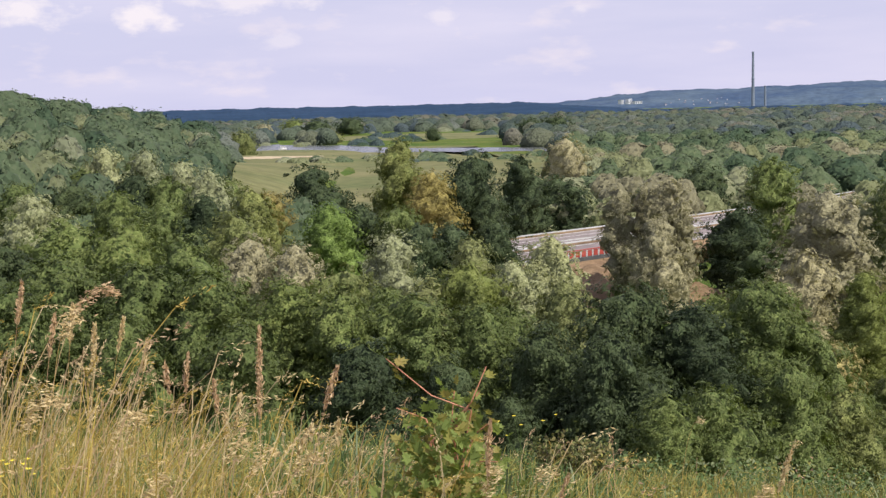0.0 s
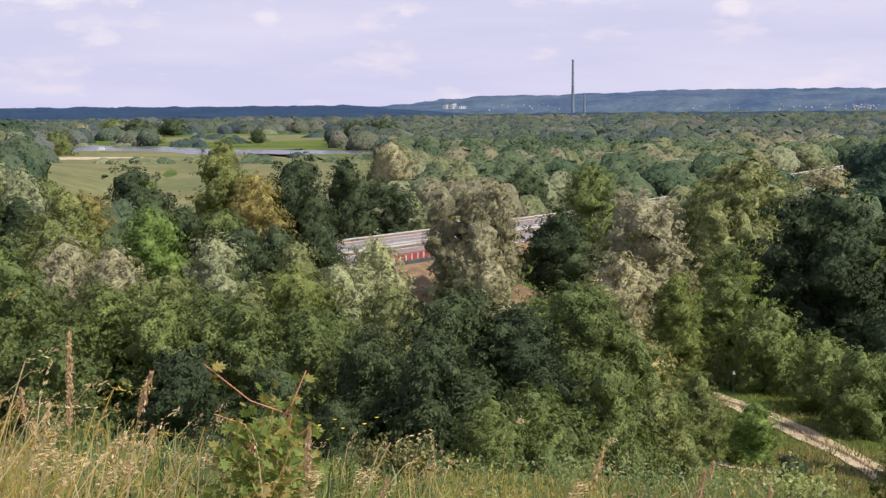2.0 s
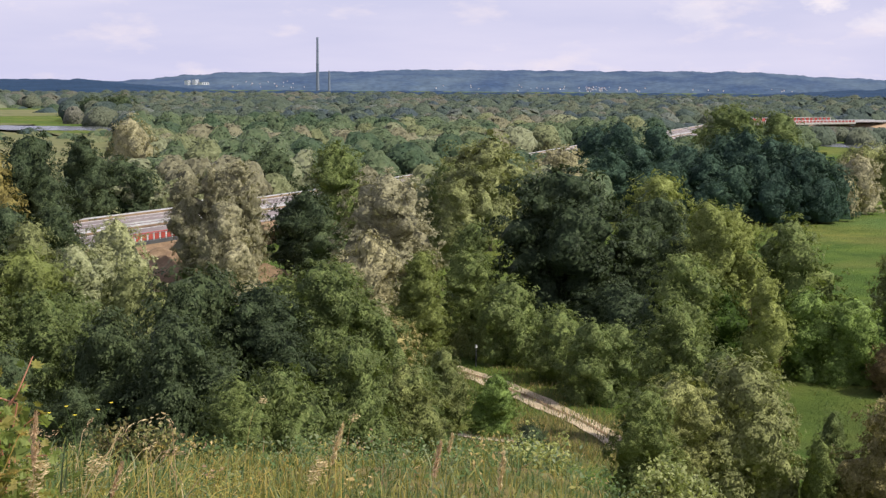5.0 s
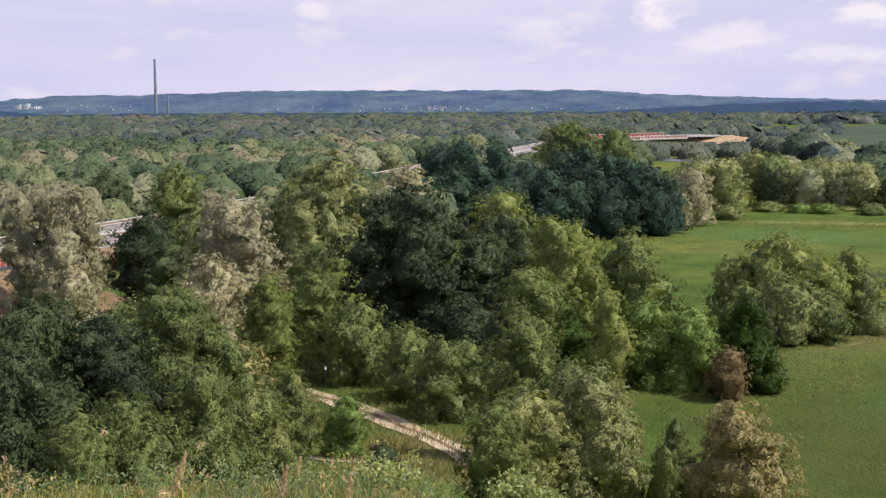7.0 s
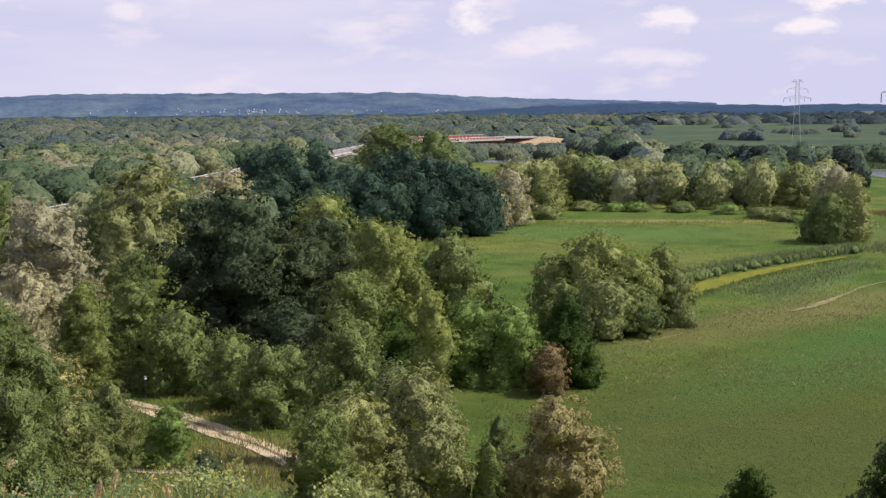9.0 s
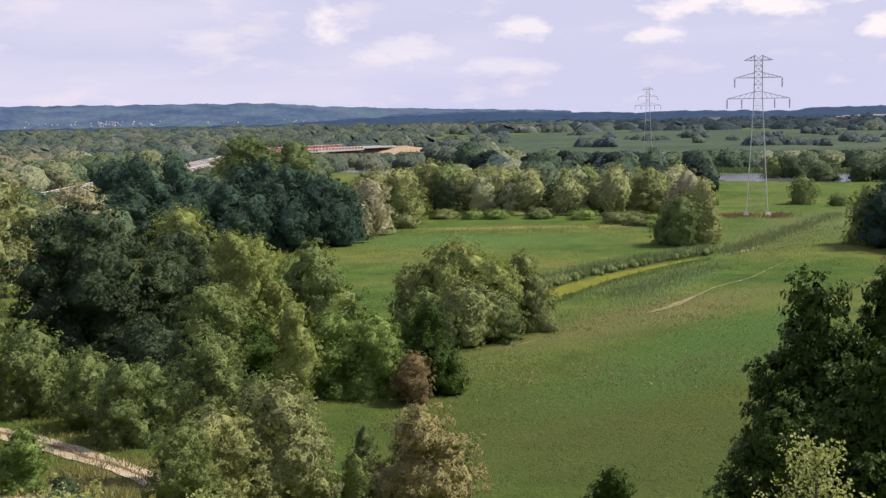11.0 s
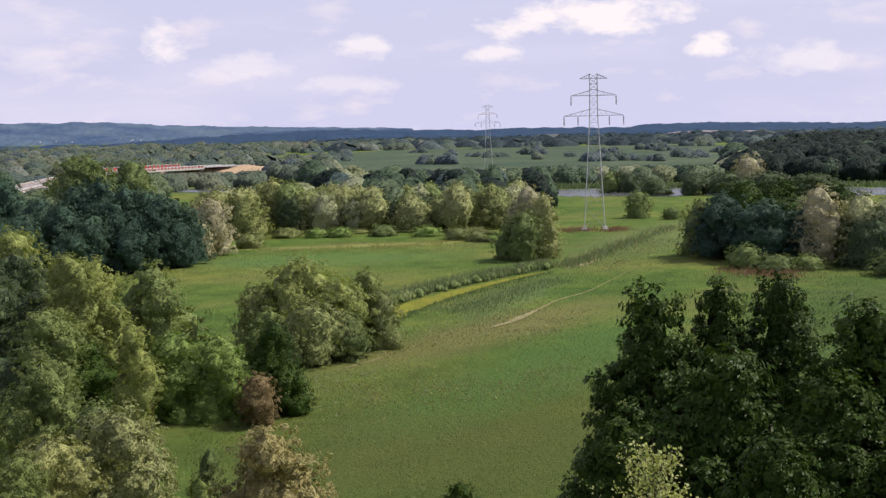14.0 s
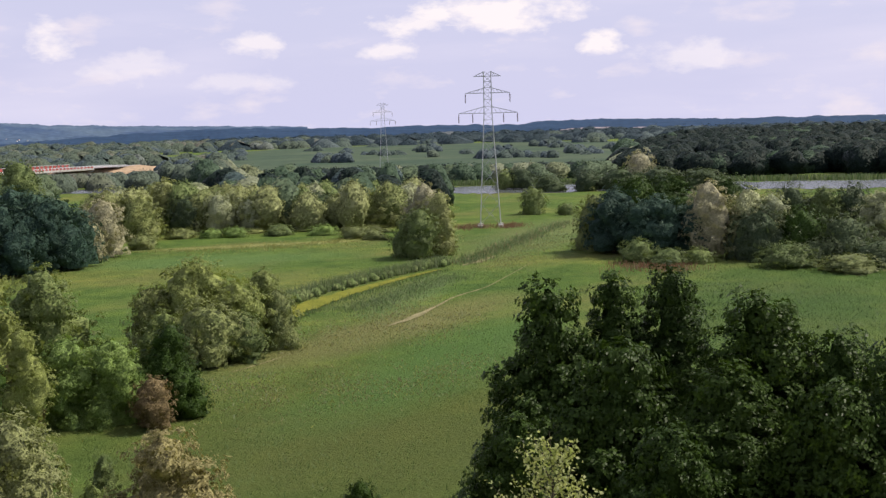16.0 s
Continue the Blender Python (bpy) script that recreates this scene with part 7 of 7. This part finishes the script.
def bramble():
    d = 4.2
    x, y = spot(-0.1, d)
    root = tagged(new("bramble_bush"), "bramble with reddish canes and yellowing lobed leaves in dry grass", "bramble")
    g = ground(x, y)
    root.matrix_basis = pose(x, y, g)
    r = np.random.default_rng(77)
    leaves = bmesh.new()
    eye = 28 - g

    def at(az, el):
        """Where a bearing and a height over eye level lie at the bush."""
        return Vector((d * math.tan(radians(az + 0.1)), r.normal(0, 0.05), eye + d * math.tan(radians(el - 0.5))))

    canes = [((1.0, -13.8), (-0.9, -12.9), (-3.1, -11.6)), ((0.2, -14.6), (1.0, -13.2), (1.75, -11.7)), ((-1.0, -15.2), (0.4, -13.9), (1.4, -12.9)), ((-0.6, -16.0), (-1.2, -14.4), (-2.6, -13.6)),
             ((0.4, -16.5), (0.0, -14.5), (0.2, -12.9)), ((0.6, -16.0), (1.2, -15.0), (2.0, -14.4)), ((-0.4, -17.0), (-1.8, -15.8), (-2.6, -15.4)), ((0.2, -17.5), (0.9, -16.2), (2.2, -16.0))]
    for a, b, c in canes:
        bm = bmesh.new()
        p = [at(*a), at(*b), at(*c)]
        foot = Vector((0.05 * r.normal(), 0.05 * r.normal(), -0.02))
        line = [foot, foot.lerp(p[0], 0.6), *p]
        pts = []
        for i in range(len(line) - 1):
            for k in range(4):
                pts.append(line[i].lerp(line[i + 1], k / 4))
        pts.append(line[-1])
        for i, (u, v) in enumerate(zip(pts, pts[1:])):
            beam(bm, u, v, 0.0085 * (1 - 0.6 * i / len(pts)), 6, 0.0085 * (1 - 0.6 * (i + 1) / len(pts)))
        part_bm("cane", bm, CANE, root)
        for _ in range(6):
            q = Euler((r.normal(0.8, 0.6), r.normal(0, 0.7), r.uniform(0, 6.3))).to_quaternion()
            lobed_leaf(leaves, pts[-1].lerp(pts[-6], r.random()) + Vector(r.normal(0, 0.02, 3)), q, r.uniform(0.030, 0.055), 1 if r.random() < 0.6 else 0)
    for _ in range(640):
        u = r.random() ** 0.7
        el = -13.6 - 5.2 * u
        half = 1.2 + 1.7 * u
        p = at(r.normal(-0.1, 0.55) * half, el) + Vector((0, r.normal(0, 0.18), 0))
        q = Euler((r.normal(0.75, 0.5), r.normal(0, 0.5), r.uniform(0, 6.3))).to_quaternion()
        lobed_leaf(leaves, p, q, r.uniform(0.028, 0.060), 1 if r.random() < 0.24 else 0)
    me = bpy.data.meshes.new("leaves")
    leaves.to_mesh(me)
    leaves.free()
    me.materials.append(BR_GREEN)
    me.materials.append(BR_YELLOW)
    part("leaves", me, root)


bramble()

# young birch and pale shrubs on the flank
WITHERED, OLIVE = (leaf_material("single_" + LEAF_TONES[k][0], *LEAF_TONES[k][1:4], scale=12.0, cover=9.0) for k in ("brown", "olive"))
LEAF["birch"] = leaf_material("pale_birch_leaves", (0.26, 0.31, 0.11), (0.38, 0.42, 0.17), (0.60, 0.60, 0.38), through=0.4, gloss=0.35, scale=12.0, cover=9.0)
TREE_WORDS["birch"] = "pale yellow-green birch"


def sapling(az, d, top_el, w, seed, label):
    """A young birch: thin stem, rising twigs and loose leaves."""
    x, y = spot(az, d)
    g = ground(x, y)
    h = 28 + d * math.tan(radians(top_el)) - g
    root = tagged(new("birch_sapling"), label, "birch", "young birches on the hill flank")
    root.matrix_basis = pose(x, y, g - 0.05)
    r = np.random.default_rng(seed)
    bm = bmesh.new()
    pts = [Vector((0.04 * r.normal(), 0.04 * r.normal(), h * i / 7)) for i in range(8)]
    for i in range(7):
        beam(bm, pts[i], pts[i + 1], 0.07 * (1 - i / 7.5), 6, 0.07 * (1 - (i + 1) / 7.5))
    part_bm("trunk", bm, BARK, root)
    bm, pos = bmesh.new(), []
    for i in range(70):
        u = 0.25 + 0.75 * (i + r.random()) / 70
        base = Vector((0, 0, h * u * 0.92))
        L = w * 0.55 * (1.15 - u) ** 0.6 * r.uniform(0.5, 1.1)
        a = r.uniform(0, 6.3)
        tip = base + Vector((L * math.cos(a), L * math.sin(a), L * r.uniform(0.5, 1.1)))
        beam(bm, base, tip, 0.014, 4, 0.004)
        for _ in range(36):
            pos.append(base.lerp(tip, r.uniform(0.25, 1.08)) + Vector(r.normal(0, 0.045, 3)))
    part_bm("branchwork", bm, BARK, root)
    nr = r.normal(size=(len(pos), 3)) + [0.2, -0.4, 0.5]
    nr /= np.linalg.norm(nr, axis=1, keepdims=True)
    v, f = quads(np.array(pos), nr, r.uniform(0.017, 0.032, len(pos)), 0.7, r)
    part("leaves", mesh_from("leaves", v, f, [LEAF["birch"]]), root)


sapling(59.4, 14.0, -14.1, 1.7, 3, "young birch with pale yellow-green leaves on the slope")
sapling(30.9, 13.0, -17.3, 0.9, 4, "young birch with pale leaves on the slope")
sapling(32.4, 13.5, -17.6, 0.8, 5, "young birch with pale leaves on the slope")
sapling(24.6, 14.5, -17.6, 0.9, 6, "young birch with pale leaves on the slope")
sapling(53.0, 13.0, -17.5, 0.7, 7, "young birch with pale leaves on the slope")


def withered_shrub(az, d, top_el, w, seed):
    """A low shrub of thin twigs with withered brownish leaves."""
    x, y = spot(az, d)
    g = ground(x, y)
    h = 28 + d * math.tan(radians(top_el)) - g
    root = tagged(new("low_shrub"), "low twiggy shrub with brownish withering leaves", "shrub")
    root.matrix_basis = pose(x, y, g - 0.03)
    r = np.random.default_rng(seed)
    bm, pos = bmesh.new(), []
    for _ in range(46):
        a = r.uniform(0, 6.3)
        tip = Vector((w * 0.55 * math.cos(a) * r.random() ** 0.5, w * 0.3 * math.sin(a), h * r.uniform(0.62, 1.0)))
        knee = tip * 0.5 + Vector((r.normal(0, 0.03), 0, h * 0.12))
        beam(bm, (0, 0, 0), knee, 0.012, 4, 0.008)
        beam(bm, knee, tip, 0.008, 4, 0.003)
        for _ in range(16):
            pos.append(knee.lerp(tip, r.uniform(0.1, 1.05)) + Vector(r.normal(0, 0.03, 3)))
    part_bm("branchwork", bm, BARK, root)
    nr = r.normal(size=(len(pos), 3)) + [0.2, -0.4, 0.5]
    nr /= np.linalg.norm(nr, axis=1, keepdims=True)
    v, f = quads(np.array(pos), nr, r.uniform(0.012, 0.026, len(pos)), 0.6, r)
    me = mesh_from("leaves", v, f, [WITHERED, OLIVE], (r.random(len(f)) < 0.6).astype(int))
    part("leaves", me, root)


withered_shrub(5.3, 9.0, -15.2, 0.5, 21)
withered_shrub(6.4, 9.6, -15.6, 0.4, 22)
